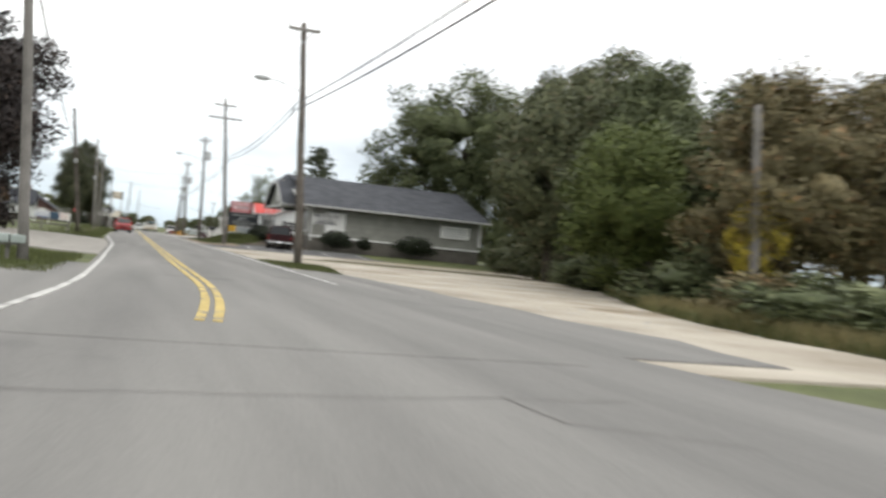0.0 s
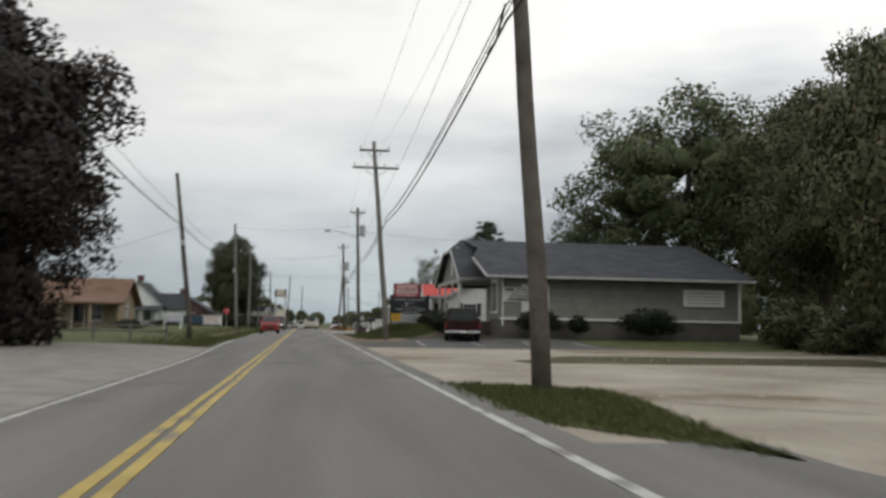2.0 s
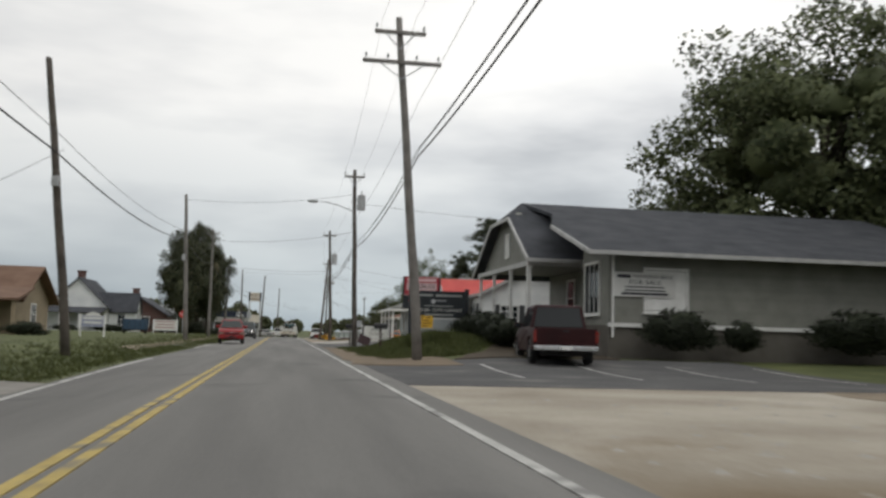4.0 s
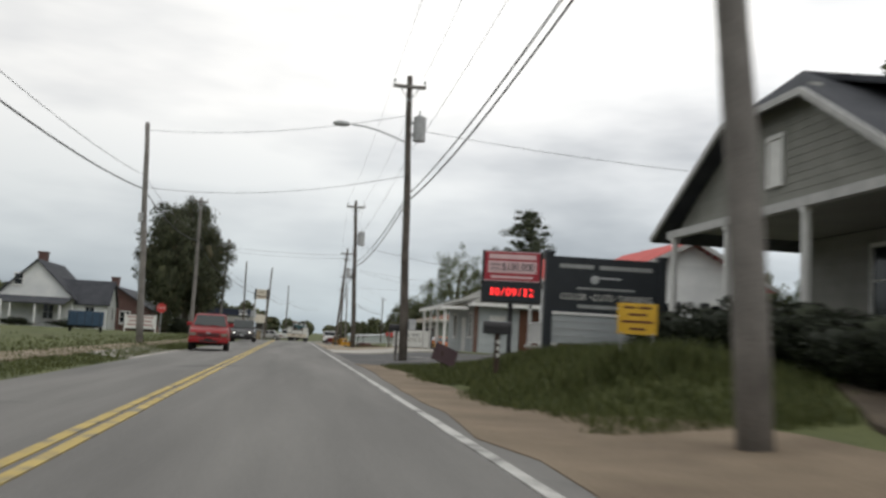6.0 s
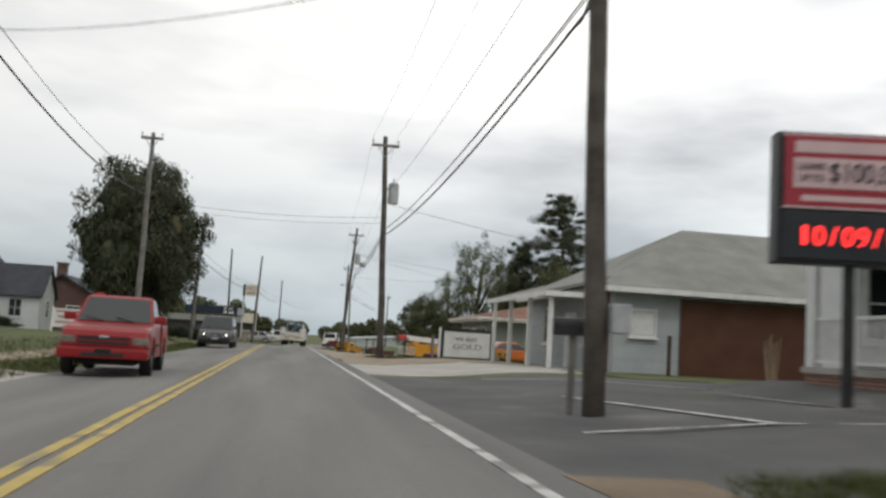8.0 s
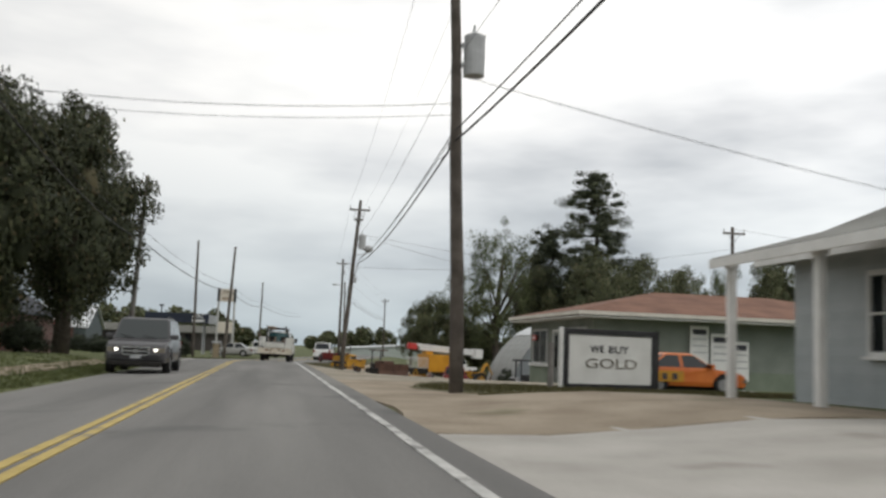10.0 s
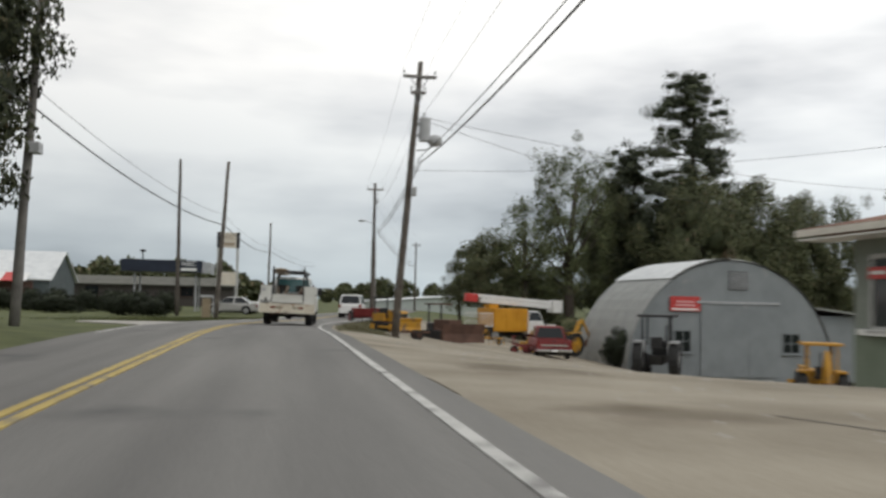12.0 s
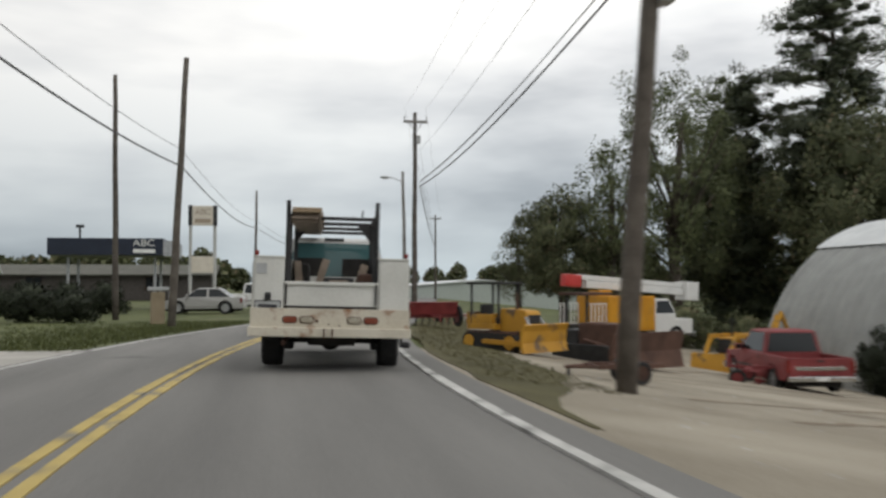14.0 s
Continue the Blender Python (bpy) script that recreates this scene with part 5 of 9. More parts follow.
rod(bm, (9.86, 102.35, 0.35), (9.86, 102.35, 3.3), 0.05)
rod(bm, (9.86, 102.35, 0.4), (9.6, 102.15, 0.3), 0.05)
part("downspout", bm, M_TRIM, rh, "white metal downspout")
bush(10.9, 101.3, 1.6, 1.3, 0.75, M_LEAFAUTUMN, "low brownish shrub before the white house")
bush(12.2, 98.9, 3.0, 0.9, 0.45, M_LEAFAUTUMN, "low brownish shrub bed before the white house")

# the grey building with the brown garage wall
gb = thing("garage_building", (0, 0, 0), 0, "low grey-sided building with hipped roof and brown garage door", "building")
bm = B((10.2, 21.5, 116.8, 127.0, 0.1, 3.0))
part("wall", bm, M_SIDECOOL, gb)
bm = bmesh.new()
slab(bm, [(9.7, 116.2, 3.05), (22.0, 116.2, 3.05), (18.2, 121.8, 5.75), (14.6, 121.8, 5.75)], 0.12)
slab(bm, [(9.7, 116.2, 3.05), (14.6, 121.8, 5.75), (9.7, 127.6, 3.05)], 0.12)
slab(bm, [(22.0, 116.2, 3.05), (18.2, 121.8, 5.75), (22.0, 127.6, 3.05)], 0.12)
slab(bm, [(9.7, 127.6, 3.05), (22.0, 127.6, 3.05), (18.2, 121.8, 5.75), (14.6, 121.8, 5.75)], 0.12)
part("roof", bm, M_SHINGLEGREY, gb, "grey hipped shingle roof")
bm = bmesh.new()
slab(bm, [(8.2, 117.6, 2.85), (10.4, 117.6, 3.45), (10.4, 121.5, 3.6), (8.2, 126.5, 2.85)], 0.12)
part("porch_roof", bm, M_SHINGLEGREY, gb)
for b in ((9.66, 22.04, 116.14, 116.2, 2.86, 3.03), (8.15, 8.2, 117.6, 126.5, 2.66, 2.83), (9.66, 9.72, 116.2, 127.6, 2.86, 3.03), (8.2, 9.7, 117.55, 117.6, 2.66, 2.83)):
    part("fascia", B(b), M_TRIM, gb, "white fascia board")
for y in (117.9, 120.6, 123.4, 126.2):
    post(gb, 8.45, y, 0.05, 2.75, 0.07, M_TRIM)
siding(gb, "x", 116.8, lambda z: (10.22, 12.43), 0.2, 2.85, 0.16, M_BOARDCOOL)
siding(gb, "x", 116.8, lambda z: (17.42, 21.45), 0.2, 2.85, 0.16, M_BOARDCOOL)
siding(gb, "y", 10.2, lambda z: (117.95, 126.95), 0.2, 2.85, 0.16, M_BOARDCOOL)
part("garage_door", B((12.45, 17.4, 116.72, 116.82, 0.2, 2.78), bevel=0.01), M_BROWNDOOR, gb, "brown panelled wall where the garage opens")
window(gb, 11.2, 1.55, 0.75, 0.75, y=116.79, grid=(1, 1), pane=M_TRIM)
window(gb, 10.18, 1.2, 0.8, 1.3, turn=-90, y=119.2)
door(gb, 10.18, 0.15, 0.9, 2.05, M_TRIM, turn=-90, y=121.2, glass=False)
window(gb, 10.18, 1.2, 0.8, 1.3, turn=-90, y=124.2)
part("brick_pier", B((10.1, 10.3, 117.2, 117.9, 0.1, 2.95)), M_BRICK, gb, "red brick pier")

sp = thing("short_post", (11.6, 115.6, land(11.6, 115.6)), 0, "short dark post in the grass before the garage", "post")
part("shaft", B((-0.05, 0.05, -0.05, 0.05, -0.3, 1.25), bevel=0.01), M_BROWNWOOD, sp)
pg = thing("dry_stalks", (13.9, 113.6, land(13.9, 113.6)), 0, "clump of tall dry stalks before the garage door", "plant")
for k in range(7):
    bm = bmesh.new()
    rod(bm, (0.04 * (k - 3), 0.03 * (k % 3), -0.1), (0.09 * (k - 3), 0.05 * (k % 2), 1.15 + 0.09 * (k % 4)), 0.016, 0.008, 5)
    part("stalk", bm, M_REEDS, pg)

# the small shop with the brown roof
sh = thing("shop_building", (0, 0, 0), 0, "sage green block shop with a low brown hipped roof", "shop")
zs = -0.35
bm = B((12.0, 26.0, 143.6, 152.0, zs - 0.4, 0.55))
part("lower_wall", bm, M_BLOCK, sh, "sage green painted lower wall")
part("upper_wall", B((12.02, 26.0, 143.62, 152.0, 0.55, 2.5)), M_SHOPUP, sh, "grey-green painted upper wall")
bm = bmesh.new()
slab(bm, [(11.2, 142.7, 2.62), (26.9, 142.7, 2.62), (21.5, 147.8, 3.75), (16.2, 147.8, 3.75)], 0.1)
slab(bm, [(11.2, 142.7, 2.62), (16.2, 147.8, 3.75), (11.2, 152.8, 2.62)], 0.1)
slab(bm, [(26.9, 142.7, 2.62), (21.5, 147.8, 3.75), (26.9, 152.8, 2.62)], 0.1)
slab(bm, [(11.2, 152.8, 2.62), (26.9, 152.8, 2.62), (21.5, 147.8, 3.75), (16.2, 147.8, 3.75)], 0.1)
part("roof", bm, M_SHINGLEBROWN, sh, "brown shingled hipped roof")
part("fascia", B((11.14, 26.96, 142.64, 142.7, 2.46, 2.60), (11.14, 11.2, 142.7, 152.8, 2.46, 2.60)), surf("cream_fascia", (0.55, 0.52, 0.46), (0.68, 0.65, 0.58), scale=3, rough=0.6, bump=0.05), sh, "cream painted fascia")
part("soffit", B((11.2, 12.0, 142.7, 152.8, 2.38, 2.42), (12.0, 26.9, 142.7, 143.6, 2.38, 2.42)), M_TRIM, sh)
window(sh, 11.98, 0.62, 2.0, 1.35, turn=-90, y=150.3, grid=(2, 1), casing=M_GUTTER, pane=M_WINDSCREEN)
window(sh, 11.98, 0.62, 2.6, 1.35, turn=-90, y=145.6, grid=(3, 1), casing=M_GUTTER, pane=M_WINDSCREEN)
for y_ in (150.3, 145.6):
    part("sill_board", B((11.86, 11.99, y_ - 1.4, y_ + 1.4, 0.44, 0.56), bevel=0.01), M_TRIM, sh, "white window sill")
door(sh, 11.98, -0.2, 0.9, 2.1, M_SHOPFRAME, turn=-90, y=147.8)
window(sh, 24.0, 0.7, 0.8, 0.9, y=143.58, grid=(1, 2))
M_REDSIGN = surf("red_plastic_sign", (0.40, 0.03, 0.03), (0.52, 0.06, 0.05), scale=3, rough=0.4, bump=0)
for y in (151.0, 146.2):
    s = thing("window_sign", (11.9, y, 1.68), -90, "small red sign in the shop window", "sign")
    part("panel", B((-0.32, 0.32, -0.03, 0.0, -0.12, 0.12), bevel=0.01), M_REDSIGN, s)
    part("printed_bar", B((-0.24, 0.24, -0.036, -0.03, -0.03, 0.04)), M_TRIM, s)
for k, x in enumerate((16.2, 17.05, 17.85)):
    s = thing("poster_board", (x, 143.5, 1.50 - 0.27 * k), 0, "white poster board on the green wall", "poster", "poster boards on the shop wall")
    part("panel", B((-0.38, 0.38, -0.03, 0, -0.75, 0.75), bevel=0.008), M_TRIM, s)
    part("printed_bar", B((-0.28, 0.28, -0.036, -0.03, 0.42, 0.62)), M_INK, s)
    for j in range(3):
        part("printed_bar", B((-0.28, 0.28, -0.036, -0.03, 0.22 - 0.25 * j, 0.27 - 0.25 * j)), M_GREYBOX, s)

# the arched hut
hz = -3.05
qh = thing("arched_hut", (0, 0, 0), 0, "grey corrugated steel arched hut with a painted front", "hut")
cx, R, y0, y1 = 26.25, 6.45, 185.2, 194.2
bm = bmesh.new()
N = 28
ring = [(cx - R, hz - 0.7)] + [(cx - R * math.cos(math.pi * i / N), hz + 0.25 + 6.55 * math.sin(math.pi * i / N)) for i in range(N + 1)] + [(cx + R, hz - 0.7)]
cols = 30
grid = []
for j in range(cols + 1):
    y = y0 - 0.1 + (y1 - y0 + 0.2) * j / cols
    k = 0.035 * (1 if j % 2 else -1)
    grid.append([bm.verts.new((cx + (x - cx) * (1 + k / R), y, hz + 0.25 + (z - hz - 0.25) * (1 + k / R))) for x, z in ring])
for j in range(cols):
    for i in range(N + 2):
        bm.faces.new((grid[j][i], grid[j][i + 1], grid[j + 1][i + 1], grid[j + 1][i]))
part("arched_roof", bm, M_CORRUGATED, qh, "ribbed grey arched roof")
bm = bmesh.new()
prism(bm, [(cx - R * 0.985 * math.cos(math.pi * i / N), hz + 0.25 + 6.45 * math.sin(math.pi * i / N)) for i in range(N + 1)][::-1] + [(cx - R * 0.985, hz - 0.6), (cx + R * 0.985, hz - 0.6)], y0, y0 + 0.2, "y")
part("front_wall", bm, M_HUTFRONT, qh, "blue-grey painted sheet front")
bm = bmesh.new()
prism(bm, [(cx - R * 0.985 * math.cos(math.pi * i / N), hz + 0.25 + 6.45 * math.sin(math.pi * i / N)) for i in range(N + 1)][::-1] + [(cx - R * 0.985, hz - 0.6), (cx + R * 0.985, hz - 0.6)], y1 - 0.2, y1, "y")
part("back_wall", bm, M_HUTFRONT, qh)
bm = bmesh.new()
for j in range(24):
    a, b = math.pi * (0.30 + 0.2 * j / 24), math.pi * (0.30 + 0.2 * (j + 1) / 24)
    rr = 1.012
    for (s, t) in ((a, b),):
        vs = [bm.verts.new((cx - R * rr * math.cos(q), yy, hz + 0.25 + 6.55 * rr * math.sin(q))) for q, yy in ((s, y0 - 0.15), (t, y0 - 0.15), (t, y1 + 0.1), (s, y1 + 0.1))]
        bm.faces.new(vs)
part("roof_cap", bm, M_HUTTOP, qh, "pale strip over the upper left of the arched roof")
sd = part("sliding_door", B((24.3, 28.9, y0 - 0.1, y0 - 0.02, hz - 0.05, hz + 4.2), bevel=0.02), M_HUTFRONT, qh, "large blue-grey sliding door")
part("door_rail", B((24.0, 29.2, y0 - 0.16, y0 - 0.02, hz + 4.2, hz + 4.34)), M_STEEL, sd)
part("wicket_door", B((27.3, 28.2, y0 - 0.13, y0 - 0.1, hz + 0.1, hz + 2.0)), M_HUTFRONT, sd)
bm = B((26.05, 27.25, y0 - 0.06, y0 - 0.02, hz + 5.05, hz + 6.1))
vt = part("vent", bm, M_BLACK, qh, "dark louvred vent")
for k in range(8):
    part("slat", B((26.05, 27.25, y0 - 0.11, y0 - 0.06, hz + 5.1 + 0.125 * k, hz + 5.16 + 0.125 * k)), M_STEEL, vt)
window(qh, 23.2, hz + 1.4, 0.95, 1.2, y=y0 - 0.01, grid=(2, 2), casing=M_HUTFRONT)
window(qh, 30.0, hz + 1.4, 1.0, 1.1, y=y0 - 0.01, grid=(2, 2), casing=M_HUTFRONT)
hs = thing("hut_sign", (23.3, y0 - 0.08, hz + 4.15), 0, "red sign board with a white scrawl on the hut front", "sign")
part("panel", B((-0.92, 0.92, -0.06, 0.0, -0.42, 0.42), bevel=0.02), M_REDSIGN, hs)
for z, w in ((0.12, 0.55), (-0.08, 0.62)):
    part("printed_bar", B((-w, w, -0.07, -0.06, z - 0.06, z + 0.06)), surf("pink_print", (0.55, 0.25, 0.25), (0.65, 0.33, 0.33), rough=0.5, bump=0), hs)
part("white_strip", B((-0.8, 0.8, -0.065, -0.06, -0.36, -0.26)), M_TRIM, hs)
# lean-to beside it
lt = thing("lean_to_shed", (0, 0, 0), 0, "low grey sheet-metal shed against the arched hut", "shed")
part("wall", B((32.5, 38.0, 186.5, 196.0, hz - 0.4, hz + 3.6)), M_HUTFRONT, lt)
bm = bmesh.new()
slab(bm, [(32.2, 186.0, hz + 4.1), (38.5, 186.0, hz + 3.4), (38.5, 196.5, hz + 3.4), (32.2, 196.5, hz + 4.1)], 0.1)
part("roof", bm, M_CORRUGATED, lt)


# houses across the road
def gable_house(name, x0, x1, y0, y1, z0, eave, ridge, along, wall, roof, label, over=0.4, chimney=None, cmat=None):
    ob = thing(name, (0, 0, 0), 0, label, "house")
    bm = B((x0, x1, y0, y1, z0 - 0.5, eave))
    if along == "x":
        m = (y0 + y1) / 2
        prism(bm, [(y0, eave), (y1, eave), (m, ridge)], x0, x1, "x")
    else:
        m = (x0 + x1) / 2
        prism(bm, [(x0, eave), (x1, eave), (m, ridge)], y0, y1, "y")
    part("wall", bm, wall, ob)
    bm = bmesh.new()
    k = (ridge - eave) / (((y1 - y0) if along == "x" else (x1 - x0)) / 2)
    lo = eave - over * k + 0.1
    if along == "x":
        slab(bm, [(x0 - over, m, ridge + 0.12), (x1 + over, m, ridge + 0.12), (x1 + over, y0 - over, lo), (x0 - over, y0 - over, lo)], 0.13)
        slab(bm, [(x0 - over, m, ridge + 0.12), (x1 + over, m, ridge + 0.12), (x1 + over, y1 + over, lo), (x0 - over, y1 + over, lo)], 0.13)
    else:
        slab(bm, [(m, y0 - over, ridge + 0.12), (m, y1 + over, ridge + 0.12), (x0 - over, y1 + over, lo), (x0 - over, y0 - over, lo)], 0.13)
        slab(bm, [(m, y0 - over, ridge + 0.12), (m, y1 + over, ridge + 0.12), (x1 + over, y1 + over, lo), (x1 + over, y0 - over, lo)], 0.13)
    rf = part("roof", bm, roof, ob)
    if chimney:
        bx, by, top = chimney
        part("chimney", B((bx - 0.4, bx + 0.4, by - 0.35, by + 0.35, eave, top - 0.15), (bx - 0.48, bx + 0.48, by - 0.43, by + 0.43, top - 0.15, top), bevel=0.015), cmat or M_DARKBRICK, ob, "brick chimney")
    return ob


oh = gable_house("tan_house", -24.5, -16.2, 104.5, 112.5, 0.2, 2.5, 4.5, "x", M_TANWALL, M_SHINGLETAN, "low tan house with an orange-brown shingled roof and porch", 0.6)
bm = bmesh.new()
slab(bm, [(-20.5, 104.6, 3.1), (-15.2, 104.6, 3.1), (-15.2, 101.2, 2.35), (-20.5, 101.2, 2.35)], 0.12)
part("porch_roof", bm, M_SHINGLETAN, oh)
for x in (-20.2, -17.8, -15.5):
    post(oh, x, 101.5, 0.0, 2.3, 0.12, M_TANWALL)
window(oh, -22.5, 0.9, 1.2, 1.2, y=104.48)
window(oh, -18.0, 0.9, 1.0, 1.2, y=104.48)
door(oh, -19.4, 0.15, 0.9, 2.05, M_BROWNDOOR, y=104.48)
window(oh, -16.18, 0.9, 1.0, 1.2, turn=90, y=108.5)
wh = gable_house("white_cottage", -26.5, -20.0, 156.0, 165.5, 0.2, 3.0, 6.2, "y", M_SIDEWHITE, M_SHINGLE, "white cottage with a steep dark shingled roof and a chimney", 0.35, chimney=(-23.6, 159.0, 7.2), cmat=M_DARKBRICK)
bm = B((-20.1, -17.0, 157.0, 161.0, -0.2, 2.6))
prism(bm, [(157.0, 2.6), (161.0, 2.6), (159.0, 4.6)], -20.1, -17.0, "x")
part("wing_wall", bm, M_SIDEWHITE, wh)
bm = bmesh.new()
slab(bm, [(-22.5, 159.0, 4.75), (-16.8, 159.0, 4.75), (-16.8, 156.7, 2.45), (-20.5, 156.7, 2.45)], 0.12)
slab(bm, [(-22.5, 159.0, 4.75), (-16.8, 159.0, 4.75), (-16.8, 161.3, 2.45), (-20.5, 161.3, 2.45)], 0.12)
part("wing_roof", bm, M_SHINGLE, wh)
bm = bmesh.new()
slab(bm, [(-27.0, 156.0, 2.9), (-20.0, 156.0, 2.9), (-20.0, 152.8, 2.3), (-27.0, 152.8, 2.3)], 0.12)
part("porch_roof", bm, M_SHINGLE, wh)
for x in (-26.7, -24.5, -22.4, -20.3):
    post(wh, x, 153.0, -0.1, 2.25, 0.08)
window(wh, -24.8, 3.9, 0.7, 1.0, y=155.98, grid=(1, 2))
window(wh, -22.0, 0.9, 0.9, 1.3, y=155.98)
window(wh, -16.98, 1.0, 0.8, 1.2, turn=90, y=159.0)
window(wh, -18.6, 1.0, 0.8, 1.2, y=156.98)
bh = gable_house("brick_house", -22.6, -15.4, 172.0, 183.0, 0.2, 2.5, 4.7, "y", M_DARKBRICK, M_SHINGLE, "dark red brick house with a chimney beside the trees", 0.4, chimney=(-19.6, 174.0, 5.9))
window(bh, -18.0, 0.9, 1.0, 1.2, y=171.98)
# far across the road: fuel canopy, low stores and a pale barn
cn = thing("fuel_canopy", (-10.0, 224.0, -0.4), 0, "dark navy flat fuel-station canopy on thin posts", "canopy")
part("fascia", B((-3.9, 3.2, -2.6, 3, 3.4, 4.5), bevel=0.03), M_NAVY, cn)
part("end_panel", B((3.2, 3.9, -2.6, 3, 3.35, 4.35)), M_STEEL, cn, "grey canopy end panel")
for x in (-2.8, 2.6):
    for y in (-1.6, 1.8):
        part("post", B((x - 0.08, x + 0.08, y - 0.08, y + 0.08, -0.3, 3.3)), M_STEEL, cn)
lettering("lettering", "ABC", 0.62, M_TRIM, cn, (2.0, -2.62, 4.18), width=1.35)
part("printed_bar", B((1.35, 2.7, -2.63, -2.6, 3.55, 3.8)), M_TRIM, cn, "white lettering block")
bm = bmesh.new()
rod(bm, (-2.4, 0, 4.5), (-2.4, 0, 5.3), 0.07)
box(bm, -2.65, -2.15, -0.1, 0.1, 5.3, 5.5)
part("vent_pipe", bm, M_BLACK, cn)
ps = thing("pylon_sign", (-6.3, 252, -0.4), 0, "tall cream two-post sign above a small lower board", "sign")
for x in (-1.15, 1.15):
    bm = bmesh.new()
    rod(bm, (x, 0, 0), (x, 0, 9.2), 0.16, seg=12)
    part("post", bm, M_GUTTER, ps)
M_CREAM = surf("cream_panel", (0.55, 0.50, 0.42), (0.66, 0.61, 0.53), scale=2, rough=0.6, bump=0.03)
part("sign_box", B((-1.0, 1.0, -0.25, 0.25, 7.3, 9.2), bevel=0.03), M_CREAM, ps)
M_TANPRINT = surf("tan_print", (0.30, 0.24, 0.18), (0.38, 0.31, 0.24), rough=0.6, bump=0)
lettering("lettering", "ABC", 0.8, M_TANPRINT, ps, (0.0, -0.27, 8.6), width=1.5)
part("printed_bar", B((-0.75, 0.75, -0.27, -0.25, 7.55, 7.95)), M_TANPRINT, ps)
part("end_cap", B((-1.36, -0.98, -0.28, 0.28, 7.3, 9.25)), M_BLACK, ps)
part("end_cap", B((0.98, 1.36, -0.28, 0.28, 7.3, 9.25)), M_BLACK, ps)
part("lower_board", B((-1.05, 1.05, -0.2, 0.2, 2.7, 4.3), bevel=0.03), M_CREAM, ps)
st = gable_house("low_store", -38, -6, 262, 272, 0, 2.3, 3.3, "x", surf("dim_brown_wall", (0.045, 0.040, 0.037), (0.075, 0.066, 0.06), rough=0.85), surf("olive_grey_shingles", (0.085, 0.085, 0.072), (0.13, 0.13, 0.11), scale=1.0, rough=0.9, bump=0.4), "long low brown store behind the canopy", 0.6)
for x in (-24, -12):
    window(st, x, 0.8, 1.6, 1.2, y=261.98, grid=(2, 1), casing=M_BROWNWOOD)
br2 = gable_house("striped_store", -48, -21.2, 227, 238, 0, 2.2, 4.9, "x", surf("dark_slate_boards", (0.065, 0.080, 0.085), (0.105, 0.125, 0.13), scale=1.2, rough=0.85, bump=0.2), M_HUTTOP, "low building with a pale metal roof and a striped awning", 0.3)
for k in range(22):
    bm = bmesh.new()
    x = -47.0 + 1.1 * k
    slab(bm, [(x, 226.9, 2.75), (x + 1.1, 226.9, 2.75), (x + 1.1, 225.2, 1.95), (x, 225.2, 1.95)], 0.05)
    part("awning_strip", bm, M_TRIM if k % 2 else M_REDSIGN, br2, "white awning strip" if k % 2 else "red awning strip")
part("dark_front", B((-47.0, -22.6, 226.9, 227.0, 0.0, 2.0)), M_DARKBRICK, br2)
for x in range(7):
    bush(-21.5 + 2.1 * x, 213.0 + 0.5 * (x % 2), 3.0, 2.2, 2.1, M_HEDGE, "dark untrimmed hedge along the field")
fb = gable_house("far_warehouse", 14, 40, 275, 300, -1.6, 0.7, 1.7, "y", surf("pale_green_sheet", (0.34, 0.38, 0.35), (0.42, 0.46, 0.43), rough=0.6), M_HUTTOP, "long pale sheet-metal warehouse in the distance", 0.3)

# ---- vehicles ----
def paint(name, col, rough=0.35, dirt=0.12):
    d = tuple(c * (1 - dirt) for c in col)
    return surf(name, d, col, scale=1.5, rough=rough, bump=0.0, fine=30, coat=0.08)


M_LAMPRED = surf("red_lens", (0.15, 0.014, 0.010), (0.22, 0.026, 0.02), rough=0.25, bump=0)
M_LAMPCLEAR = surf("clear_lens", (0.34, 0.31, 0.24), (0.46, 0.43, 0.35), rough=0.2, bump=0)
M_HEADLAMP = surf("dull_headlamp_lens", (0.13, 0.115, 0.09), (0.24, 0.22, 0.18), scale=9, rough=0.15, bump=0)
M_LAMPAMBER = surf("faded_red_lens", (0.16, 0.035, 0.018), (0.23, 0.06, 0.03), rough=0.3, bump=0)
M_RIM = surf("wheel_steel", (0.28, 0.28, 0.28), (0.42, 0.42, 0.42), rough=0.4, metal=0.6, bump=0.02)
M_UNDER = surf("dirty_underbody", (0.012, 0.011, 0.010), (0.03, 0.028, 0.025), rough=0.9, bump=0.1)


def body_ring(y, zb, zt, w):
    h = zt - zb
    half = [(w * 0.90, zb), (w * 0.985, zb + h * 0.12), (w, zb + h * 0.45), (w * 0.985, zb + h * 0.82), (w * 0.93, zt - h * 0.04), (w * 0.80, zt)]
    return [(x, y, z) for x, z in half] + [(-x, y, z) for x, z in half[::-1]]


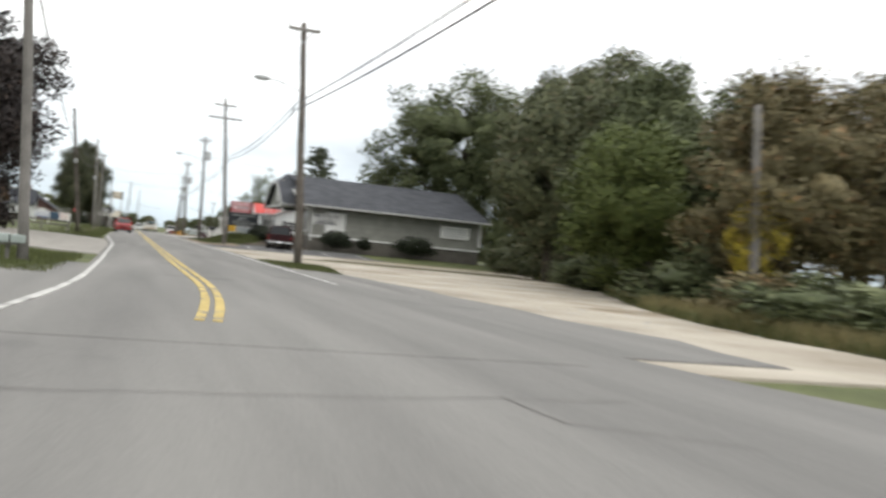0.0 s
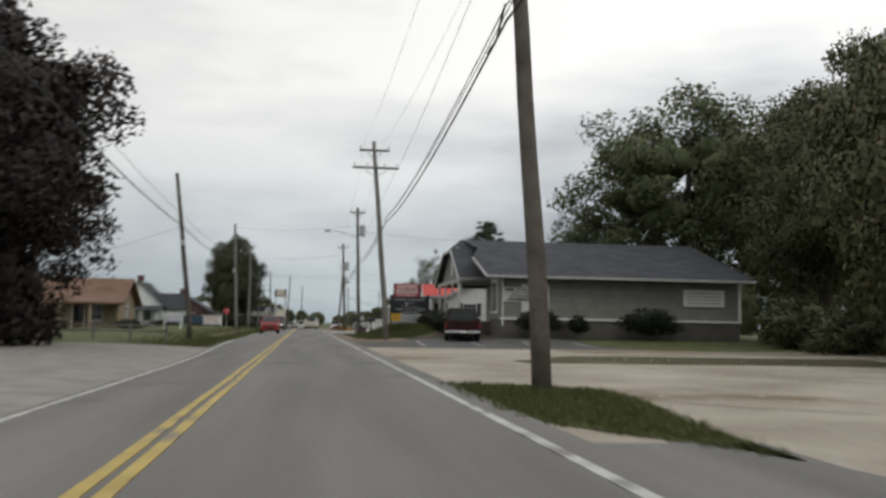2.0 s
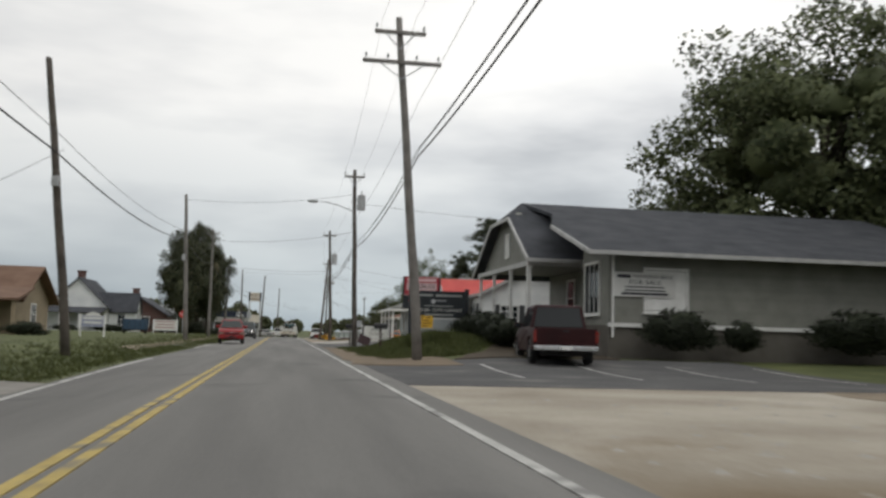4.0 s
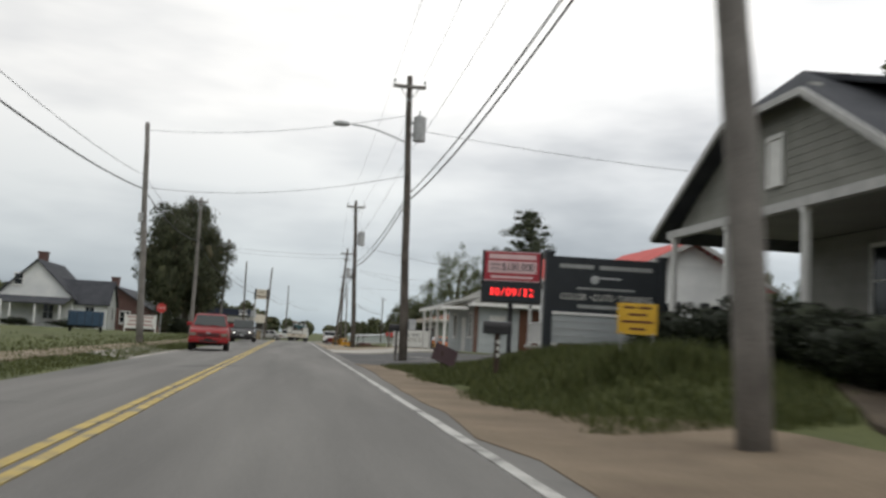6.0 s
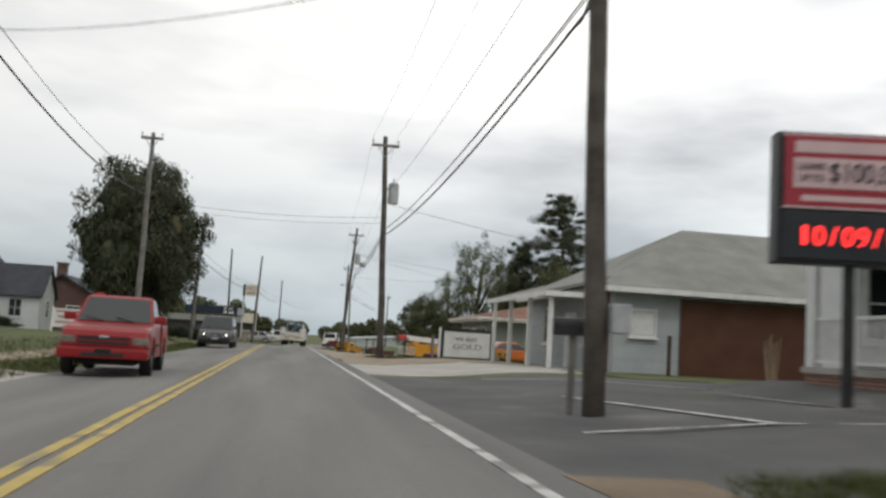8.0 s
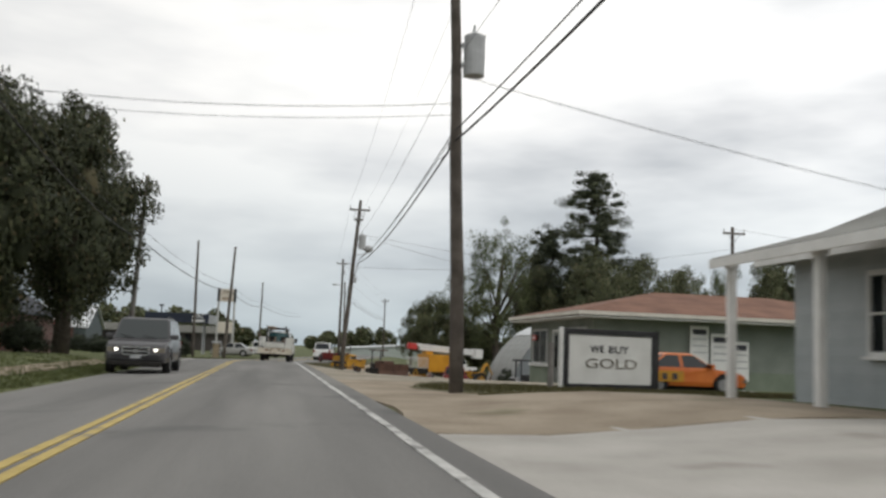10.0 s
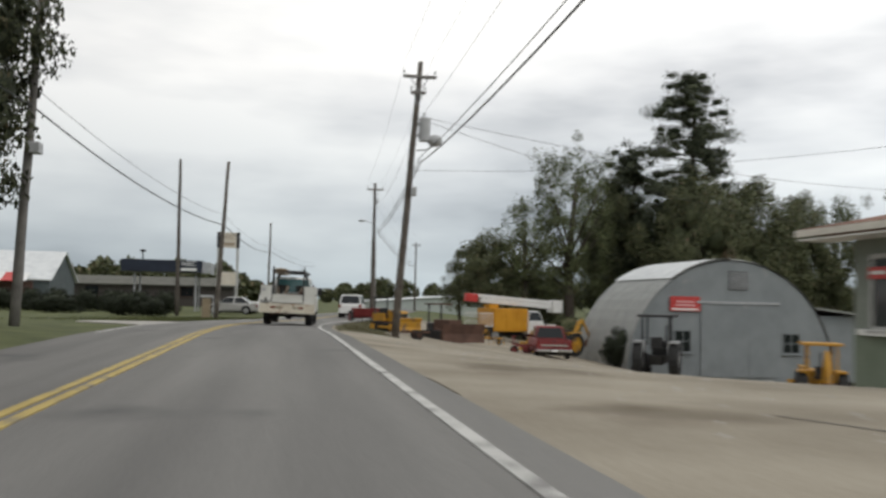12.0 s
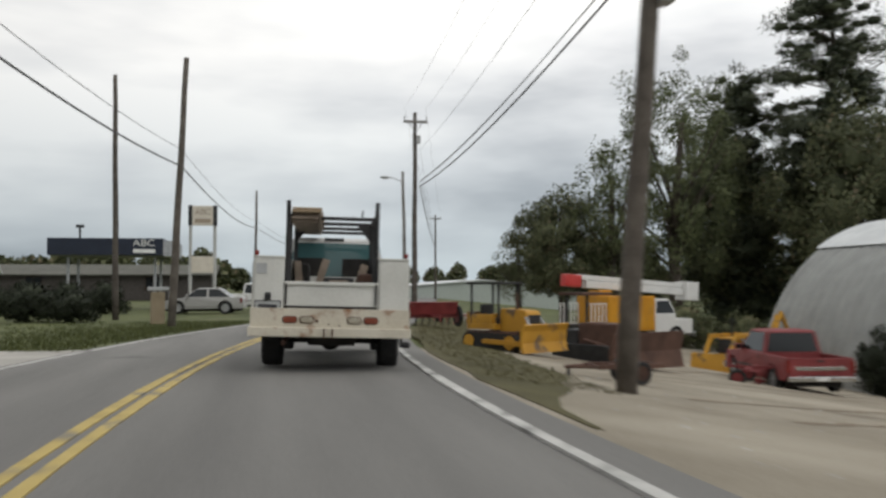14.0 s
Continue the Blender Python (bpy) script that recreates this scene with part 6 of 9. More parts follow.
def wheel(parent, x, y, r=0.34, w=0.22, rim=None, drop=0.0):
    s = 1 if x > 0 else -1
    bm = bmesh.new()
    prof = [(0.62, 0.0), (0.66, -0.48), (0.93, -0.5), (1.0, -0.36), (1.0, 0.36), (0.93, 0.5), (0.66, 0.48)]
    n = 20
    rows = []
    for k in range(n):
        a = 2 * math.pi * k / n
        rows.append([bm.verts.new((q * w, r * p * math.cos(a), r * p * math.sin(a))) for p, q in prof])
    for k in range(n):
        u, v = rows[k], rows[(k + 1) % n]
        for i in range(len(prof)):
            j = (i + 1) % len(prof)
            bm.faces.new((u[i], u[j], v[j], v[i]))
    bmesh.ops.recalc_face_normals(bm, faces=bm.faces)
    ty = part("wheel", bm, M_RUBBER, parent, "black rubber tyre on a steel rim")
    ty.matrix_basis = pose(x, y, r - drop)
    bm = bmesh.new()
    rod(bm, (-0.36 * w, 0, 0), (0.36 * w, 0, 0), r * 0.66, seg=18)
    rod(bm, (s * 0.3 * w, 0, 0), (s * 0.46 * w, 0, 0), r * 0.2, r * 0.14, seg=10)
    for k in range(6):
        a = 2 * math.pi * k / 6
        rod(bm, (s * 0.3 * w, r * 0.42 * math.cos(a), r * 0.42 * math.sin(a)), (s * 0.40 * w, r * 0.42 * math.cos(a), r * 0.42 * math.sin(a)), r * 0.09, seg=6)
    part("rim", bm, rim or M_RIM, ty)


def quad_pane(parent, pts, mat, name="window_pane", inset=0.08, lift=0.012):
    c = sum((Vector(p) for p in pts), Vector()) / len(pts)
    q = [Vector(p).lerp(c, inset) for p in pts]
    nrm = (q[1] - q[0]).cross(q[2] - q[0]).normalized()
    if nrm.dot(c - Vector((0, c.y * 0.5, 0.5))) < 0:
        nrm = -nrm
    top = [p + nrm * lift for p in q]
    low = [p - nrm * 0.006 for p in q]
    n = len(q)
    faces = [tuple(range(n)), tuple(range(2 * n - 1, n - 1, -1))] + [(i, n + i, n + (i + 1) % n, (i + 1) % n) for i in range(n)]
    return raw(name, [tuple(p) for p in top + low], faces, mat, parent)


def greenhouse(parent, yf, yft, yrt, yr, zb, zt, wb, wt, mat, glass, split=(0.5,), z_rear=None):
    """The glazed upper body between the windscreen's foot yf and the rear window's foot yr."""
    zr = z_rear or zb
    A = [(wb, yf, zb), (wt, yft, zt), (wt, yrt, zt), (wb, yr, zr)]
    bm = bmesh.new()
    r = [bm.verts.new(p) for p in A]
    l = [bm.verts.new((-x, y, z)) for x, y, z in A]
    cap = [bm.verts.new((s * wt * 0.86, y, zt + 0.05)) for s, y in ((1, yft - 0.12 if yft > yrt else yft), (1, yrt + 0.1), (-1, yrt + 0.1), (-1, yft - 0.12))]
    for f in ((r[0], r[1], r[2], r[3]), (l[3], l[2], l[1], l[0]), (r[1], r[0], l[0], l[1]), (r[3], r[2], l[2], l[3]), (r[0], r[3], l[3], l[0]),
              (r[2], r[1], cap[0], cap[1]), (l[1], l[2], cap[2], cap[3]), (r[1], l[1], cap[3], cap[0]), (l[2], r[2], cap[1], cap[2]), (cap[0], cap[3], cap[2], cap[1])):
        bm.faces.new(f)
    bmesh.ops.recalc_face_normals(bm, faces=bm.faces)
    part("cabin", bm, mat, parent)
    quad_pane(parent, [(wb, yf, zb), (wt, yft, zt), (-wt, yft, zt), (-wb, yf, zb)], M_WINDSCREEN if glass is M_GLASS else glass, "windscreen")
    quad_pane(parent, [(wb, yr, zr), (wt, yrt, zt), (-wt, yrt, zt), (-wb, yr, zr)], glass, "rear_window", inset=0.12)
    cuts = (0.0, *split, 1.0)
    for s in (1, -1):
        for a, b in zip(cuts, cuts[1:]):
            def at(t, up):
                y = (yf + (yr - yf) * t) if not up else (yft + (yrt - yft) * t)
                return (s * (wt if up else wb), y, zt if up else zb + (zr - zb) * t)
            quad_pane(parent, [at(a, False), at(a, True), at(b, True), at(b, False)], glass, "side_window", inset=0.13)


def lamps(parent, w, y, z, mat, name, size=(0.17, 0.06, 0.08)):
    for s in (1, -1):
        part(name, B((s * w - size[0], s * w + size[0], y - size[1], y + size[1], z - size[2], z + size[2]), bevel=0.02), mat, parent)


def arch(c, r, zb, zc=0.36, n=9):
    """The edge of a wheel opening, from its rear foot over the top to its front foot."""
    d = math.asin((zb - zc) / r)
    return [(c - r * math.cos(a), zc + r * math.sin(a)) for a in [d + (math.pi - 2 * d) * k / n for k in range(n + 1)]]


def side_body(name, outline, w, mat, parent, f, r, label="", nose=0.10, tail=0.05, round_off=0.045):
    """A vehicle body from its side outline: pulled across, edges rounded, drawn in towards the top, the sill, nose and tail."""
    bm = bmesh.new()
    prism(bm, outline, -w, w, "x")
    edges = [e for e in bm.edges if abs(e.verts[0].co.x - e.verts[1].co.x) < 1e-5]
    bmesh.ops.bevel(bm, geom=edges, offset=round_off, segments=2, affect="EDGES", profile=0.6, clamp_overlap=True)
    for v in bm.verts:
        y, z = v.co.y, v.co.z
        k = 1 - 0.09 * max(0.0, (z - 0.72) / 0.4) - 0.06 * max(0.0, (0.5 - z) / 0.2)
        k *= 1 - nose * max(0.0, (y - (f - 0.55)) / 0.55) ** 2 - tail * max(0.0, ((r + 0.4) - y) / 0.4) ** 2
        v.co.x *= k
    bmesh.ops.triangulate(bm, faces=[g for g in bm.faces if len(g.verts) > 6])
    return part(name, bm, mat, parent, label)


def wheel_wells(ob, w, ys, r):
    for y in ys:
        part("wheel_well", B((-w + 0.26, w - 0.26, y - r - 0.04, y + r + 0.04, 0.30, 0.84)), M_UNDER, ob)


def mirror_pair(ob, y, z, w, mat):
    for s in (1, -1):
        a, b = (w - 0.03, w + 0.21) if s > 0 else (-w - 0.21, -w + 0.03)
        mr = part("mirror", B((a, b, y - 0.05, y + 0.08, z, z + 0.16), bevel=0.035), mat, ob)
        c, d = (a + 0.06, b - 0.02) if s > 0 else (a + 0.02, b - 0.06)
        part("mirror_glass", B((c, d, y - 0.058, y - 0.05, z + 0.025, z + 0.135)), M_GLASS, mr)


def wipers(ob, y0, z0, y1, z1, w):
    for x in (-w * 0.45, w * 0.25):
        bm = bmesh.new()
        rod(bm, (x, y0 + 0.02, z0 + 0.03), (x + w * 0.42, y0 + (y1 - y0) * 0.16 + 0.03, z0 + (z1 - z0) * 0.16 + 0.03), 0.012, seg=5)
        part("wiper", bm, M_BLACK, ob)


def pickup(at, turn, mat, label, L=5.0, W=1.78, crew=False, group="", trim=None, bumper=None, face=None, roof=1.66):
    ob = thing("pickup_truck", at, turn, label, "pickup truck", group)
    w, f, r = W / 2, L / 2, -L / 2
    cab_back = (-0.22 if crew else -0.13) * L
    yf, yr = f - 0.84, r + 1.10
    side_body("body", [(f - 0.05, 0.36), (f + 0.01, 0.50), (f + 0.01, 0.62), (f - 0.03, 0.78), (f - 0.10, 0.88), (f - 0.24, 0.945), (f - 0.75, 1.0), (f - 1.34, 1.045), (cab_back + 0.4, 1.06), (cab_back, 1.06), (cab_back, 0.36)] + arch(yf, 0.44, 0.36), w, mat, ob, f, -9, round_off=0.04)
    for s in (-1, 1):
        bm = bmesh.new()
        x0, x1 = (w - 0.09, w) if s > 0 else (-w, -w + 0.09)
        prism(bm, [(cab_back - 0.03, 0.40), (cab_back - 0.03, 1.04), (r + 0.06, 1.04), (r + 0.06, 0.46), (r + 0.3, 0.40)] + arch(yr, 0.44, 0.40), x0, x1, "x")
        bmesh.ops.bevel(bm, geom=[e for e in bm.edges if abs(e.verts[0].co.x - e.verts[1].co.x) < 1e-5], offset=0.022, segments=2, affect="EDGES", profile=0.6, clamp_overlap=True)
        for v in bm.verts:
            v.co.x *= 1 - 0.05 * max(0.0, (v.co.z - 0.72) / 0.4)
        bmesh.ops.triangulate(bm, faces=[g for g in bm.faces if len(g.verts) > 6])
        part("bed_side", bm, mat, ob)
    part("bed_floor", B((-w + 0.1, w - 0.1, r + 0.1, cab_back - 0.05, 0.5, 0.56), (-w + 0.1, w - 0.1, cab_back - 0.09, cab_back - 0.035, 0.56, 1.03)), mat, ob)
    tg = part("tailgate", B((-w + 0.10, w - 0.10, r + 0.03, r + 0.09, 0.52, 1.035), bevel=0.02), mat, ob)
    part("tailgate_trim", B((-w + 0.25, w - 0.25, r + 0.018, r + 0.035, 0.70, 0.80), bevel=0.006), trim or M_CHROME, tg)
    part("tailgate_handle", B((-0.09, 0.09, r + 0.01, r + 0.032, 0.93, 0.98), bevel=0.006), M_BLACK, tg)
    greenhouse(ob, f - 1.30, f - 1.92, cab_back + 0.10, cab_back + 0.01, 1.045, roof, w * 0.90, w * 0.76, mat, M_GLASS, (0.55,) if crew else ())
    wipers(ob, f - 1.30, 1.045, f - 1.92, roof, w)
    fb = part("front_bumper", B((-w * 0.97, w * 0.97, f - 0.08, f + 0.10, 0.36, 0.56), bevel=0.045), bumper or M_CHROME, ob)
    part("air_slot", B((-w * 0.45, w * 0.45, f + 0.095, f + 0.106, 0.40, 0.47), bevel=0.004), M_BLACK, fb)
    part("number_plate", B((-0.15, 0.15, f + 0.104, f + 0.115, 0.46, 0.54)), M_UNDER, fb)
    rb = part("rear_bumper", B((-w * 0.98, w * 0.98, r - 0.09, r + 0.05, 0.40, 0.54), bevel=0.025), M_CHROME, ob)
    part("step_pad", B((-w * 0.55, w * 0.55, r - 0.08, r + 0.0, 0.54, 0.55)), M_BLACK, rb)
    gr = part("grille", B((-w * 0.60, w * 0.60, f - 0.03, f + 0.03, 0.60, 0.80), bevel=0.015), face or M_BLACK, ob)
    for k in range(2):
        part("grille_slot", B((-w * 0.54, w * 0.54, f + 0.028, f + 0.036, 0.625 + 0.085 * k, 0.68 + 0.085 * k), bevel=0.004), M_BLACK, gr)
    part("emblem", B((-0.09, 0.09, f + 0.032, f + 0.045, 0.74, 0.79), bevel=0.01), M_CHROME, gr)
    lamps(ob, w * 0.77, f - 0.05, 0.705, M_HEADLAMP, "headlight", (0.155, 0.07, 0.065))
    lamps(ob, w * 0.91, f - 0.10, 0.60, M_LAMPAMBER, "marker_light", (0.06, 0.08, 0.025))
    lamps(ob, w - 0.055, r + 0.05, 0.80, M_LAMPRED, "tail_light", (0.05, 0.035, 0.17))
    part("number_plate", B((-0.16, 0.16, r - 0.10, r - 0.088, 0.425, 0.52)), M_TRIM, ob, "plate with a plain dark bar")
    mirror_pair(ob, f - 1.52, 1.06, w * 0.93, mat)
    for s in (-1, 1):
        part("door_handle", B((s * w * 0.985 - 0.012, s * w * 0.985 + 0.012, cab_back + 0.18, cab_back + 0.30, 0.90, 0.94), bevel=0.004), M_BLACK, ob)
        part("side_strip", B((s * w * 0.995 - 0.012, s * w * 0.995 + 0.012, cab_back + 0.02, yf - 0.48, 0.60, 0.65), bevel=0.004), trim or M_BLACK, ob)
    part("underbody", B((-w + 0.3, w - 0.3, r + 0.2, f - 0.2, 0.24, 0.42)), M_UNDER, ob)
    wheel_wells(ob, w, (yf, yr), 0.40)
    for x in (-w + 0.12, w - 0.12):
        wheel(ob, x, yf, 0.36)
        wheel(ob, x, yr, 0.36)
    return ob


def car(at, turn, mat, label, kind="suv", L=4.6, W=1.8, lit=False, wheel_r=0.34):
    ob = thing({"suv": "suv", "van": "minivan", "sedan": "sedan_car"}[kind], at, turn, label, {"suv": "SUV", "van": "minivan", "sedan": "car"}[kind])
    w, f, r = W / 2, L / 2, -L / 2
    sill, hood, belt, roof = {"suv": (0.32, 0.98, 1.06, 1.70), "van": (0.26, 0.90, 1.00, 1.66), "sedan": (0.24, 0.76, 0.90, 1.38)}[kind]
    cowl = {"suv": 1.15, "van": 0.85, "sedan": 1.25}[kind]
    yf, yr, R = f - 0.90, r + 0.92, wheel_r + 0.07
    tail_top = belt if kind != "sedan" else 0.93
    side_body("body", [(f - 0.08, sill + 0.02), (f - 0.01, sill + 0.14), (f, hood - 0.38), (f - 0.04, hood - 0.20), (f - 0.13, hood - 0.09), (f - 0.34, hood), (f - cowl + 0.1, belt - 0.02), (f - cowl, belt), (r + 0.55, belt), (r + 0.14, tail_top), (r + 0.03, tail_top - 0.12), (r, 0.62), (r + 0.02, 0.48), (r + 0.10, sill + 0.05)] + arch(yr, R, sill + 0.05, wheel_r) + arch(yf, R, sill + 0.02, wheel_r), w, mat, ob, f, r, nose=0.13, tail=0.09, round_off=0.05)
    if kind == "sedan":
        g = (f - 1.22, f - 1.90, r + 1.30, r + 0.62, w * 0.90, w * 0.70, (0.5,))
    elif kind == "van":
        g = (f - 0.85, f - 1.65, r + 0.32, r + 0.10, w * 0.90, w * 0.78, (0.36, 0.68))
    else:
        g = (f - 1.15, f - 1.78, r + 0.42, r + 0.12, w * 0.90, w * 0.78, (0.36, 0.70))
    greenhouse(ob, g[0], g[1], g[2], g[3], belt, roof, g[4], g[5], mat, M_GLASS, g[6])
    wipers(ob, g[0], belt, g[1], roof, w)
    if kind != "sedan":
        for s in (-1, 1):
            bm = bmesh.new()
            rod(bm, (s * w * 0.66, g[1] - 0.2, roof + 0.085), (s * w * 0.66, g[2] + 0.2, roof + 0.085), 0.018, seg=6)
            for y in (g[1] - 0.25, (g[1] + g[2]) / 2, g[2] + 0.25):
                rod(bm, (s * w * 0.66, y, roof + 0.02), (s * w * 0.66, y, roof + 0.09), 0.018, seg=6)
            part("roof_rail", bm, M_BLACK, ob)
    z0, z1 = hood - 0.40, hood - 0.17
    gr = part("grille", B((-w * 0.40, w * 0.40, f - 0.06, f + 0.015, z0, z1), bevel=0.01), M_BLACK, ob)
    part("grille_frame", B((-w * 0.43, w * 0.43, f - 0.02, f + 0.035, z1 - 0.02, z1 + 0.03), (-w * 0.36, w * 0.36, f - 0.02, f + 0.035, z0 - 0.02, z0 + 0.025), (-w * 0.43, -w * 0.375, f - 0.02, f + 0.033, z0 + 0.025, z1 - 0.02), (w * 0.375, w * 0.43, f - 0.02, f + 0.033, z0 + 0.025, z1 - 0.02)), M_CHROME, gr, "bright grille surround")
    part("grille_bar", B((-w * 0.36, w * 0.36, f + 0.015, f + 0.03, (z0 + z1) / 2 - 0.022, (z0 + z1) / 2 + 0.022)), M_CHROME, gr)
    part("emblem", B((-0.07, 0.07, f + 0.028, f + 0.042, (z0 + z1) / 2 - 0.05, (z0 + z1) / 2 + 0.05), bevel=0.012), M_CHROME, gr)
    part("lower_grille", B((-w * 0.72, w * 0.72, f - 0.08, f + 0.012, sill + 0.12, sill + 0.27), bevel=0.01), M_BLACK, ob)
    part("front_skirt", B((-w * 0.78, w * 0.78, f - 0.12, f - 0.01, sill - 0.05, sill + 0.07), bevel=0.02), M_UNDER, ob)
    part("number_plate", B((-0.15, 0.15, f + 0.012, f + 0.022, sill + 0.16, sill + 0.25)), M_GREYBOX, ob)
    lamps(ob, w * 0.70, f - 0.09, hood - 0.25, M_HEADLAMP, "headlight", (0.17, 0.08, 0.075))
    if lit:
        glow = glow_mat("lit_headlight", (1.0, 0.97, 0.9), 2.4)
        for s in (-1, 1):
            bm = bmesh.new()
            bmesh.ops.create_uvsphere(bm, u_segments=12, v_segments=8, radius=1.0, matrix=pose(s * w * 0.60, f - 0.012, hood - 0.245) @ Matrix.Diagonal((0.055, 0.03, 0.045, 1)))
            part("lit_bulb", bm, glow, ob, "lit headlight bulb", smooth=True)
    lamps(ob, w * 0.84, r + 0.06, belt - 0.16, M_LAMPRED, "tail_light", (0.09, 0.06, 0.13))
    rb = part("rear_bumper", B((-w * 0.90, w * 0.90, r - 0.03, r + 0.14, sill + 0.06, 0.56), bevel=0.03), mat, ob)
    part("number_plate", B((-0.16, 0.16, r - 0.045, r - 0.03, 0.44, 0.54)), M_TRIM, rb)
    mirror_pair(ob, g[0] - 0.22, belt + 0.01, w * 0.93, mat)
    for s in (-1, 1):
        for y in (0.05 * L, -0.17 * L):
            part("door_handle", B((s * w * 0.955 - 0.012, s * w * 0.955 + 0.012, y - 0.07, y + 0.07, belt - 0.16, belt - 0.12), bevel=0.004), mat, ob)
    part("underbody", B((-w + 0.3, w - 0.3, r + 0.2, f - 0.2, sill - 0.10, sill + 0.1)), M_UNDER, ob)
    wheel_wells(ob, w, (yf, yr), wheel_r)
    for x in (-w + 0.12, w - 0.12):
        wheel(ob, x, yf, wheel_r)
        wheel(ob, x, yr, wheel_r)
    return ob


P_RED = paint("bright_red_paint", (0.27, 0.012, 0.014), 0.3)
P_OLDRED = surf("faded_red_paint", (0.14, 0.020, 0.022), (0.23, 0.040, 0.040), scale=2.0, rough=0.5, bump=0, stain=((0.22, 0.12, 0.09), 3.0, 0.66))
P_MAROON = surf("dark_maroon_paint", (0.020, 0.004, 0.005), (0.036, 0.007, 0.008), scale=1.5, rough=0.45, bump=0, coat=0.0, spec=0.2)
P_SILVER = paint("dark_grey_paint", (0.075, 0.073, 0.076), 0.25)
P_PALE = paint("pale_silver_paint", (0.36, 0.355, 0.34), 0.35)
P_CHAMP = paint("champagne_paint", (0.36, 0.33, 0.30), 0.3)
P_WHITE = paint("white_paint", (0.70, 0.70, 0.68), 0.35)
P_ORANGE = surf("orange_paint", (0.50, 0.12, 0.025), (0.66, 0.20, 0.04), scale=2, rough=0.4, bump=0)
P_YELLOW = surf("machine_yellow_paint", (0.36, 0.175, 0.016), (0.54, 0.285, 0.026), scale=1.5, rough=0.6, bump=0.02, stain=((0.14, 0.09, 0.05), 2.2, 0.55))
P_BRIGHTYELLOW = surf("bright_truck_yellow", (0.46, 0.205, 0.012), (0.60, 0.29, 0.022), scale=1.2, rough=0.45, bump=0.01, stain=((0.30, 0.17, 0.04), 1.8, 0.62))
M_RUSTY = surf("rusty_steel", (0.055, 0.030, 0.022), (0.13, 0.07, 0.05), scale=2, rough=0.85, bump=0.2)

pickup((8.15, 72.3, land(8, 71) + 0.022), -8, P_MAROON, "dark maroon pickup truck parked in the lot", L=5.2, W=1.88, trim=P_MAROON, crew=True, roof=1.70)
pickup((-3.55, 109.2, land(-3.5, 109) + 0.037), 180 + 3, P_RED, "bright red pickup truck on the far lane", L=4.7, W=1.70, bumper=P_RED, face=P_RED, roof=1.56)
car((-3.75, 142.2, land(-3.7, 142) + 0.037), 180, P_SILVER, "dark grey SUV with lit headlights on the far lane", "suv", L=4.7, W=1.92, lit=True, wheel_r=0.37)
car((-11.0, 45.2, land(-11, 45)), -72, P_CHAMP, "champagne minivan parked beside the drive", "van", L=4.8)
pickup((15.0, 184.5, land(15.0, 184.5)), -9, P_OLDRED, "faded red pickup truck parked in the equipment yard", L=5.2, W=1.9)
car((-3.6, 212.5, land(-3.6, 212)), 82, P_PALE, "pale silver sedan waiting at the station entrance", "sedan", L=4.4)
pickup((-0.9, 219.0, land(-0.9, 219)), -100, P_WHITE, "white pickup truck at the station entrance", L=5.0)
car((1.9 + road_middle(206), 206, land(2, 206) + 0.03), -9, P_WHITE, "white SUV on the road ahead of the service truck", "suv", L=4.5)

# the orange and yellow painted car beside the shop's sign
oc = car((11.25, 134.6, land(11.3, 134.6)), -80, P_ORANGE, "old car painted bright orange and yellow", "sedan", L=4.2, W=1.65)
for x in (-0.845, 0.835):
    part("yellow_panel", B((x, x + 0.012, -2.0, -0.3, 0.42, 0.80), bevel=0.004), P_YELLOW, oc, "yellow painted rear side")
for s in (-1, 1):
    for k in range(4):
        part("painted_mark", B((s * 0.853, s * 0.853 + 0.01 * s if s > 0 else s * 0.853, -1.8 + 0.36 * k, -1.62 + 0.36 * k, 0.5, 0.72)) if s > 0 else B((-0.863, -0.853, -1.8 + 0.36 * k, -1.62 + 0.36 * k, 0.5, 0.72)), M_INK, oc)

oc.scale = (0.82, 0.88, 0.76)

# ---- the service truck ahead ----
M_BODYWHITE = surf("dingy_white_enamel", (0.56, 0.56, 0.52), (0.72, 0.72, 0.68), scale=1.3, rough=0.5, bump=0.02, fine=30, world_space=False, stain=((0.36, 0.32, 0.25), 1.6, 0.66))
M_BUMPER = surf("rust_streaked_white_enamel", (0.50, 0.45, 0.36), (0.66, 0.62, 0.52), scale=1.6, rough=0.55, bump=0.03, fine=24, world_space=False, stain=((0.25, 0.105, 0.04), 2.8, 0.56))
M_PLANK = surf("weathered_plank", (0.16, 0.125, 0.095), (0.30, 0.245, 0.195), scale=3, rough=0.85, bump=0.2, world_space=False)
M_REEL = surf("pale_ply", (0.30, 0.22, 0.14), (0.44, 0.34, 0.23), scale=4, rough=0.8, bump=0.1, world_space=False)
tx, ty = 0.56, 171.45
truck = thing("service_truck", (tx, ty, land(tx, ty + 1.3) + 0.037), 0, "white utility service truck with a black ladder rack and rust-streaked bumper", "truck")
truck.matrix_basis = pose(tx, ty, land(tx, ty + 1.3) + 0.037, 0, 1.4, -4.5)
HALF, IN, TOP = 1.06, 0.63, 1.55
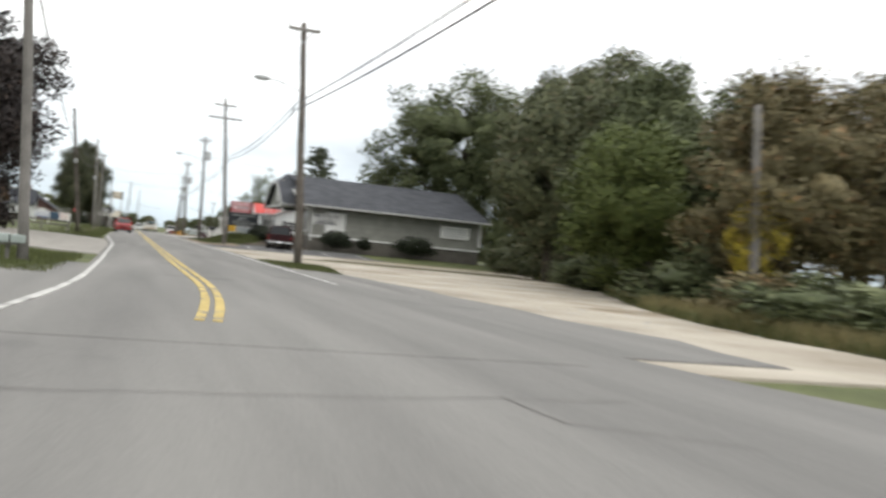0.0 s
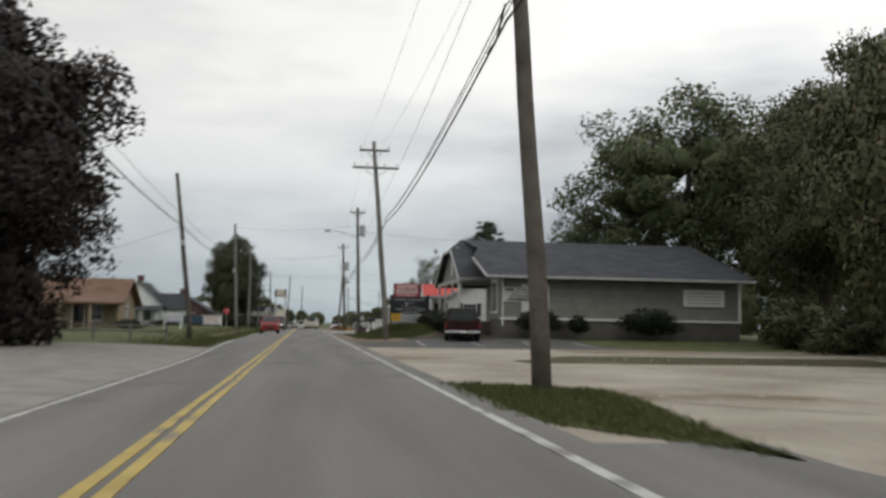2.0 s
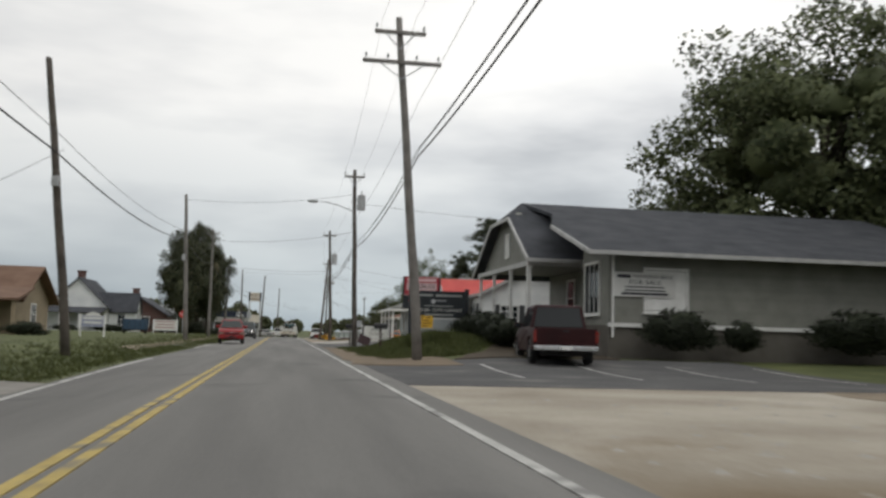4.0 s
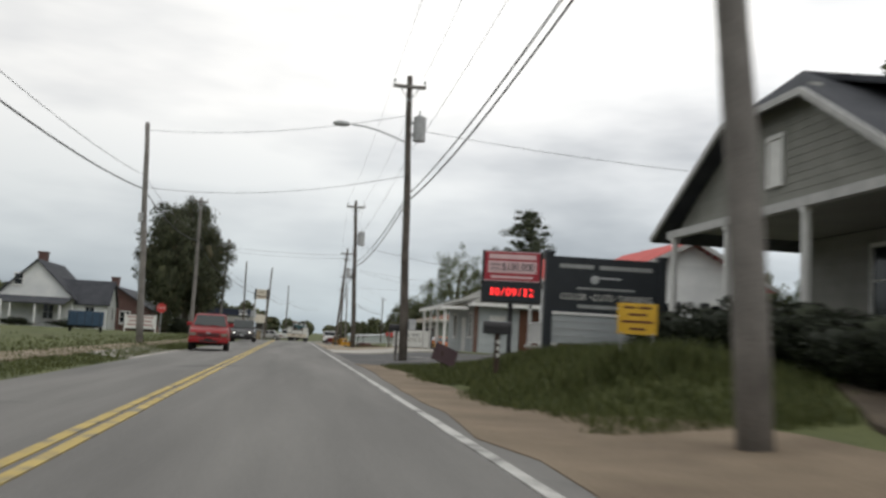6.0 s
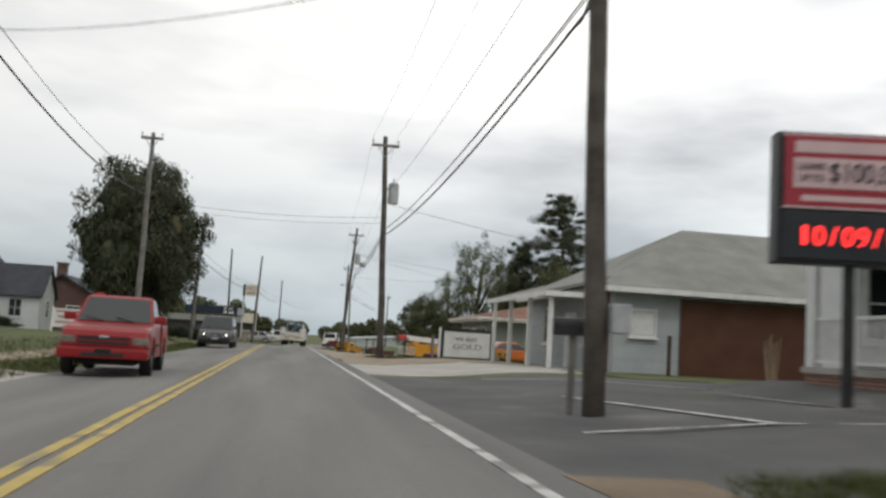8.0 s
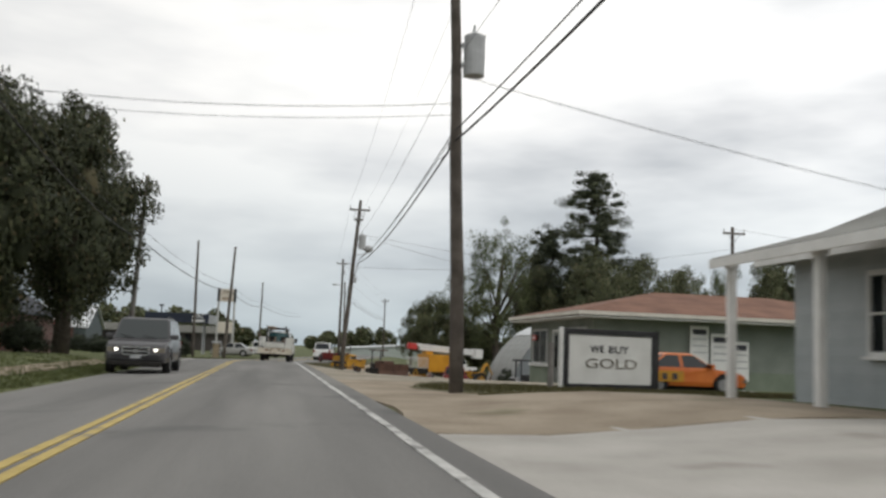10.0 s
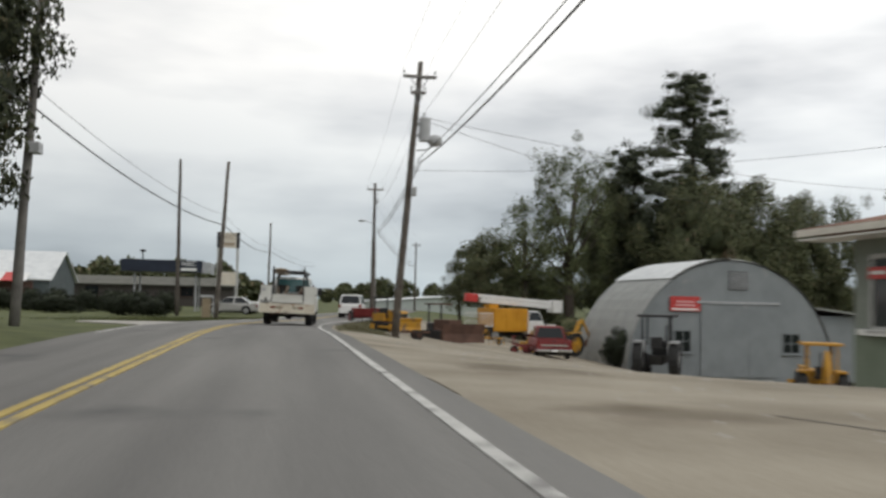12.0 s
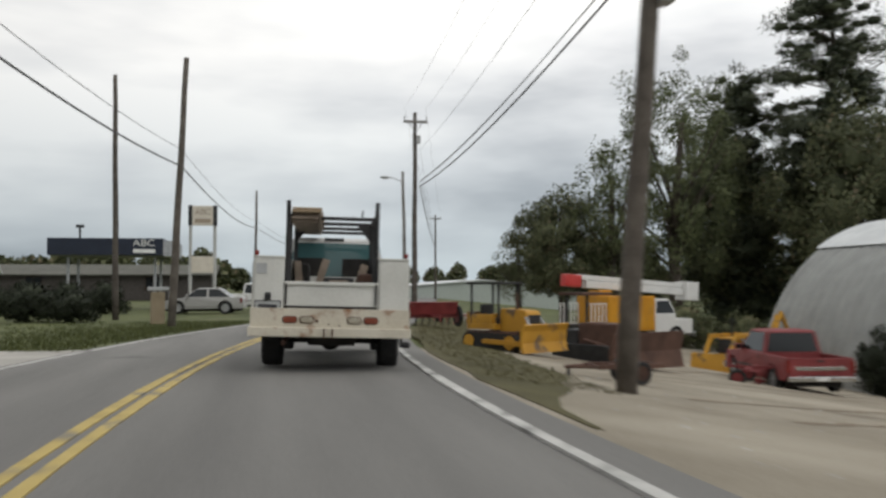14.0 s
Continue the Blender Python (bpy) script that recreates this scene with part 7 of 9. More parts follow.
for s in (-1, 1):
    a, b = (IN, HALF - 0.02) if s > 0 else (-HALF + 0.02, -IN)
    cab = part("tool_cabinet", B((a, b, 0.02, 2.55, 0.56, TOP), bevel=0.022), M_BODYWHITE, truck, "white steel side cabinet")
    xo = s * (HALF - 0.02)
    for k in range(3):
        y0_, y1_ = 0.1 + 0.81 * k, 0.86 + 0.81 * k
        dr = part("cabinet_door", B((min(xo, xo + s * 0.02), max(xo, xo + s * 0.02), y0_, y1_, 0.66 if k != 1 else 1.02, TOP - 0.07), bevel=0.008), M_BODYWHITE, cab)
        part("latch", B((min(xo + s * 0.02, xo + s * 0.04), max(xo + s * 0.02, xo + s * 0.04), (y0_ + y1_) / 2 - 0.06, (y0_ + y1_) / 2 + 0.06, 1.2, 1.28)), M_CHROME, dr)
    part("rear_panel", B((a + 0.025, b - 0.025, 0.002, 0.022, 0.66, TOP - 0.03), bevel=0.008), M_BODYWHITE, cab)
    part("cap_flange", B((a - 0.01, b + 0.01, 0.0, 2.56, TOP - 0.012, TOP + 0.01), bevel=0.004), M_BODYWHITE, cab)
    bm = bmesh.new()
    rod(bm, (s * 1.0, 0.05, TOP), (s * 1.0, 0.05, TOP + 0.03), 0.02, seg=8)
    bmesh.ops.create_uvsphere(bm, u_segments=10, v_segments=7, radius=0.034, matrix=pose(s * 1.0, 0.05, TOP + 0.05))
    part("corner_lamp", bm, M_LAMPRED, cab, "small red marker lamp", smooth=True)
part("bed_floor", B((-IN, IN, 0.05, 2.55, 0.78, 0.86)), M_UNDER, truck)
part("bed_front", B((-IN, IN, 2.50, 2.55, 0.86, 1.32)), M_BODYWHITE, truck)
tg = part("tailgate", B((-IN + 0.005, IN - 0.005, 0.03, 0.07, 0.88, 1.19), bevel=0.008), M_BODYWHITE, truck, "white steel tailgate")
part("top_rail", B((-IN + 0.005, IN - 0.005, 0.005, 0.10, 1.175, 1.225), bevel=0.016), M_BODYWHITE, tg)
# solid dark strip stands in for the shade in the gap below the tailgate
part("gap_shade_strip", B((-IN + 0.005, IN - 0.005, 0.012, 0.08, 0.865, 0.90), bevel=0.01), M_UNDER, tg, "dark strip standing in for the shaded gap under the tailgate")
for s in (-1, 1):
    part("tailgate_chain", B((s * (IN - 0.03) - 0.012, s * (IN - 0.03) + 0.012, 0.0, 0.03, 0.92, 1.20)), M_UNDER, tg)
bp = part("bumper", B((-HALF, HALF, -0.04, 0.14, 0.60, 0.865), bevel=0.012), M_BUMPER, truck, "rust-streaked white rear apron")
part("step", B((-HALF - 0.02, HALF + 0.02, -0.13, 0.16, 0.49, 0.612), bevel=0.014), M_BUMPER, bp, "rust-streaked white step bumper")
for x in (-0.425, 0.43):
    s = 1 if x > 0 else -1
    for k, (d, mt) in enumerate(((0.112, M_LAMPAMBER), (-0.112, M_LAMPCLEAR))):
        bm = bmesh.new()
        ring = [(0.052 * math.cos(q) + (0.05 if math.cos(q) > 0 else -0.05), 0.05 * math.sin(q)) for q in [2 * math.pi * j / 20 + 0.1 for j in range(20)]]
        prism(bm, [(x + s * d + u, 0.715 + v) for u, v in ring], -0.052, -0.035, "y")
        part("light_bezel", bm, M_RUSTY, bp)
        bm = bmesh.new()
        prism(bm, [(x + s * d + u * 0.84, 0.715 + v * 0.76) for u, v in ring], -0.064, -0.05, "y")
        bmesh.ops.bevel(bm, geom=[e for e in bm.edges if abs(e.verts[0].co.y - e.verts[1].co.y) < 1e-6 and e.verts[0].co.y < -0.06], offset=0.006, segments=1, affect="EDGES")
        part("tail_light" if k == 0 else "reversing_light", bm, mt, bp, "oval red lens" if k == 0 else "oval clear lens")
for x, z, q in ((-0.18, 0.70, 0.022), (-0.02, 0.66, 0.012), (0.12, 0.64, 0.012)):
    bm = bmesh.new()
    rod(bm, (x, -0.046, z), (x, -0.038, z), q, seg=8)
    part("rust_plug", bm, M_RUSTY, bp, "rusted bolt hole")
for x in (-0.09, 0.02):
    part("hitch_bracket", B((x, x + 0.02, -0.16, -0.12, 0.47, 0.60)), M_RUSTY, bp)
pf = part("plate_frame", B((-1.01, -0.66, -0.02, 0.004, 0.80, 0.965), bevel=0.006), M_INK, truck, "dark plate frame")
part("number_plate", B((-0.995, -0.675, -0.028, -0.02, 0.815, 0.95)), surf("pale_plate", (0.34, 0.35, 0.34), (0.46, 0.47, 0.46), scale=6, rough=0.4, bump=0), pf, "pale plate with a plain dark bar")
part("plate_bar", B((-0.96, -0.71, -0.032, -0.028, 0.85, 0.91)), M_INK, pf)
part("plate_lamp", B((-0.875, -0.795, -0.05, 0.01, 0.975, 1.07), bevel=0.02), M_BLACK, truck)
part("decal", B((-1.0, -0.86, -0.004, 0.002, 1.32, 1.46)), M_GREYBOX, truck, "grey worn decal")
# rack
def tube(name, pts, r=0.03, mat=None, label=""):
    bm = bmesh.new()
    for p, q in zip(pts, pts[1:]):
        rod(bm, p, q, r, seg=8)
    return part(name, bm, mat or M_BLACK, truck, label)
for s in (-1, 1):
    tube("rack_post", [(s * 0.60, 0.12, 0.9), (s * 0.60, 0.12, 2.32)], 0.03)
    tube("rack_post", [(s * 0.585, 0.50, 0.9), (s * 0.585, 0.50, 2.14)], 0.026)
    tube("rack_post", [(s * 0.60, 2.44, 0.9), (s * 0.60, 2.44, 2.16)], 0.035)
    tube("rack_rail", [(s * 0.60, 0.12, 2.16), (s * 0.60, 2.44, 2.16), (s * 0.60, 4.45, 2.14)], 0.03)
    tube("rack_brace", [(s * 0.60, 0.12, 1.98), (s * 0.60, 1.25, 2.14)], 0.022)
    bm = bmesh.new()
    prism(bm, [(s * 0.60, 1.86), (s * 0.60, 2.16), (s * 0.36, 2.16)], 2.42, 2.46, "y")
    part("rack_gusset", bm, M_BLACK, truck)
    tube("rack_hook", [(s * 0.42, 1.25, 2.17), (s * 0.42, 1.25, 2.30)], 0.012)
for y, z in ((1.25, 2.17), (2.44, 2.17), (3.45, 2.155), (4.42, 2.14)):
    tube("rack_bar", [(-0.60, y, z), (0.60, y, z)], 0.028)
# load
for k, (a, b, c, d, e, f) in enumerate(((-0.57, -0.22, 0.30, 3.3, 2.195, 2.235), (-0.57, -0.20, 0.26, 3.2, 2.245, 2.28), (-0.56, -0.19, 0.32, 3.4, 2.29, 2.325), (-0.57, -0.17, 0.24, 3.3, 2.335, 2.365), (-0.56, -0.16, 0.28, 3.3, 2.375, 2.405))):
    dz_ = -0.16
    part("rack_board", B((a, b, c, d, e + dz_, f + dz_), bevel=0.006), M_REEL if k > 2 else M_PLANK, truck, "pale board tied on the rack" if k > 2 else "weathered board tied on the rack")
for k, (x0_, y_, lean, long) in enumerate(((-0.30, 1.3, 17, 0.72), (-0.46, 1.55, -6, 0.66), (0.27, 1.2, 22, 0.66), (-0.52, 1.8, 4, 0.62))):
    pl = part("plank", B((-0.055, 0.055, -0.02, 0.02, 0, long), bevel=0.006), M_PLANK, truck, "weathered plank in the bed")
    pl.matrix_basis = pose(x0_, y_, 0.90, -14, lean, 5 * k)
part("tool_chest", B((-0.22, 0.32, 1.5, 2.2, 0.86, 1.30), bevel=0.03), M_BLACK, truck)
part("cable_coil", B((-0.60, -0.36, 1.9, 2.4, 0.86, 1.52), bevel=0.10), M_UNDER, truck, "dark heaped hose and cable")
part("tarpaulin", B((0.36, 0.60, 0.7, 2.2, 0.86, 1.36), bevel=0.10), M_RUSTY, truck, "brown heaped tarpaulin")
part("bed_box", B((-0.05, 0.24, 0.9, 1.4, 0.86, 1.26), bevel=0.03), M_PLANK, truck)
# cab
P_CAB = paint("cab_white", (0.62, 0.62, 0.60), 0.35)
bm = bmesh.new()
loft(bm, [body_ring(2.66, 0.48, 1.22, 0.95), body_ring(4.3, 0.48, 1.22, 0.97), body_ring(5.5, 0.48, 1.18, 0.97), body_ring(5.75, 0.55, 1.05, 0.93)])
part("cab_body", bm, P_CAB, truck)
greenhouse(truck, 4.6, 4.05, 2.95, 2.70, 1.2, 1.92, 0.88, 0.72, P_CAB, M_TEAL, ())
# dark panels cover the lower sides of the cab's rear glass
for s in (-1, 1):
    part("dark_panel", B((s * 0.38 - 0.24, s * 0.38 + 0.24, 2.60, 2.64, 1.22, 1.62), bevel=0.015), M_UNDER, truck, "dark panel over one side of the cab rear window")
part("roof_lamp", B((-0.16, 0.16, 2.92, 2.99, 1.925, 1.965), bevel=0.012), M_BLACK, truck)
for s in (-1, 1):
    part("mirror", B((min(s * 0.98, s * 1.16), max(s * 0.98, s * 1.16), 4.3, 4.38, 1.25, 1.58), bevel=0.03), M_BLACK, truck)
part("front_bumper", B((-0.97, 0.97, 5.72, 5.88, 0.46, 0.70), bevel=0.03), M_CHROME, truck)
lamps(truck, 0.74, 5.72, 0.90, M_HEADLAMP, "headlight")
part("frame_rail", B((-0.45, -0.35, -0.05, 5.5, 0.46, 0.60), (0.35, 0.45, -0.05, 5.5, 0.46, 0.60)), M_UNDER, truck)
bm = bmesh.new()
rod(bm, (-0.75, 1.25, 0.40), (0.75, 1.25, 0.40), 0.065)
bmesh.ops.create_uvsphere(bm, u_segments=12, v_segments=8, radius=0.17, matrix=pose(0, 1.25, 0.40))
part("rear_axle", bm, M_UNDER, truck)
part("spare_tray", B((-0.3, 0.34, 0.2, 0.9, 0.36, 0.49), bevel=0.03), M_UNDER, truck)
bm = bmesh.new()
rod(bm, (-0.62, 0.0, 0.40), (-0.62, 2.0, 0.42), 0.035)
part("exhaust_pipe", bm, M_RUSTY, truck)
bm = bmesh.new()
rod(bm, (0.93, -0.02, 0.40), (1.07, -0.02, 0.40), 0.04)
rod(bm, (0.95, -0.02, 0.40), (0.95, -0.02, 0.5), 0.02)
part("tow_hook", bm, M_BLACK, truck)
for x in (-0.83, 0.83):
    wheel(truck, x, 1.25, 0.40, 0.29)
    wheel(truck, x, 4.75, 0.40, 0.26)

# ---- machines in the yard ----
def tractor(at, turn, mat, label, loader=False, canopy=False, k=1.0, rim=None, fender=None):
    ob = thing("tractor", at, turn, label, "tractor")
    part("hood", B((-0.33, 0.33, 0.2, 1.75, 0.85, 1.45), bevel=0.06), mat, ob)
    part("grille", B((-0.29, 0.29, 1.75, 1.80, 0.9, 1.4)), M_BLACK, ob)
    part("chassis", B((-0.25, 0.25, -0.9, 1.7, 0.5, 0.86)), M_UNDER, ob)
    part("seat", B((-0.25, 0.25, -0.75, -0.35, 1.15, 1.25), (-0.25, 0.25, -0.80, -0.70, 1.2, 1.65), bevel=0.03), M_BLACK, ob)
    for s in (-1, 1):
        part("fender", B((s * 0.72 - 0.2, s * 0.72 + 0.2, -1.15, -0.1, 1.42, 1.5), bevel=0.03), fender or mat, ob)
        part("fender_side", B((s * 0.53 - 0.02, s * 0.53 + 0.02, -1.1, -0.15, 1.02, 1.43), bevel=0.015), fender or mat, ob)
        wheel(ob, s * 0.75, -0.6, 0.75, 0.42, rim or M_RIM)
        wheel(ob, s * 0.62, 1.35, 0.42, 0.24, rim or M_RIM)
    bm = bmesh.new()
    rod(bm, (0.2, 1.0, 1.45), (0.2, 1.0, 2.15), 0.035)
    part("exhaust", bm, M_BLACK, ob)
    bm = bmesh.new()
    rod(bm, (0, 0.05, 1.2), (0, -0.18, 1.55), 0.02)
    bmesh.ops.create_cone(bm, cap_ends=True, segments=16, radius1=0.2, radius2=0.2, depth=0.03, matrix=pose(0, -0.2, 1.56, 25))
    part("steering_wheel", bm, M_BLACK, ob)
    if canopy:
        for x, y in ((-0.55, -1.0), (0.55, -1.0), (-0.5, 0.1), (0.5, 0.1)):
            part("canopy_post", B((x - 0.035, x + 0.035, y - 0.035, y + 0.035, 1.3, 2.5)), mat, ob)
        part("canopy", B((-0.75, 0.75, -1.2, 0.35, 2.5, 2.6), bevel=0.02), mat, ob)
    if loader:
        for s in (-1, 1):
            bm = bmesh.new()
            prism(bm, [(0.1, 1.43), (1.87, 1.43), (2.43, 0.47), (2.56, 0.53), (1.95, 1.57), (0.1, 1.57)], s * 0.5 - 0.06, s * 0.5 + 0.06, "x")
            part("loader_arm", bm, mat, ob)
            bm = bmesh.new()
            rod(bm, (s * 0.5, 0.3, 0.8), (s * 0.5, 1.5, 1.4), 0.045)
            part("lift_cylinder", bm, M_STEEL, ob)
        bm = bmesh.new()
        prism(bm, [(2.45, 0.2), (3.2, 0.15), (2.6, 0.3), (2.5, 0.9), (2.4, 0.9)], -0.95, 0.95, "x")
        part("bucket", bm, mat, ob)
        bm = bmesh.new()
        rod(bm, (0, -1.1, 0.8), (0, -2.1, 2.3), 0.11, 0.09)
        rod(bm, (0, -2.1, 2.3), (0, -2.9, 1.1), 0.09, 0.07)
        rod(bm, (0.08, -1.3, 1.3), (0.08, -1.9, 2.2), 0.05)
        part("backhoe_arm", bm, mat, ob)
        bm = bmesh.new()
        prism(bm, [(-2.9, 1.15), (-3.2, 0.75), (-3.0, 0.45), (-2.6, 0.6)], -0.3, 0.3, "x")
        part("dipper_bucket", bm, M_RUSTY, ob)
    ob.scale = (k, k, k)
    return ob


# pale fender enamel stands in for highlights on their inner sides
tractor((20.5, 182.2, land(20.5, 182.2)), -30, M_BLACK, "dark farm tractor with its rear wheels towards the yard", canopy=True, k=1.26, fender=M_GREYBOX)
bush(20.0, 186.4, 2.7, 2.2, 2.7, M_HEDGE, "dark green bush against the arched hut")
tractor((20.2, 166.5, land(20, 166)), -24, P_YELLOW, "muddy yellow backhoe loader parked beside the shop", loader=True, canopy=True, k=0.92, rim=M_RUSTY)
# compact yellow dozer with a thin dark canopy
yd = thing("bulldozer", (5.95, 183.4, land(5.95, 183.4)), -146, "small muddy yellow bulldozer with a dark canopy in the yard", "bulldozer")
bm = bmesh.new()
prism(bm, [(0.35, 0.62), (1.55, 0.62), (1.55, 1.25), (1.45, 1.36), (0.35, 1.42)], -0.36, 0.36, "x")
bmesh.ops.bevel(bm, geom=bm.edges[:], offset=0.03, segments=2, affect="EDGES", clamp_overlap=True)
part("engine_hood", bm, P_YELLOW, yd)
part("grille", B((-0.30, 0.30, 1.55, 1.58, 0.68, 1.22)), M_BLACK, yd)
part("belly", B((-0.40, 0.40, -0.8, 1.5, 0.35, 0.64), bevel=0.03), M_UNDER, yd)
part("seat_deck", B((-0.62, 0.62, -0.85, 0.35, 0.72, 0.92), (-0.62, -0.42, -0.75, 0.2, 0.92, 1.22), (0.42, 0.62, -0.75, 0.2, 0.92, 1.22), bevel=0.03), P_YELLOW, yd)
part("seat", B((-0.27, 0.27, -0.55, -0.05, 0.92, 1.08), (-0.27, 0.27, -0.68, -0.55, 0.95, 1.55), bevel=0.04), M_BLACK, yd)
part("fuel_tank", B((-0.5, 0.5, -1.1, -0.85, 0.7, 1.3), bevel=0.05), P_YELLOW, yd)
for x, y in ((-0.55, -0.8), (0.55, -0.8), (-0.5, 0.4), (0.5, 0.4)):
    part("canopy_post", B((x - 0.03, x + 0.03, y - 0.03, y + 0.03, 0.9, 2.22)), M_BLACK, yd)
part("canopy", B((-0.65, 0.65, -0.95, 0.55, 2.22, 2.29), bevel=0.015), M_BLACK, yd)
bm = bmesh.new()
rod(bm, (0.18, 0.95, 1.38), (0.18, 0.95, 1.95), 0.04)
part("exhaust", bm, M_RUSTY, yd)
for lever in (-0.12, 0.0, 0.12):
    bm = bmesh.new()
    rod(bm, (lever, 0.28, 0.92), (lever * 1.2, 0.14, 1.42), 0.014)
    part("control_lever", bm, M_BLACK, yd)
for sd_ in (-1, 1):
    bm = bmesh.new()
    prism(bm, [(-1.0, 0.18), (-0.82, 0.0), (1.25, 0.0), (1.45, 0.2), (1.45, 0.42), (1.25, 0.60), (-0.8, 0.66), (-1.0, 0.48)], sd_ * 0.62 - 0.17, sd_ * 0.62 + 0.17, "x")
    tr_ = part("track", bm, M_RUBBER, yd)
    for k in range(9):
        part("track_shoe", B((sd_ * 0.62 - 0.19, sd_ * 0.62 + 0.19, -0.78 + 0.25 * k, -0.72 + 0.25 * k, 0.58, 0.68)), M_RUSTY, tr_)
    for yy in (-0.7, 1.15):
        bm = bmesh.new()
        rod(bm, (sd_ * 0.80, yy, 0.32), (sd_ * 0.83, yy, 0.32), 0.23, seg=16)
        part("sprocket", bm, P_YELLOW, tr_)
    bm = bmesh.new()
    prism(bm, [(0.0, 0.28), (1.9, 0.22), (1.9, 0.38), (0.0, 0.42)], sd_ * 0.86 - 0.05, sd_ * 0.86 + 0.05, "x")
    part("push_arm", bm, P_YELLOW, yd)
    bm = bmesh.new()
    rod(bm, (sd_ * 0.34, 1.5, 1.15), (sd_ * 0.5, 1.92, 0.55), 0.045)
    part("lift_cylinder", bm, M_STEEL, yd)
bm = bmesh.new()
prism(bm, [(1.95, 0.05), (2.08, 0.03), (2.0, 0.35), (2.04, 0.72), (2.14, 0.92), (2.06, 0.95), (1.93, 0.74), (1.89, 0.35)], -1.15, 1.15, "x")
part("blade", bm, P_YELLOW, yd, "worn yellow curved blade")
yd.scale = (0.78, 0.78, 0.8)
# low trailer frame on a jack stand beside the pole
tf = thing("trailer_frame", (6.1, 174.9, land(6.1, 174.9)), 96, "low rusty trailer frame propped on a jack stand", "trailer")
for x in (-0.42, 0.42):
    part("side_rail", B((x - 0.04, x + 0.04, -0.9, 0.9, 0.36, 0.46), bevel=0.008), M_RUSTY, tf)
for k in range(4):
    part("cross_bar", B((-0.42, 0.42, -0.85 + 0.55 * k, -0.79 + 0.55 * k, 0.38, 0.44)), M_RUSTY, tf)
bm = bmesh.new()
for x in (-0.42, 0.42):
    rod(bm, (x, 0.88, 0.41), (0, 1.6, 0.41), 0.035)
part("drawbar", bm, M_RUSTY, tf)
bm = bmesh.new()
for x in (-0.16, 0.16):
    rod(bm, (0, 1.5, 0.44), (x, 1.5, 0.0), 0.025)
part("jack_stand", bm, M_BLACK, tf)
for x in (-0.56, 0.56):
    wheel(tf, x, -0.2, 0.26, 0.16, M_RUSTY)
tf.scale = (0.72, 0.72, 0.8)
# red seed drill
dr = thing("seed_drill", (6.1, 195.6, land(6.1, 195.6)), 10, "faded red seed drill with a long hopper in the yard", "implement")
bm = bmesh.new()
prism(bm, [(-0.35, 0.95), (-0.2, 0.5), (0.2, 0.5), (0.35, 0.95)], -1.15, 1.15, "x")
part("hopper", bm, P_OLDRED, dr)
part("lid", B((-1.17, 1.17, -0.38, 0.38, 0.95, 1.0), bevel=0.015), P_OLDRED, dr)
part("axle_frame", B((-1.2, 1.2, -0.06, 0.06, 0.36, 0.5), (-0.06, 0.06, -1.4, 0.0, 0.4, 0.5), bevel=0.01), P_OLDRED, dr)
for k in range(8):
    bm = bmesh.new()
    rod(bm, (-1.0 + 0.285 * k, 0.1, 0.5), (-1.0 + 0.285 * k, 0.3, 0.03), 0.035, 0.02)
    part("seed_tube", bm, M_BLACK, dr)
for x in (-1.3, 1.3):
    wheel(dr, x, 0, 0.42, 0.14, P_OLDRED)
tractor((17.6, 191.0, land(17.6, 191)), 120, P_YELLOW, "yellow backhoe behind the parked pickup", loader=True, k=1.0, rim=P_YELLOW)

# bucket truck
bk = thing("bucket_truck", (17.2, 202.5, land(17, 202)), -70, "yellow and white bucket truck with its boom folded flat", "truck")
part("utility_body", B((-1.15, 1.15, -2.1, 0.9, 0.82, 2.5), bevel=0.05), P_BRIGHTYELLOW, bk)
part("tail_deck", B((-1.1, 1.1, -3.3, -2.1, 0.72, 1.15), bevel=0.03), M_UNDER, bk, "dark open tail deck")
for s in (-1, 1):
    for k in range(3):
        x0_ = s * 1.15
        part("locker_door", B((min(x0_, x0_ + s * 0.03), max(x0_, x0_ + s * 0.03), -2.02 + 0.97 * k, -1.12 + 0.97 * k, 0.95, 2.4), bevel=0.01), P_BRIGHTYELLOW, bk)
part("cab_body", B((-1.05, 1.05, 1.0, 2.4, 0.6, 1.6), (-1.0, 1.0, 2.4, 3.6, 0.6, 1.35), bevel=0.06), P_WHITE, bk)
greenhouse(bk, 2.45, 2.1, 1.2, 1.03, 1.58, 2.3, 1.0, 0.88, P_WHITE, M_GLASS, ())
part("grille", B((-0.6, 0.6, 3.6, 3.64, 0.75, 1.25)), M_BLACK, bk)
lamps(bk, 0.8, 3.6, 1.0, M_HEADLAMP, "headlight")
part("front_bumper", B((-1.05, 1.05, 3.6, 3.8, 0.45, 0.7), bevel=0.03), M_CHROME, bk)
part("turret", B((-0.4, 0.4, -2.0, -1.2, 2.5, 2.8), bevel=0.05), P_BRIGHTYELLOW, bk)
lower_arm = part("lower_boom", B((-0.17, 0.17, -2.6, 4.0, 2.75, 3.1), bevel=0.03), P_WHITE, bk, "long white folded boom")
knuckle = part("boom_knuckle", B((-0.22, 0.22, -3.9, -2.9, 2.74, 3.34), bevel=0.12), M_REDSIGN, bk, "red boom knuckle")
upper_arm = part("upper_boom", B((-0.12, 0.12, -3.2, 3.9, 3.12, 3.36), bevel=0.03), P_WHITE, bk)
work_bucket = part("bucket", B((-0.42, 0.42, 3.8, 4.65, 2.5, 3.45), bevel=0.05), P_WHITE, bk, "white fibreglass work bucket")
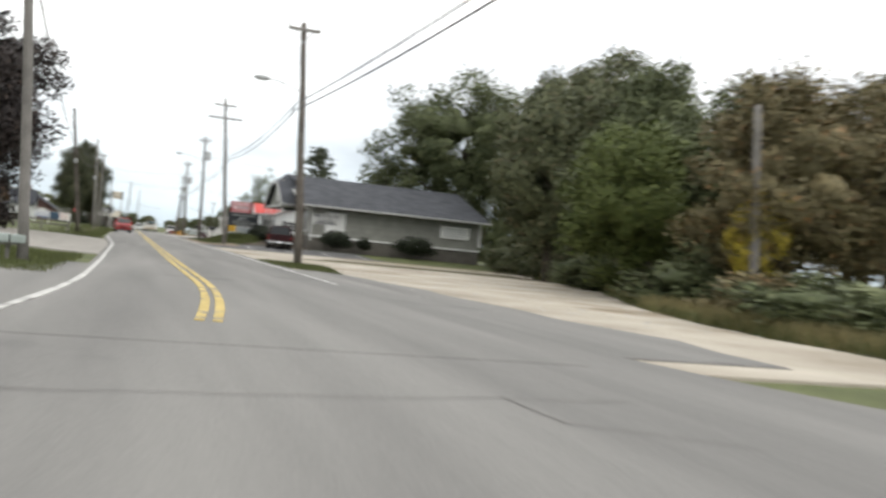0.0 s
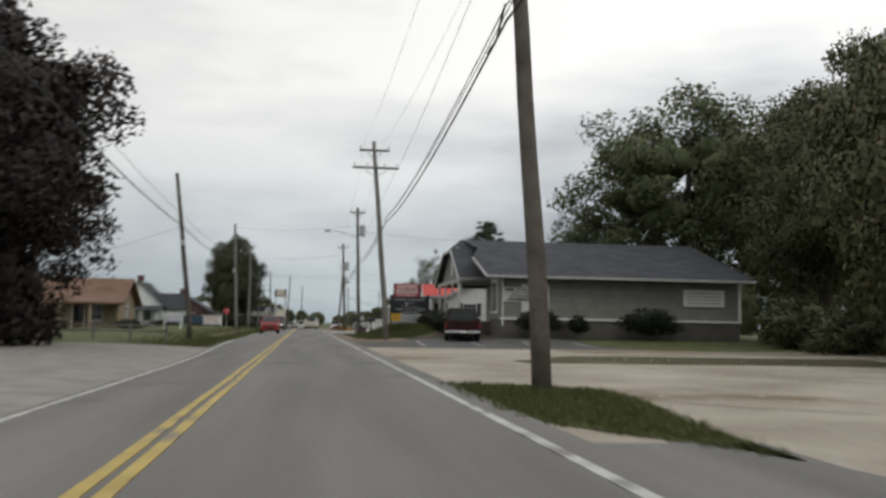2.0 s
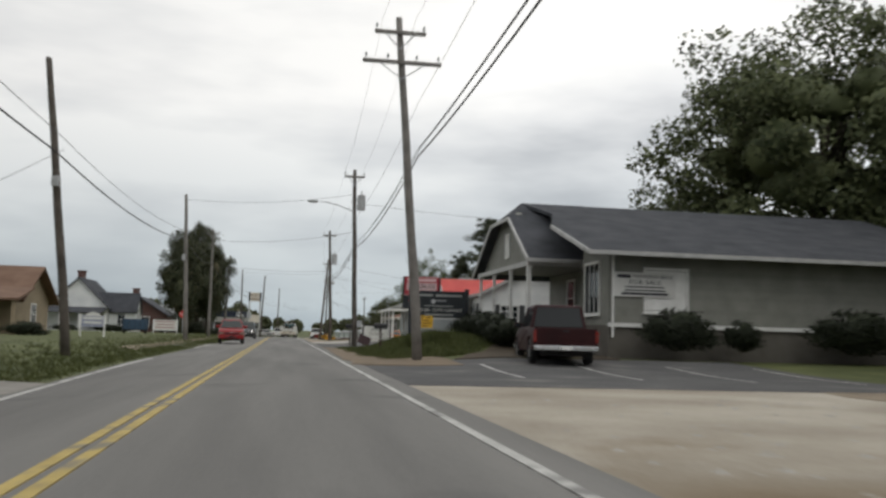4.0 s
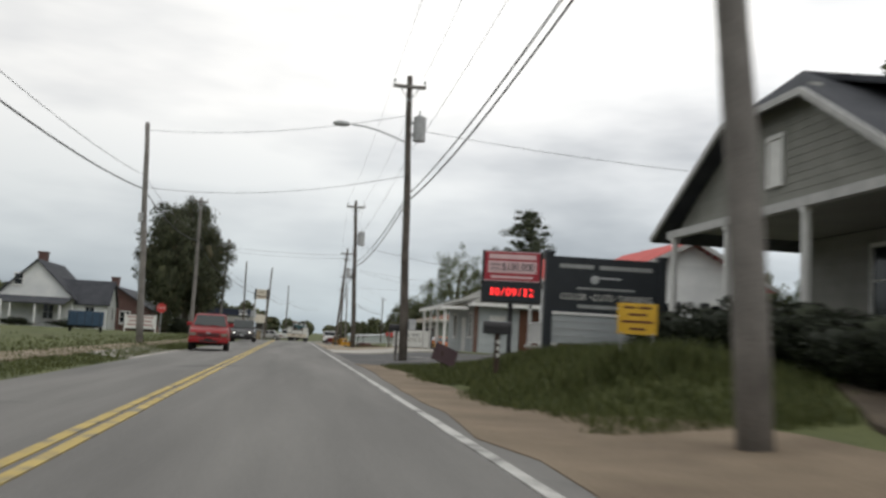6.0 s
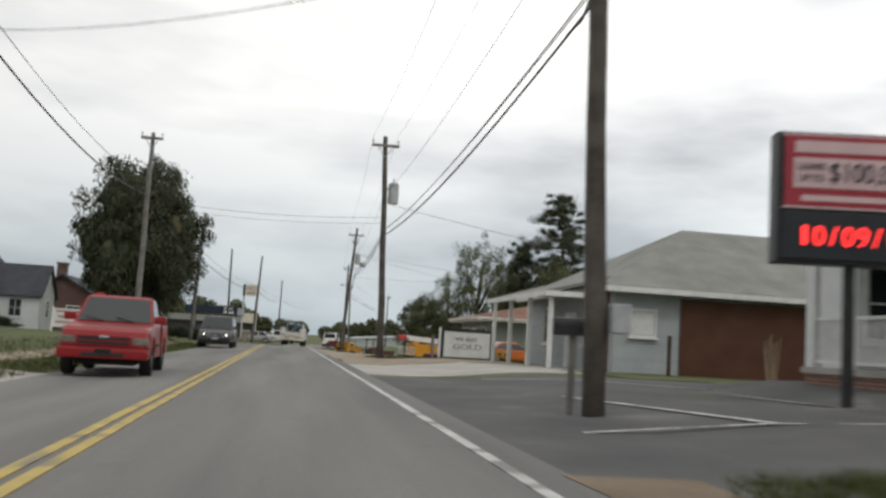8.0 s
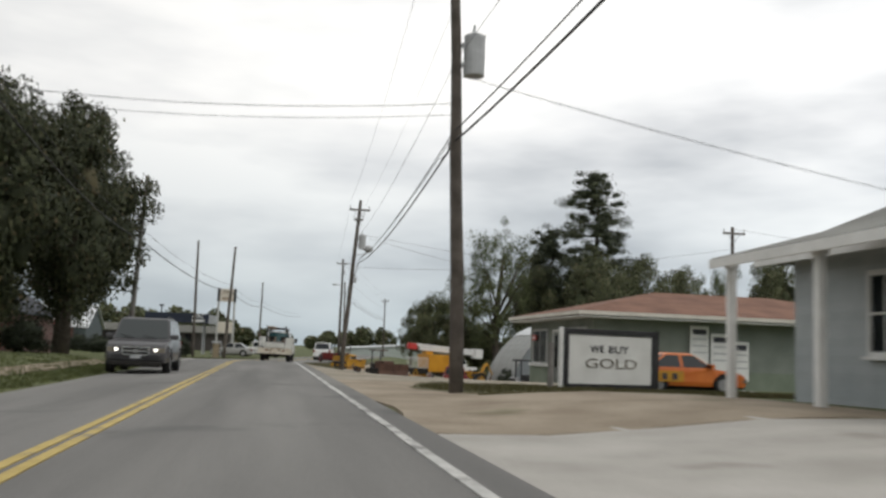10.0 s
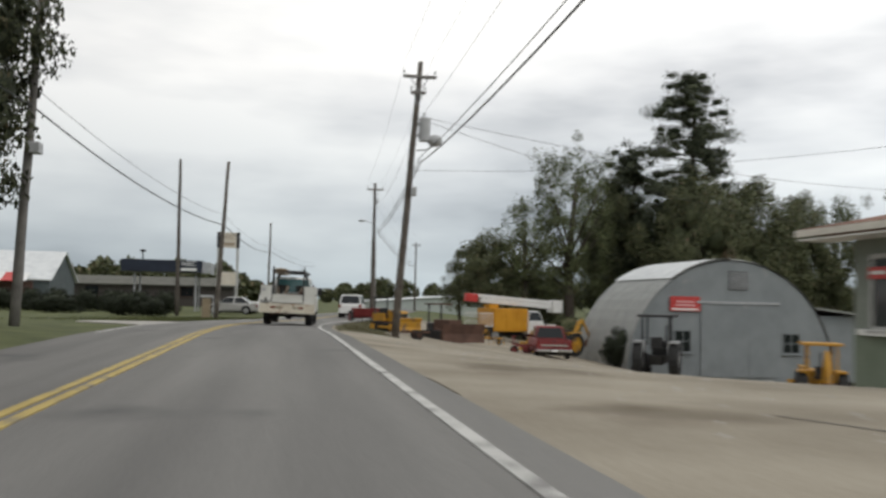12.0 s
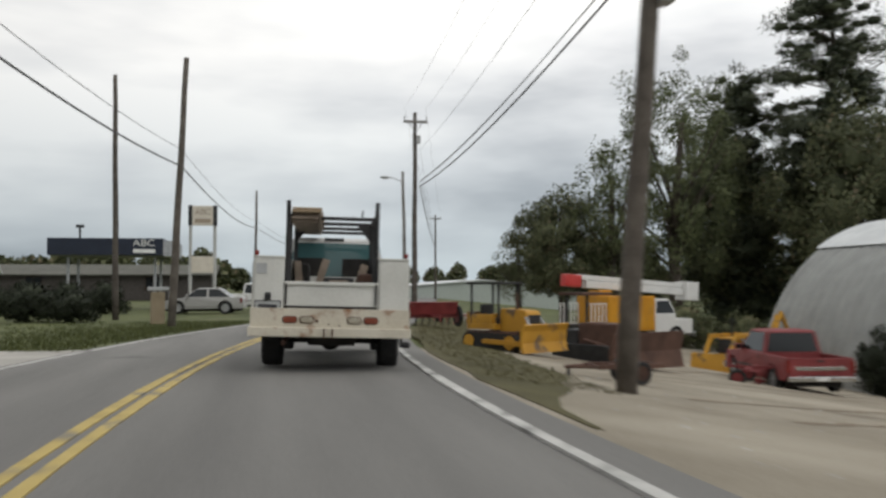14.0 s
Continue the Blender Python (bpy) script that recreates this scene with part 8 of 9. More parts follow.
for ob in (lower_arm, upper_arm, work_bucket, knuckle):
    ob.matrix_basis = pose(0, 0, 2.75) @ pose(0, 0, 0, -3.5) @ pose(0, 0, -2.75)
for x in (-1.05, 1.02):
    for k in range(6):
        part("cage_bar", B((x, x + 0.05, -3.25 + 0.22 * k, -3.21 + 0.22 * k, 1.2, 2.12)), P_WHITE, bk)
    for z in (1.15, 2.12):
        part("cage_rail", B((x, x + 0.05, -3.27, -2.1, z, z + 0.05)), P_WHITE, bk)
part("frame_rail", B((-0.45, 0.45, -3.3, 3.2, 0.5, 0.75)), M_UNDER, bk)
for x in (-0.95, 0.95):
    wheel(bk, x, -1.9, 0.5, 0.3)
    wheel(bk, x, 2.4, 0.5, 0.3)

# scrap machinery near the pole
dz = thing("crawler_loader", (9.35, 183.4, land(9.35, 183.4)), 24, "rusty dark crawler loader with its broad blade lowered", "loader")
bm = bmesh.new()
prism(bm, [(-1.35, 0.0), (-1.15, 0.0), (-1.05, 0.6), (-1.2, 1.25), (-1.35, 1.25), (-1.22, 0.6)], -1.5, 1.5, "x")
part("blade", bm, M_RUSTY, dz, "rusty curved steel blade")
part("engine_body", B((-0.5, 0.5, -0.4, 1.3, 0.7, 1.5), bevel=0.06), M_RUSTY, dz)
part("seat_box", B((-0.55, 0.55, 1.3, 2.0, 0.6, 1.25), bevel=0.05), M_BLACK, dz)
for x in (-0.45, 0.45):
    part("canopy_post", B((x - 0.04, x + 0.04, 1.85, 1.93, 1.2, 2.5)), M_BLACK, dz)
part("canopy", B((-0.65, 0.65, 0.9, 2.1, 2.5, 2.6), bevel=0.02), M_RUSTY, dz)
for s in (-1, 1):
    bm = bmesh.new()
    prism(bm, [(-0.7, 0.1), (-0.5, 0.0), (1.7, 0.0), (1.95, 0.15), (1.95, 0.55), (1.7, 0.75), (-0.5, 0.75), (-0.7, 0.55)], s * 0.85 - 0.2, s * 0.85 + 0.2, "x")
    part("track", bm, M_RUBBER, dz)
    bm = bmesh.new()
    rod(bm, (s * 0.62, -1.1, 0.5), (s * 0.62, 0.9, 0.9), 0.07)
    part("push_arm", bm, M_RUSTY, dz)
dz.scale = (0.88, 0.88, 0.78)
for k, (x, y, mt, tn) in enumerate(((8.2, 201.0, P_OLDRED, -30), (13.3, 183.4, P_OLDRED, 50), (12.9, 190.0, P_YELLOW, 10))):
    im = thing("farm_implement", (x, y, land(x, y)), tn, "old red tined farm implement in the yard" if mt is P_OLDRED else "old yellow tined farm implement in the yard", "implement", "farm implements in the yard")
    part("toolbar", B((-1.1, 1.1, -0.05, 0.05, 0.55, 0.65), (-0.05, 0.05, -0.8, 0.8, 0.6, 0.7), bevel=0.01), mt, im)
    for j in range(6):
        bm = bmesh.new()
        xx = -1.0 + 0.4 * j
        rod(bm, (xx, 0, 0.6), (xx, -0.45, 0.55), 0.025)
        rod(bm, (xx, -0.45, 0.55), (xx, -0.35, 0.0), 0.025)
        part("tine", bm, mt, im)
    bm = bmesh.new()
    rod(bm, (-0.3, 0.7, 0.65), (0, 0.75, 1.35), 0.035)
    rod(bm, (0.3, 0.7, 0.65), (0, 0.75, 1.35), 0.035)
    part("hitch", bm, mt, im)
    for s in (-1, 1):
        wheel(im, s * 0.9, 0.25, 0.3, 0.16, mt)
    im.scale = (0.8, 0.8, 0.72)

# ---- signs and street furniture ----
M_SIGNDARK = surf("near_black_sign_board", (0.012, 0.016, 0.020), (0.022, 0.027, 0.032), scale=2, rough=0.5, bump=0.02)
M_SIGNRED = surf("crimson_sign_face", (0.30, 0.022, 0.035), (0.38, 0.035, 0.05), scale=2, rough=0.35, bump=0)
M_SIGNPINK = surf("pale_pink_sign_face", (0.60, 0.42, 0.42), (0.68, 0.50, 0.50), scale=2, rough=0.35, bump=0)
M_SIGNWHITE = surf("white_sign_face", (0.58, 0.58, 0.55), (0.70, 0.70, 0.67), scale=2, rough=0.5, bump=0.02)
M_SIGNYELLOW = surf("amber_sign_face", (0.55, 0.32, 0.02), (0.68, 0.42, 0.04), scale=2, rough=0.5, bump=0.02)
M_LETTER = surf("white_letter_paint", (0.50, 0.50, 0.47), (0.62, 0.62, 0.58), scale=5, rough=0.6, bump=0)
M_LETTERDIM = surf("worn_pale_letter_paint", (0.24, 0.25, 0.24), (0.34, 0.35, 0.34), scale=5, rough=0.7, bump=0)
M_PRINTRED = surf("red_brown_yard_print", (0.10, 0.035, 0.015), (0.16, 0.06, 0.03), scale=5, rough=0.7, bump=0)
M_LED = glow_mat("red_led", (1.0, 0.03, 0.03), 2.2)

# loan office sign
fs = thing("roadside_sign", (8.25, 101.2, land(8.25, 101.2)), -13, "red and white roadside sign above a dark LED board", "sign")
zt = 4.45 - land(8.25, 101.2)
part("cabinet", B((-1.15, 1.15, -0.2, 0.2, zt - 2.0, zt), bevel=0.02), M_BLACK, fs)
fa = part("upper_face", B((-1.05, 1.05, -0.225, -0.2, zt - 1.14, zt - 0.06), bevel=0.008), M_SIGNRED, fs)
part("face_border", B((-1.07, 1.07, -0.222, -0.2, zt - 1.17, zt - 1.14)), M_SIGNPINK, fs)
part("face_border", B((-1.07, 1.07, -0.222, -0.2, zt - 0.06, zt - 0.03)), M_SIGNPINK, fs)
bm = bmesh.new()
box(bm, -0.92, 0.92, -0.236, -0.225, zt - 0.86, zt - 0.40)
part("offer_panel", bm, M_SIGNPINK, fa, "pale rounded panel")
lettering("lettering", "$100,000", 0.42, M_INK, fa, (0.22, -0.245, zt - 0.63), width=1.22)
lettering("lettering", "LOANS", 0.15, M_INK, fa, (-0.66, -0.245, zt - 0.54), width=0.4)
lettering("lettering", "UP", 0.15, M_INK, fa, (-0.77, -0.245, zt - 0.72), width=0.17)
lettering("lettering", "TO", 0.15, M_INK, fa, (-0.56, -0.245, zt - 0.72), width=0.17)
part("name_bar", B((-0.9, 0.9, -0.232, -0.225, zt - 0.32, zt - 0.14)), M_SIGNPINK, fa)
part("slogan_bar", B((-0.8, 0.8, -0.232, -0.225, zt - 1.06, zt - 0.97)), M_SIGNPINK, fa)
led = part("led_board", B((-1.08, 1.08, -0.23, -0.2, zt - 1.94, zt - 1.24), bevel=0.01), M_SIGNDARK, fs, "dark LED board with red digits")
for k, ch in enumerate("10/09/12"):
    lettering("led_digit", ch, 0.42, M_LED, led, (-0.745 + 0.213 * k, -0.24, zt - 1.6), width={"1": 0.075, "/": 0.12}.get(ch, 0.17))
bm = bmesh.new()
rod(bm, (0, 0, -0.3), (0, 0, zt - 1.95), 0.09, seg=12)
part("post", bm, M_BLACK, fs)

# salon sign
im = thing("wooden_sign", (6.8, 86.0, land(6.8, 86.0)), -3, "black wooden roadside sign with pale lettering above a grey board panel", "sign")
zt = 2.93 - land(6.8, 86)
for x in (-1.28, 1.28):
    part("post", B((x - 0.09, x + 0.09, -0.09, 0.09, -0.4, zt), (x - 0.11, x + 0.11, -0.11, 0.11, zt, zt + 0.07), bevel=0.012), M_SIGNDARK, im)
bd = part("board", B((-1.2, 1.2, -0.05, 0.05, zt - 1.27, zt - 0.04), bevel=0.01), M_SIGNDARK, im)
for a_, b_ in ((-1.05, -0.28), (-0.15, 1.05)):
    part("name_bar", B((a_, b_, -0.06, -0.05, zt - 0.29, zt - 0.20)), M_LETTERDIM, bd)
bm = bmesh.new()
bmesh.ops.create_uvsphere(bm, u_segments=12, v_segments=6, radius=1, matrix=pose(-0.25, -0.05, zt - 0.52) @ Matrix.Diagonal((0.1, 0.012, 0.1, 1)))
box(bm, -0.15, 0.35, -0.058, -0.05, zt - 0.5, zt - 0.46)
part("emblem", bm, M_GREYBOX, bd, "small pale emblem")
part("slogan_bar", B((-0.65, 0.65, -0.06, -0.05, zt - 0.745, zt - 0.70)), M_LETTERDIM, bd)
for text, x_, w_ in (("COLOR", -0.72, 0.58), ("·", -0.35, 0.05), ("CUTS", -0.06, 0.46), ("·", 0.25, 0.05), ("TANNING", 0.69, 0.76)):
    lettering("lettering", text, 0.2, M_LETTER, bd, (x_, -0.06, zt - 0.92), width=w_)
part("phone_bar", B((-0.62, 0.68, -0.06, -0.05, zt - 1.16, zt - 1.08)), M_LETTERDIM, bd)
lw = part("lower_panel", B((-1.18, 1.12, -0.04, 0.04, zt - 1.95, zt - 1.30), bevel=0.008), M_SIDECOOL, im, "grey boarded lower panel")
part("panel_cap", B((-1.2, 1.14, -0.07, 0.07, zt - 1.32, zt - 1.26), bevel=0.01), M_TRIM, lw)
for k in range(1, 4):
    part("board_joint", B((-1.18, 1.12, -0.052, -0.04, zt - 1.95 + 0.16 * k, zt - 1.93 + 0.16 * k)), M_GREYBOX, lw)
ys = thing("yard_sign", (5.28, 80.0, land(5.28, 80.0)), -4, "small amber sign with dark print on two stakes", "sign")
zt = 1.64 - land(5.28, 80.0)
part("panel", B((-0.31, 0.31, -0.012, 0.012, zt - 0.48, zt), bevel=0.004), M_SIGNYELLOW, ys)
for k, words in enumerate((((-0.22, -0.04), (0.02, 0.22)), ((-0.15, 0.15),), ((-0.25, 0.25),), ((-0.12, 0.13),))):
    for a_, b_ in words:
        part("printed_bar", B((a_, b_, -0.018, -0.012, zt - 0.083 - 0.11 * k, zt - 0.047 - 0.11 * k)), M_PRINTRED, ys)
for x in (-0.25, 0.25):
    part("stake", B((x - 0.015, x + 0.015, -0.015, 0.015, -0.3, zt - 0.45)), M_STEEL, ys)

# gold buyer's sign
gs = thing("freestanding_sign", (8.63, 132.85, land(8.63, 132.85)), 12, "white sign board in a black frame lettered WE BUY GOLD", "sign")
zt = 1.55 - land(8.75, 132.85)
part("panel", B((-1.22, 1.22, -0.05, 0.02, zt - 1.28, zt - 0.06), bevel=0.006), M_SIGNWHITE, gs)
part("frame", B((-1.36, 1.36, -0.08, 0.08, zt - 0.06, zt + 0.08), (-1.36, -1.22, -0.08, 0.08, zt - 1.4, zt), (1.22, 1.36, -0.08, 0.08, zt - 1.4, zt), (-1.36, 1.36, -0.08, 0.08, zt - 1.5, zt - 1.28), bevel=0.01), M_BLACK, gs)
part("post", B((-1.45, -1.36, -0.05, 0.05, -0.3, zt + 0.1)), M_TRIM, gs)
part("post", B((1.36, 1.45, -0.05, 0.05, -0.3, zt + 0.1)), M_BLACK, gs)
lettering("lettering", "WE", 0.26, M_INK, gs, (-0.40, -0.06, zt - 0.42), width=0.42)
lettering("lettering", "BUY", 0.26, M_INK, gs, (0.22, -0.06, zt - 0.42), width=0.58)
M_GOLDLET = surf("grey_gold_letter", (0.16, 0.15, 0.13), (0.26, 0.24, 0.20), scale=6, rough=0.6, bump=0)
lettering("lettering", "GOLD", 0.34, M_GOLDLET, gs, (0.02, -0.06, zt - 0.78), width=1.5)
pt = thing("short_post", (6.83, 132.0, land(6.83, 132.0)), 0, "short weathered wooden post in the grass", "post")
bm = bmesh.new()
rod(bm, (0, 0, -0.3), (0, 0, 1.15), 0.075, 0.07, 10)
part("shaft", bm, M_POLEGREY, pt)

# signs across the road
def board_sign(x, y, w, z0, z1, turn, label, face, bars, barmat, mid=False):
    ob = thing("board_sign", (x, y, land(x, y)), turn, label, "sign")
    part("panel", B((-w / 2, w / 2, -0.03, 0.03, z0, z1), bevel=0.008), face, ob)
    for s in (-1, 1):
        part("post", B((s * w / 2 - 0.05, s * w / 2 + 0.05, -0.05, 0.05, -0.3, z1 + 0.1)), M_TRIM, ob)
    if mid:
        part("post", B((-0.04, 0.04, -0.02, 0.05, -0.3, z0 + 0.02)), M_TRIM, ob)
    n = bars
    for k in range(n):
        zz = z1 - (z1 - z0) * (k + 0.75) / (n + 0.5)
        ww = w * (0.42 - 0.05 * (k % 2))
        part("printed_bar", B((-ww, ww, -0.04, -0.03, zz, zz + (z1 - z0) * 0.38 / n)), barmat, ob)
    return ob


board_sign(-12.3, 146.0, 2.4, 0.25, 1.35, 6, "white board sign with faded red-brown lettering rows on posts", M_SIGNWHITE, 3, surf("red_brown_print", (0.36, 0.22, 0.20), (0.44, 0.29, 0.26), rough=0.6, bump=0), True)
ls = board_sign(-11.4, 103.0, 1.35, 0.55, 1.2, 8, "white board sign with a blue-grey face and arched top", surf("blue_grey_sign_face", (0.24, 0.26, 0.34), (0.32, 0.34, 0.43), rough=0.5, bump=0), 2, M_SIGNWHITE)
bm = bmesh.new()
prism(bm, [(-0.5, 1.2), (0.5, 1.2), (0.3, 1.37), (0, 1.45), (-0.3, 1.37)], -0.03, 0.03, "y")
part("arched_top", bm, M_SIGNWHITE, ls)
ss = thing("stop_sign", (-10.1, 141.5, land(-10.1, 141.5) - 0.2), 4, "red octagonal stop sign on a steel post", "stop sign")
oct_ = [(0.38 * math.cos(math.pi / 8 + k * math.pi / 4), 2.15 + 0.38 * math.sin(math.pi / 8 + k * math.pi / 4)) for k in range(8)]
bm = bmesh.new()
prism(bm, oct_, -0.012, 0.012, "y")
part("plate", bm, M_REDSIGN, ss)
lettering("lettering", "STOP", 0.26, M_SIGNWHITE, ss, (0, -0.016, 2.15), width=0.55)
part("post", B((-0.03, 0.03, 0.012, 0.06, -0.3, 2.5)), M_STEEL, ss)
# blue dumpster truck body across the road
bl = thing("blue_trailer", (-12.3, 125.5, land(-12.3, 125.5)), 10, "blue box trailer parked on the grass", "trailer")
part("box", B((-1.4, 1.4, -1.0, 1.6, 0.5, 1.65), bevel=0.05), surf("blue_paint", (0.025, 0.055, 0.095), (0.045, 0.085, 0.135), scale=2, rough=0.5, bump=0.02), bl)
for k in range(5):
    part("rib", B((-1.3 + 0.6 * k, -1.24 + 0.6 * k, -1.04, -1.0, 0.55, 1.6)), M_NAVY, bl)
part("frame_rail", B((-1.3, 1.3, -0.9, 1.5, 0.4, 0.5)), M_UNDER, bl)
for x in (-1.2, 1.2):
    wheel(bl, x, 0.3, 0.33, 0.22)
bl.scale = (0.72, 0.72, 0.75)

# mailboxes
def mailbox(x, y, z, turn, label, bars=False, n=1, paint_=None):
    ob = thing("mailbox", (x, y, land(x, y)), turn, label, "mailbox")
    h = z - land(x, y)
    part("post", B((-0.05, 0.05, -0.05, 0.05, -0.3, h), bevel=0.006), M_BROWNWOOD if bars else M_POLEGREY, ob)
    bm = bmesh.new()
    out = [(-0.12, h), (0.12, h)] + [(0.12 * math.cos(a), h + 0.13 + 0.12 * math.sin(a)) for a in [math.pi * k / 10 for k in range(11)]]
    prism(bm, out, -0.28, 0.28, "y")
    bx = part("box", bm, paint_ or M_BLACK, ob, smooth=False)
    part("flag", B((0.125, 0.135, -0.1, 0.12, h + 0.1, h + 0.16)), M_REDSIGN, bx)
    if bars:
        for k in range(3):
            nb = part("number_bar", B((-0.022, 0.022, -0.085, -0.075, h - 0.19 - 0.13 * k, h - 0.11 - 0.13 * k)), M_SIGNWHITE, ob)
            nb.matrix_basis = pose(0, 0, 0, 0, 0, -turn)
    return ob


mailbox(4.0, 84.1, 1.09, 72, "black mailbox on a dark post with three pale number bars", True)
mailbox(3.9, 101.0, 1.15, 75, "dark mailbox on a post beside the utility pole")
ml = thing("mailbox_cluster", (-5.35, 21.9, 0), 0, "grey-green mailbox shelf on weathered posts beside the pole", "mailbox")
part("shelf", B((-0.35, 0.35, -0.15, 0.15, 0.28, 0.33)), M_POLEGREY, ml)
for k in range(2):
    part("box", B((-0.32 + 0.33 * k, -0.02 + 0.33 * k, -0.24, 0.24, 0.33, 0.52), bevel=0.05), surf("grey_green_enamel", (0.26, 0.30, 0.28), (0.35, 0.39, 0.37), rough=0.5, bump=0), ml)
for x in (-0.25, -0.05, 0.2):
    part("post", B((x - 0.04, x + 0.04, -0.04, 0.04, -0.3, 0.29)), M_POLEGREY, ml)
# tilted board fallen on the verge
tb = thing("leaning_board", (3.6, 88.2, land(3.6, 88.2)), 0, "dark brown board leaning crookedly on the verge", "board")
b_ = part("panel", B((-0.30, 0.30, -0.02, 0.02, 0.0, 0.44), bevel=0.006), surf("wine_brown_board", (0.034, 0.017, 0.020), (0.058, 0.031, 0.035), rough=0.7, bump=0.1), tb)
b_.matrix_basis = pose(0, 0, 0.26, -18, 22, 8)
part("stake", B((-0.02, 0.02, 0.03, 0.07, -0.2, 0.55)), M_BROWNWOOD, tb)
# rail fence across the road
fn = thing("rail_fence", (0, 0, 0), 0, "low weathered wooden rail fence along the yard", "fence")
for k in range(9):
    x = -20 + 1.65 * k
    part("post", B((x - 0.06, x + 0.06, 66.94, 67.06, land(x, 67) - 0.3, land(x, 67) + 0.75)), M_POLEGREY, fn)
for k in range(8):
    x = -20 + 1.65 * k
    for z in (0.35, 0.62):
        part("rail", B((x, x + 1.65, 66.97, 67.03, land(x, 67) + z, land(x, 67) + z + 0.09)), M_POLEGREY, fn)
for x, y, w, h in ((-14.5, 100.6, 3.0, 0.9), (-22.0, 103.0, 2.2, 0.8), (-18.8, 152.0, 5.0, 0.9), (-23.5, 151.6, 3.5, 0.8), (-9.6, 151.0, 2.5, 1.6), (-13.2, 152.0, 3.0, 1.7), (-12.6, 62.5, 1.6, 0.9), (-17.0, 66.0, 2.5, 1.0)):
    bush(x, y, w, 1.4, h, M_HEDGE, "dark rounded shrub before the house")
for x, y, w, h in ((-10.2, 201.5, 3.4, 1.9), (-8.2, 200.5, 2.4, 1.5), (-16.0, 207.0, 5.0, 1.6), (-24.0, 210.0, 6.0, 1.5)):
    bush(x, y, w, 2.0, h, M_HEDGE, "dark shrub clump at the edge of the field")
vm = thing("drop_box", (-4.5, 197.5, land(-4.5, 197.5)), 10, "tan upright drop box beside the leaning pole", "box")
part("cabinet", B((-0.26, 0.26, -0.3, 0.3, 0, 1.3), bevel=0.03), M_TANWALL, vm)
part("hood", B((-0.38, 0.38, -0.35, 0.32, 1.35, 1.5), bevel=0.03), M_GREYBOX, vm)
part("side_post", B((0.42, 0.48, -0.05, 0.05, 0, 1.5)), M_GREYBOX, vm)


# ---- grass and litter ----
def blades(name, places, h, mat, label, seed, per=7):
    """Tufts of blades at many places, as one mesh."""
    rng = np.random.default_rng(seed)
    vs, fs = [], []
    for x, y in places:
        z = land(x, y)
        for k in range(per):
            bx, by = x + rng.normal() * 0.09, y + rng.normal() * 0.09
            a = rng.uniform(0, 6.28)
            hh = h * rng.uniform(0.5, 1.25)
            dx, dy = math.cos(a) * 0.014, math.sin(a) * 0.014
            lx, ly = rng.normal() * hh * 0.3, rng.normal() * hh * 0.3
            n = len(vs)
            vs += [(bx - dx, by - dy, z), (bx + dx, by + dy, z), (bx + lx, by + ly, z + hh)]
            fs.append((n, n + 1, n + 2))
    tagged(raw(name, vs, fs, mat), label, "grass", kind="stuff")


rng = np.random.default_rng(12)
def scatter(x0, x1, y0, y1, n):
    return [(rng.uniform(x0, x1), rng.uniform(y0, y1)) for _ in range(n)]


blades("grass_tufts", [(x, y) for x, y in scatter(1.9, 4.2, 28.6, 37.2, 2600) if 2.0 + 1.3 * ease(32, 28.4, y) < x < 3.4 + 0.75 * ease(28.5, 35, y) - 1.9 * ease(35.6, 37.6, y)], 0.10, M_GRASSBLADE, "short grass blades round the pole", 1)
blades("grass_tufts", [p for p in scatter(2.8, 9.5, 75.5, 95, 13000) if p[0] > 3.0 + 0.4 * math.sin(p[1]) and p[0] < 4.9 + 0.5 * (max(p[1], 74) - 73.2) + (9 if p[1] > 78.6 else 0)], 0.14, M_GRASSBLADE, "uneven green grass on the bank", 2, 6)
blades("weeds", [(rng.uniform(4.2, 9.5), 84.8 + rng.normal() * 0.5) for _ in range(900)], 0.26, M_GRASSBLADE, "tall green weeds below the wooden sign", 3)
blades("weeds", [(5.28 + rng.normal() * 0.55, 79.7 + rng.normal() * 0.25) for _ in range(420)], 0.42, M_GRASSBLADE, "tall green weeds round the amber sign", 13, 7)
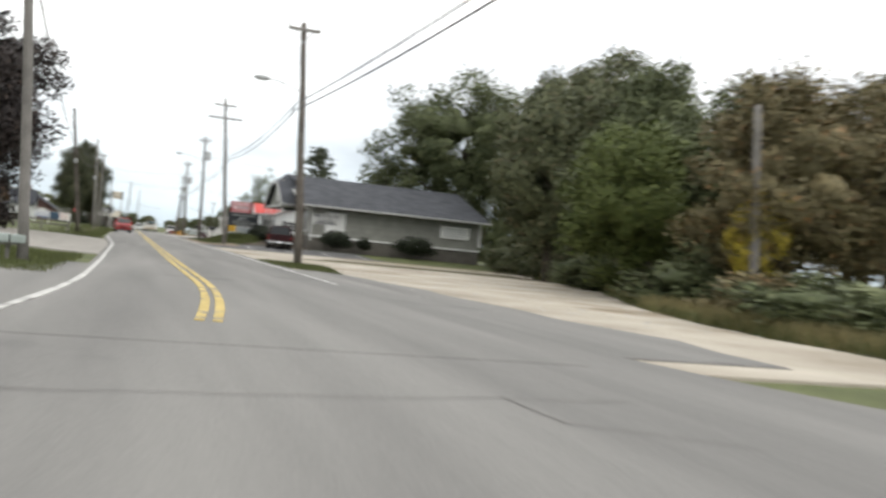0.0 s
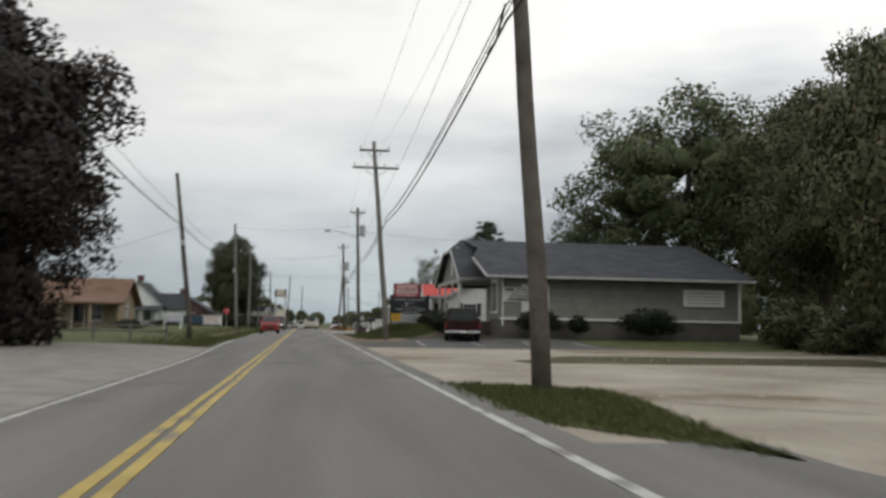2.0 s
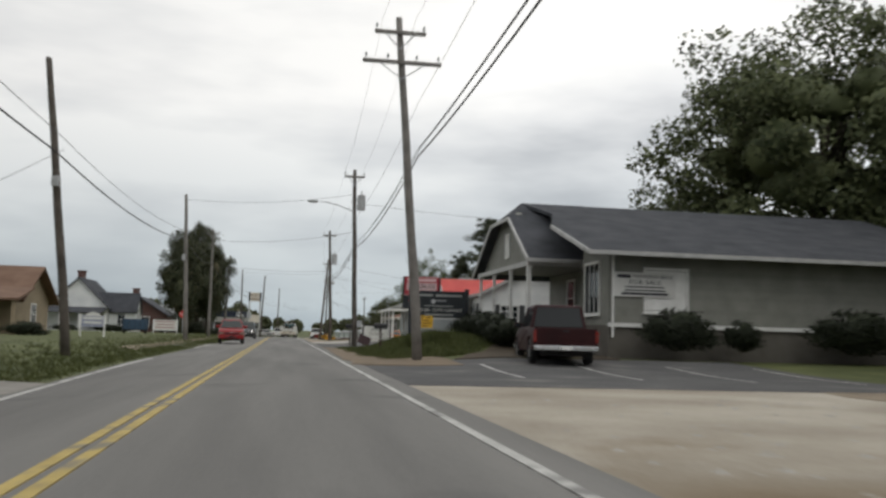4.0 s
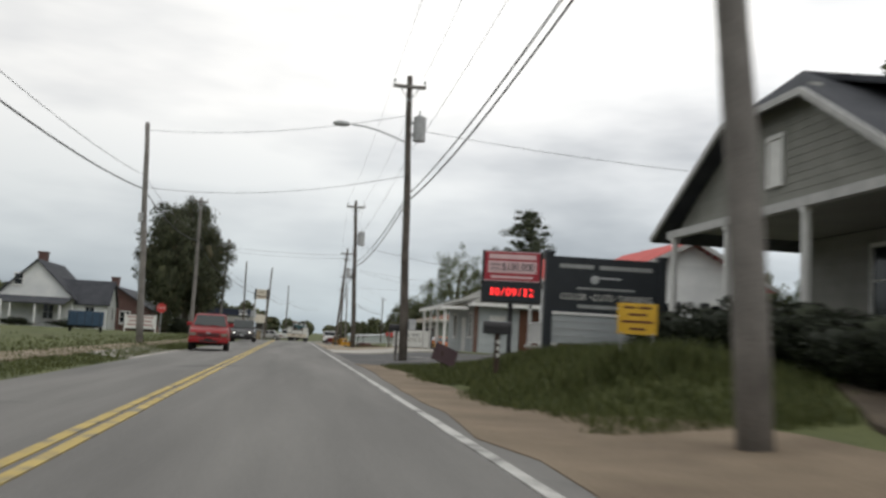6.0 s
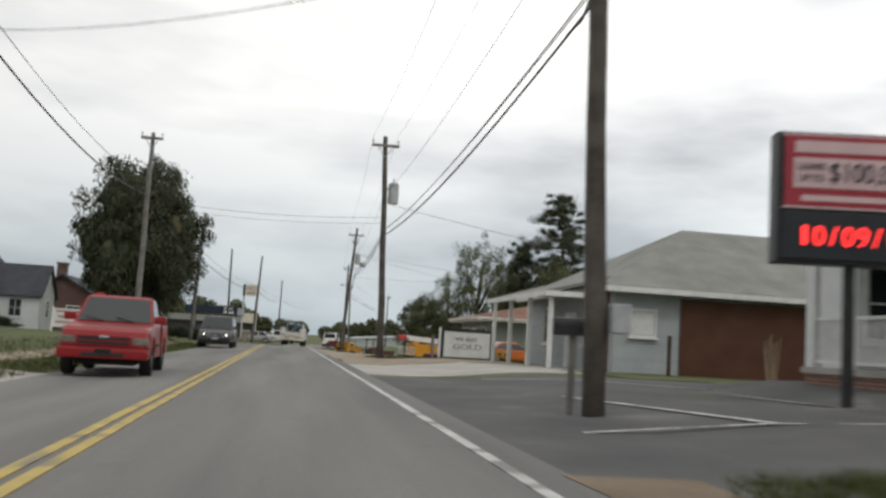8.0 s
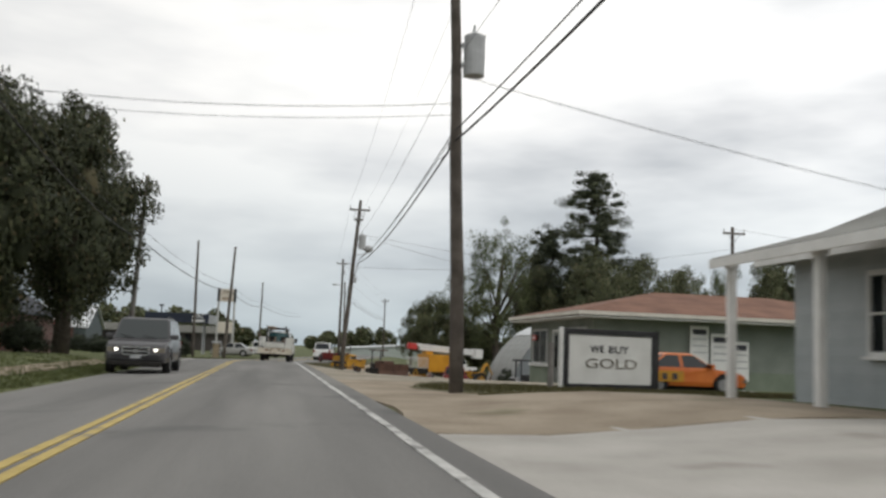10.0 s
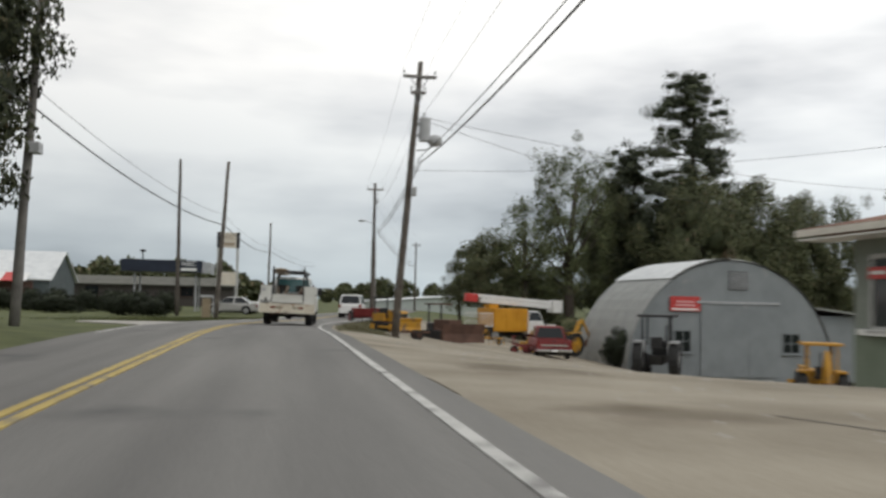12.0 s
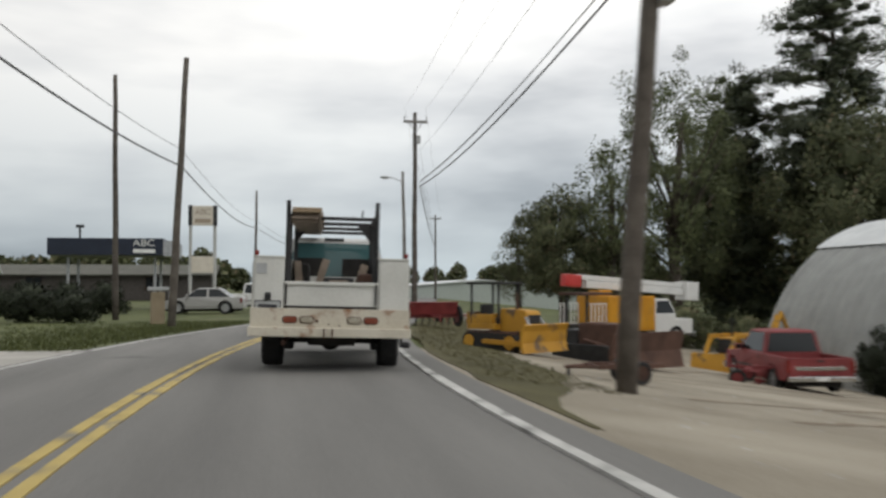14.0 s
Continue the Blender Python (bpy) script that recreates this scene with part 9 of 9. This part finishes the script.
blades("grass_tufts", [p for p in scatter(3.6, 13.5, 129.6, 136.4, 4500) if p[0] > 3.8 + 0.25 * abs(p[1] - 133)], 0.10, M_VERGEBLADE, "thin green grass before the shop", 4, 5)
blades("grass_tufts", [(left_edge(y) - 0.3 - abs(rng.normal()) * 1.6, y) for y in rng.uniform(62, 150, 6000)], 0.10, M_GRASSBLADE, "grass verge across the road", 5, 5)
blades("grass_tufts", [(left_edge(y) - 0.3 - abs(rng.normal()) * 3.0, y) for y in rng.uniform(178, 200, 2500)], 0.10, M_GRASSBLADE, "grass verge across the road", 7, 5)
blades("grass_tufts", [(right_edge(y) + 0.25 + rng.uniform(0, 2.1), y) for y in rng.uniform(171, 214, 4600)], 0.05, M_VERGEBLADE, "thin dull grass strip between road and yard", 6, 5)
blades("grass_tufts", scatter(-9.5, -4.3, 17, 31, 5000), 0.09, M_GRASSBLADE, "short grass of the island beside the road", 8, 5)
blades("dry_weeds", [(8.3 + 10.5 * ease(12, 46, y) + 6 * ease(46, 60, y) + abs(rng.normal()) * 1.0, y) for y in rng.uniform(9, 66, 3500)], 0.4, M_DRYBLADE, "ragged weeds along the edge of the woods", 9)
blades("grass_tufts", [(8.2 + 10.5 * ease(12, 46, y) + 6 * ease(46, 60, y) + abs(rng.normal()) * 1.6, y) for y in rng.uniform(9, 66, 5000)], 0.28, M_GRASSBLADE, "tall green grass along the edge of the woods", 10)
# scattered stones on the gravel
sv, sf = [], []
for x, y in scatter(2.4, 15, 14, 59, 1300) + scatter(3, 16, 138, 176, 900):
    z = land(x, y) + 0.012
    r = rng.uniform(0.015, 0.05)
    n = len(sv)
    sv += [(x - r, y - r * 0.8, z), (x + r, y - r, z), (x + r * 0.8, y + r, z), (x - r, y + r, z), (x + rng.normal() * r * 0.3, y, z + r * rng.uniform(0.4, 0.8))]
    sf += [(n, n + 1, n + 4), (n + 1, n + 2, n + 4), (n + 2, n + 3, n + 4), (n + 3, n, n + 4)]
tagged(raw("loose_stones", sv, sf, M_CONCRETE), "loose pale stones on the gravel", "gravel", kind="stuff")
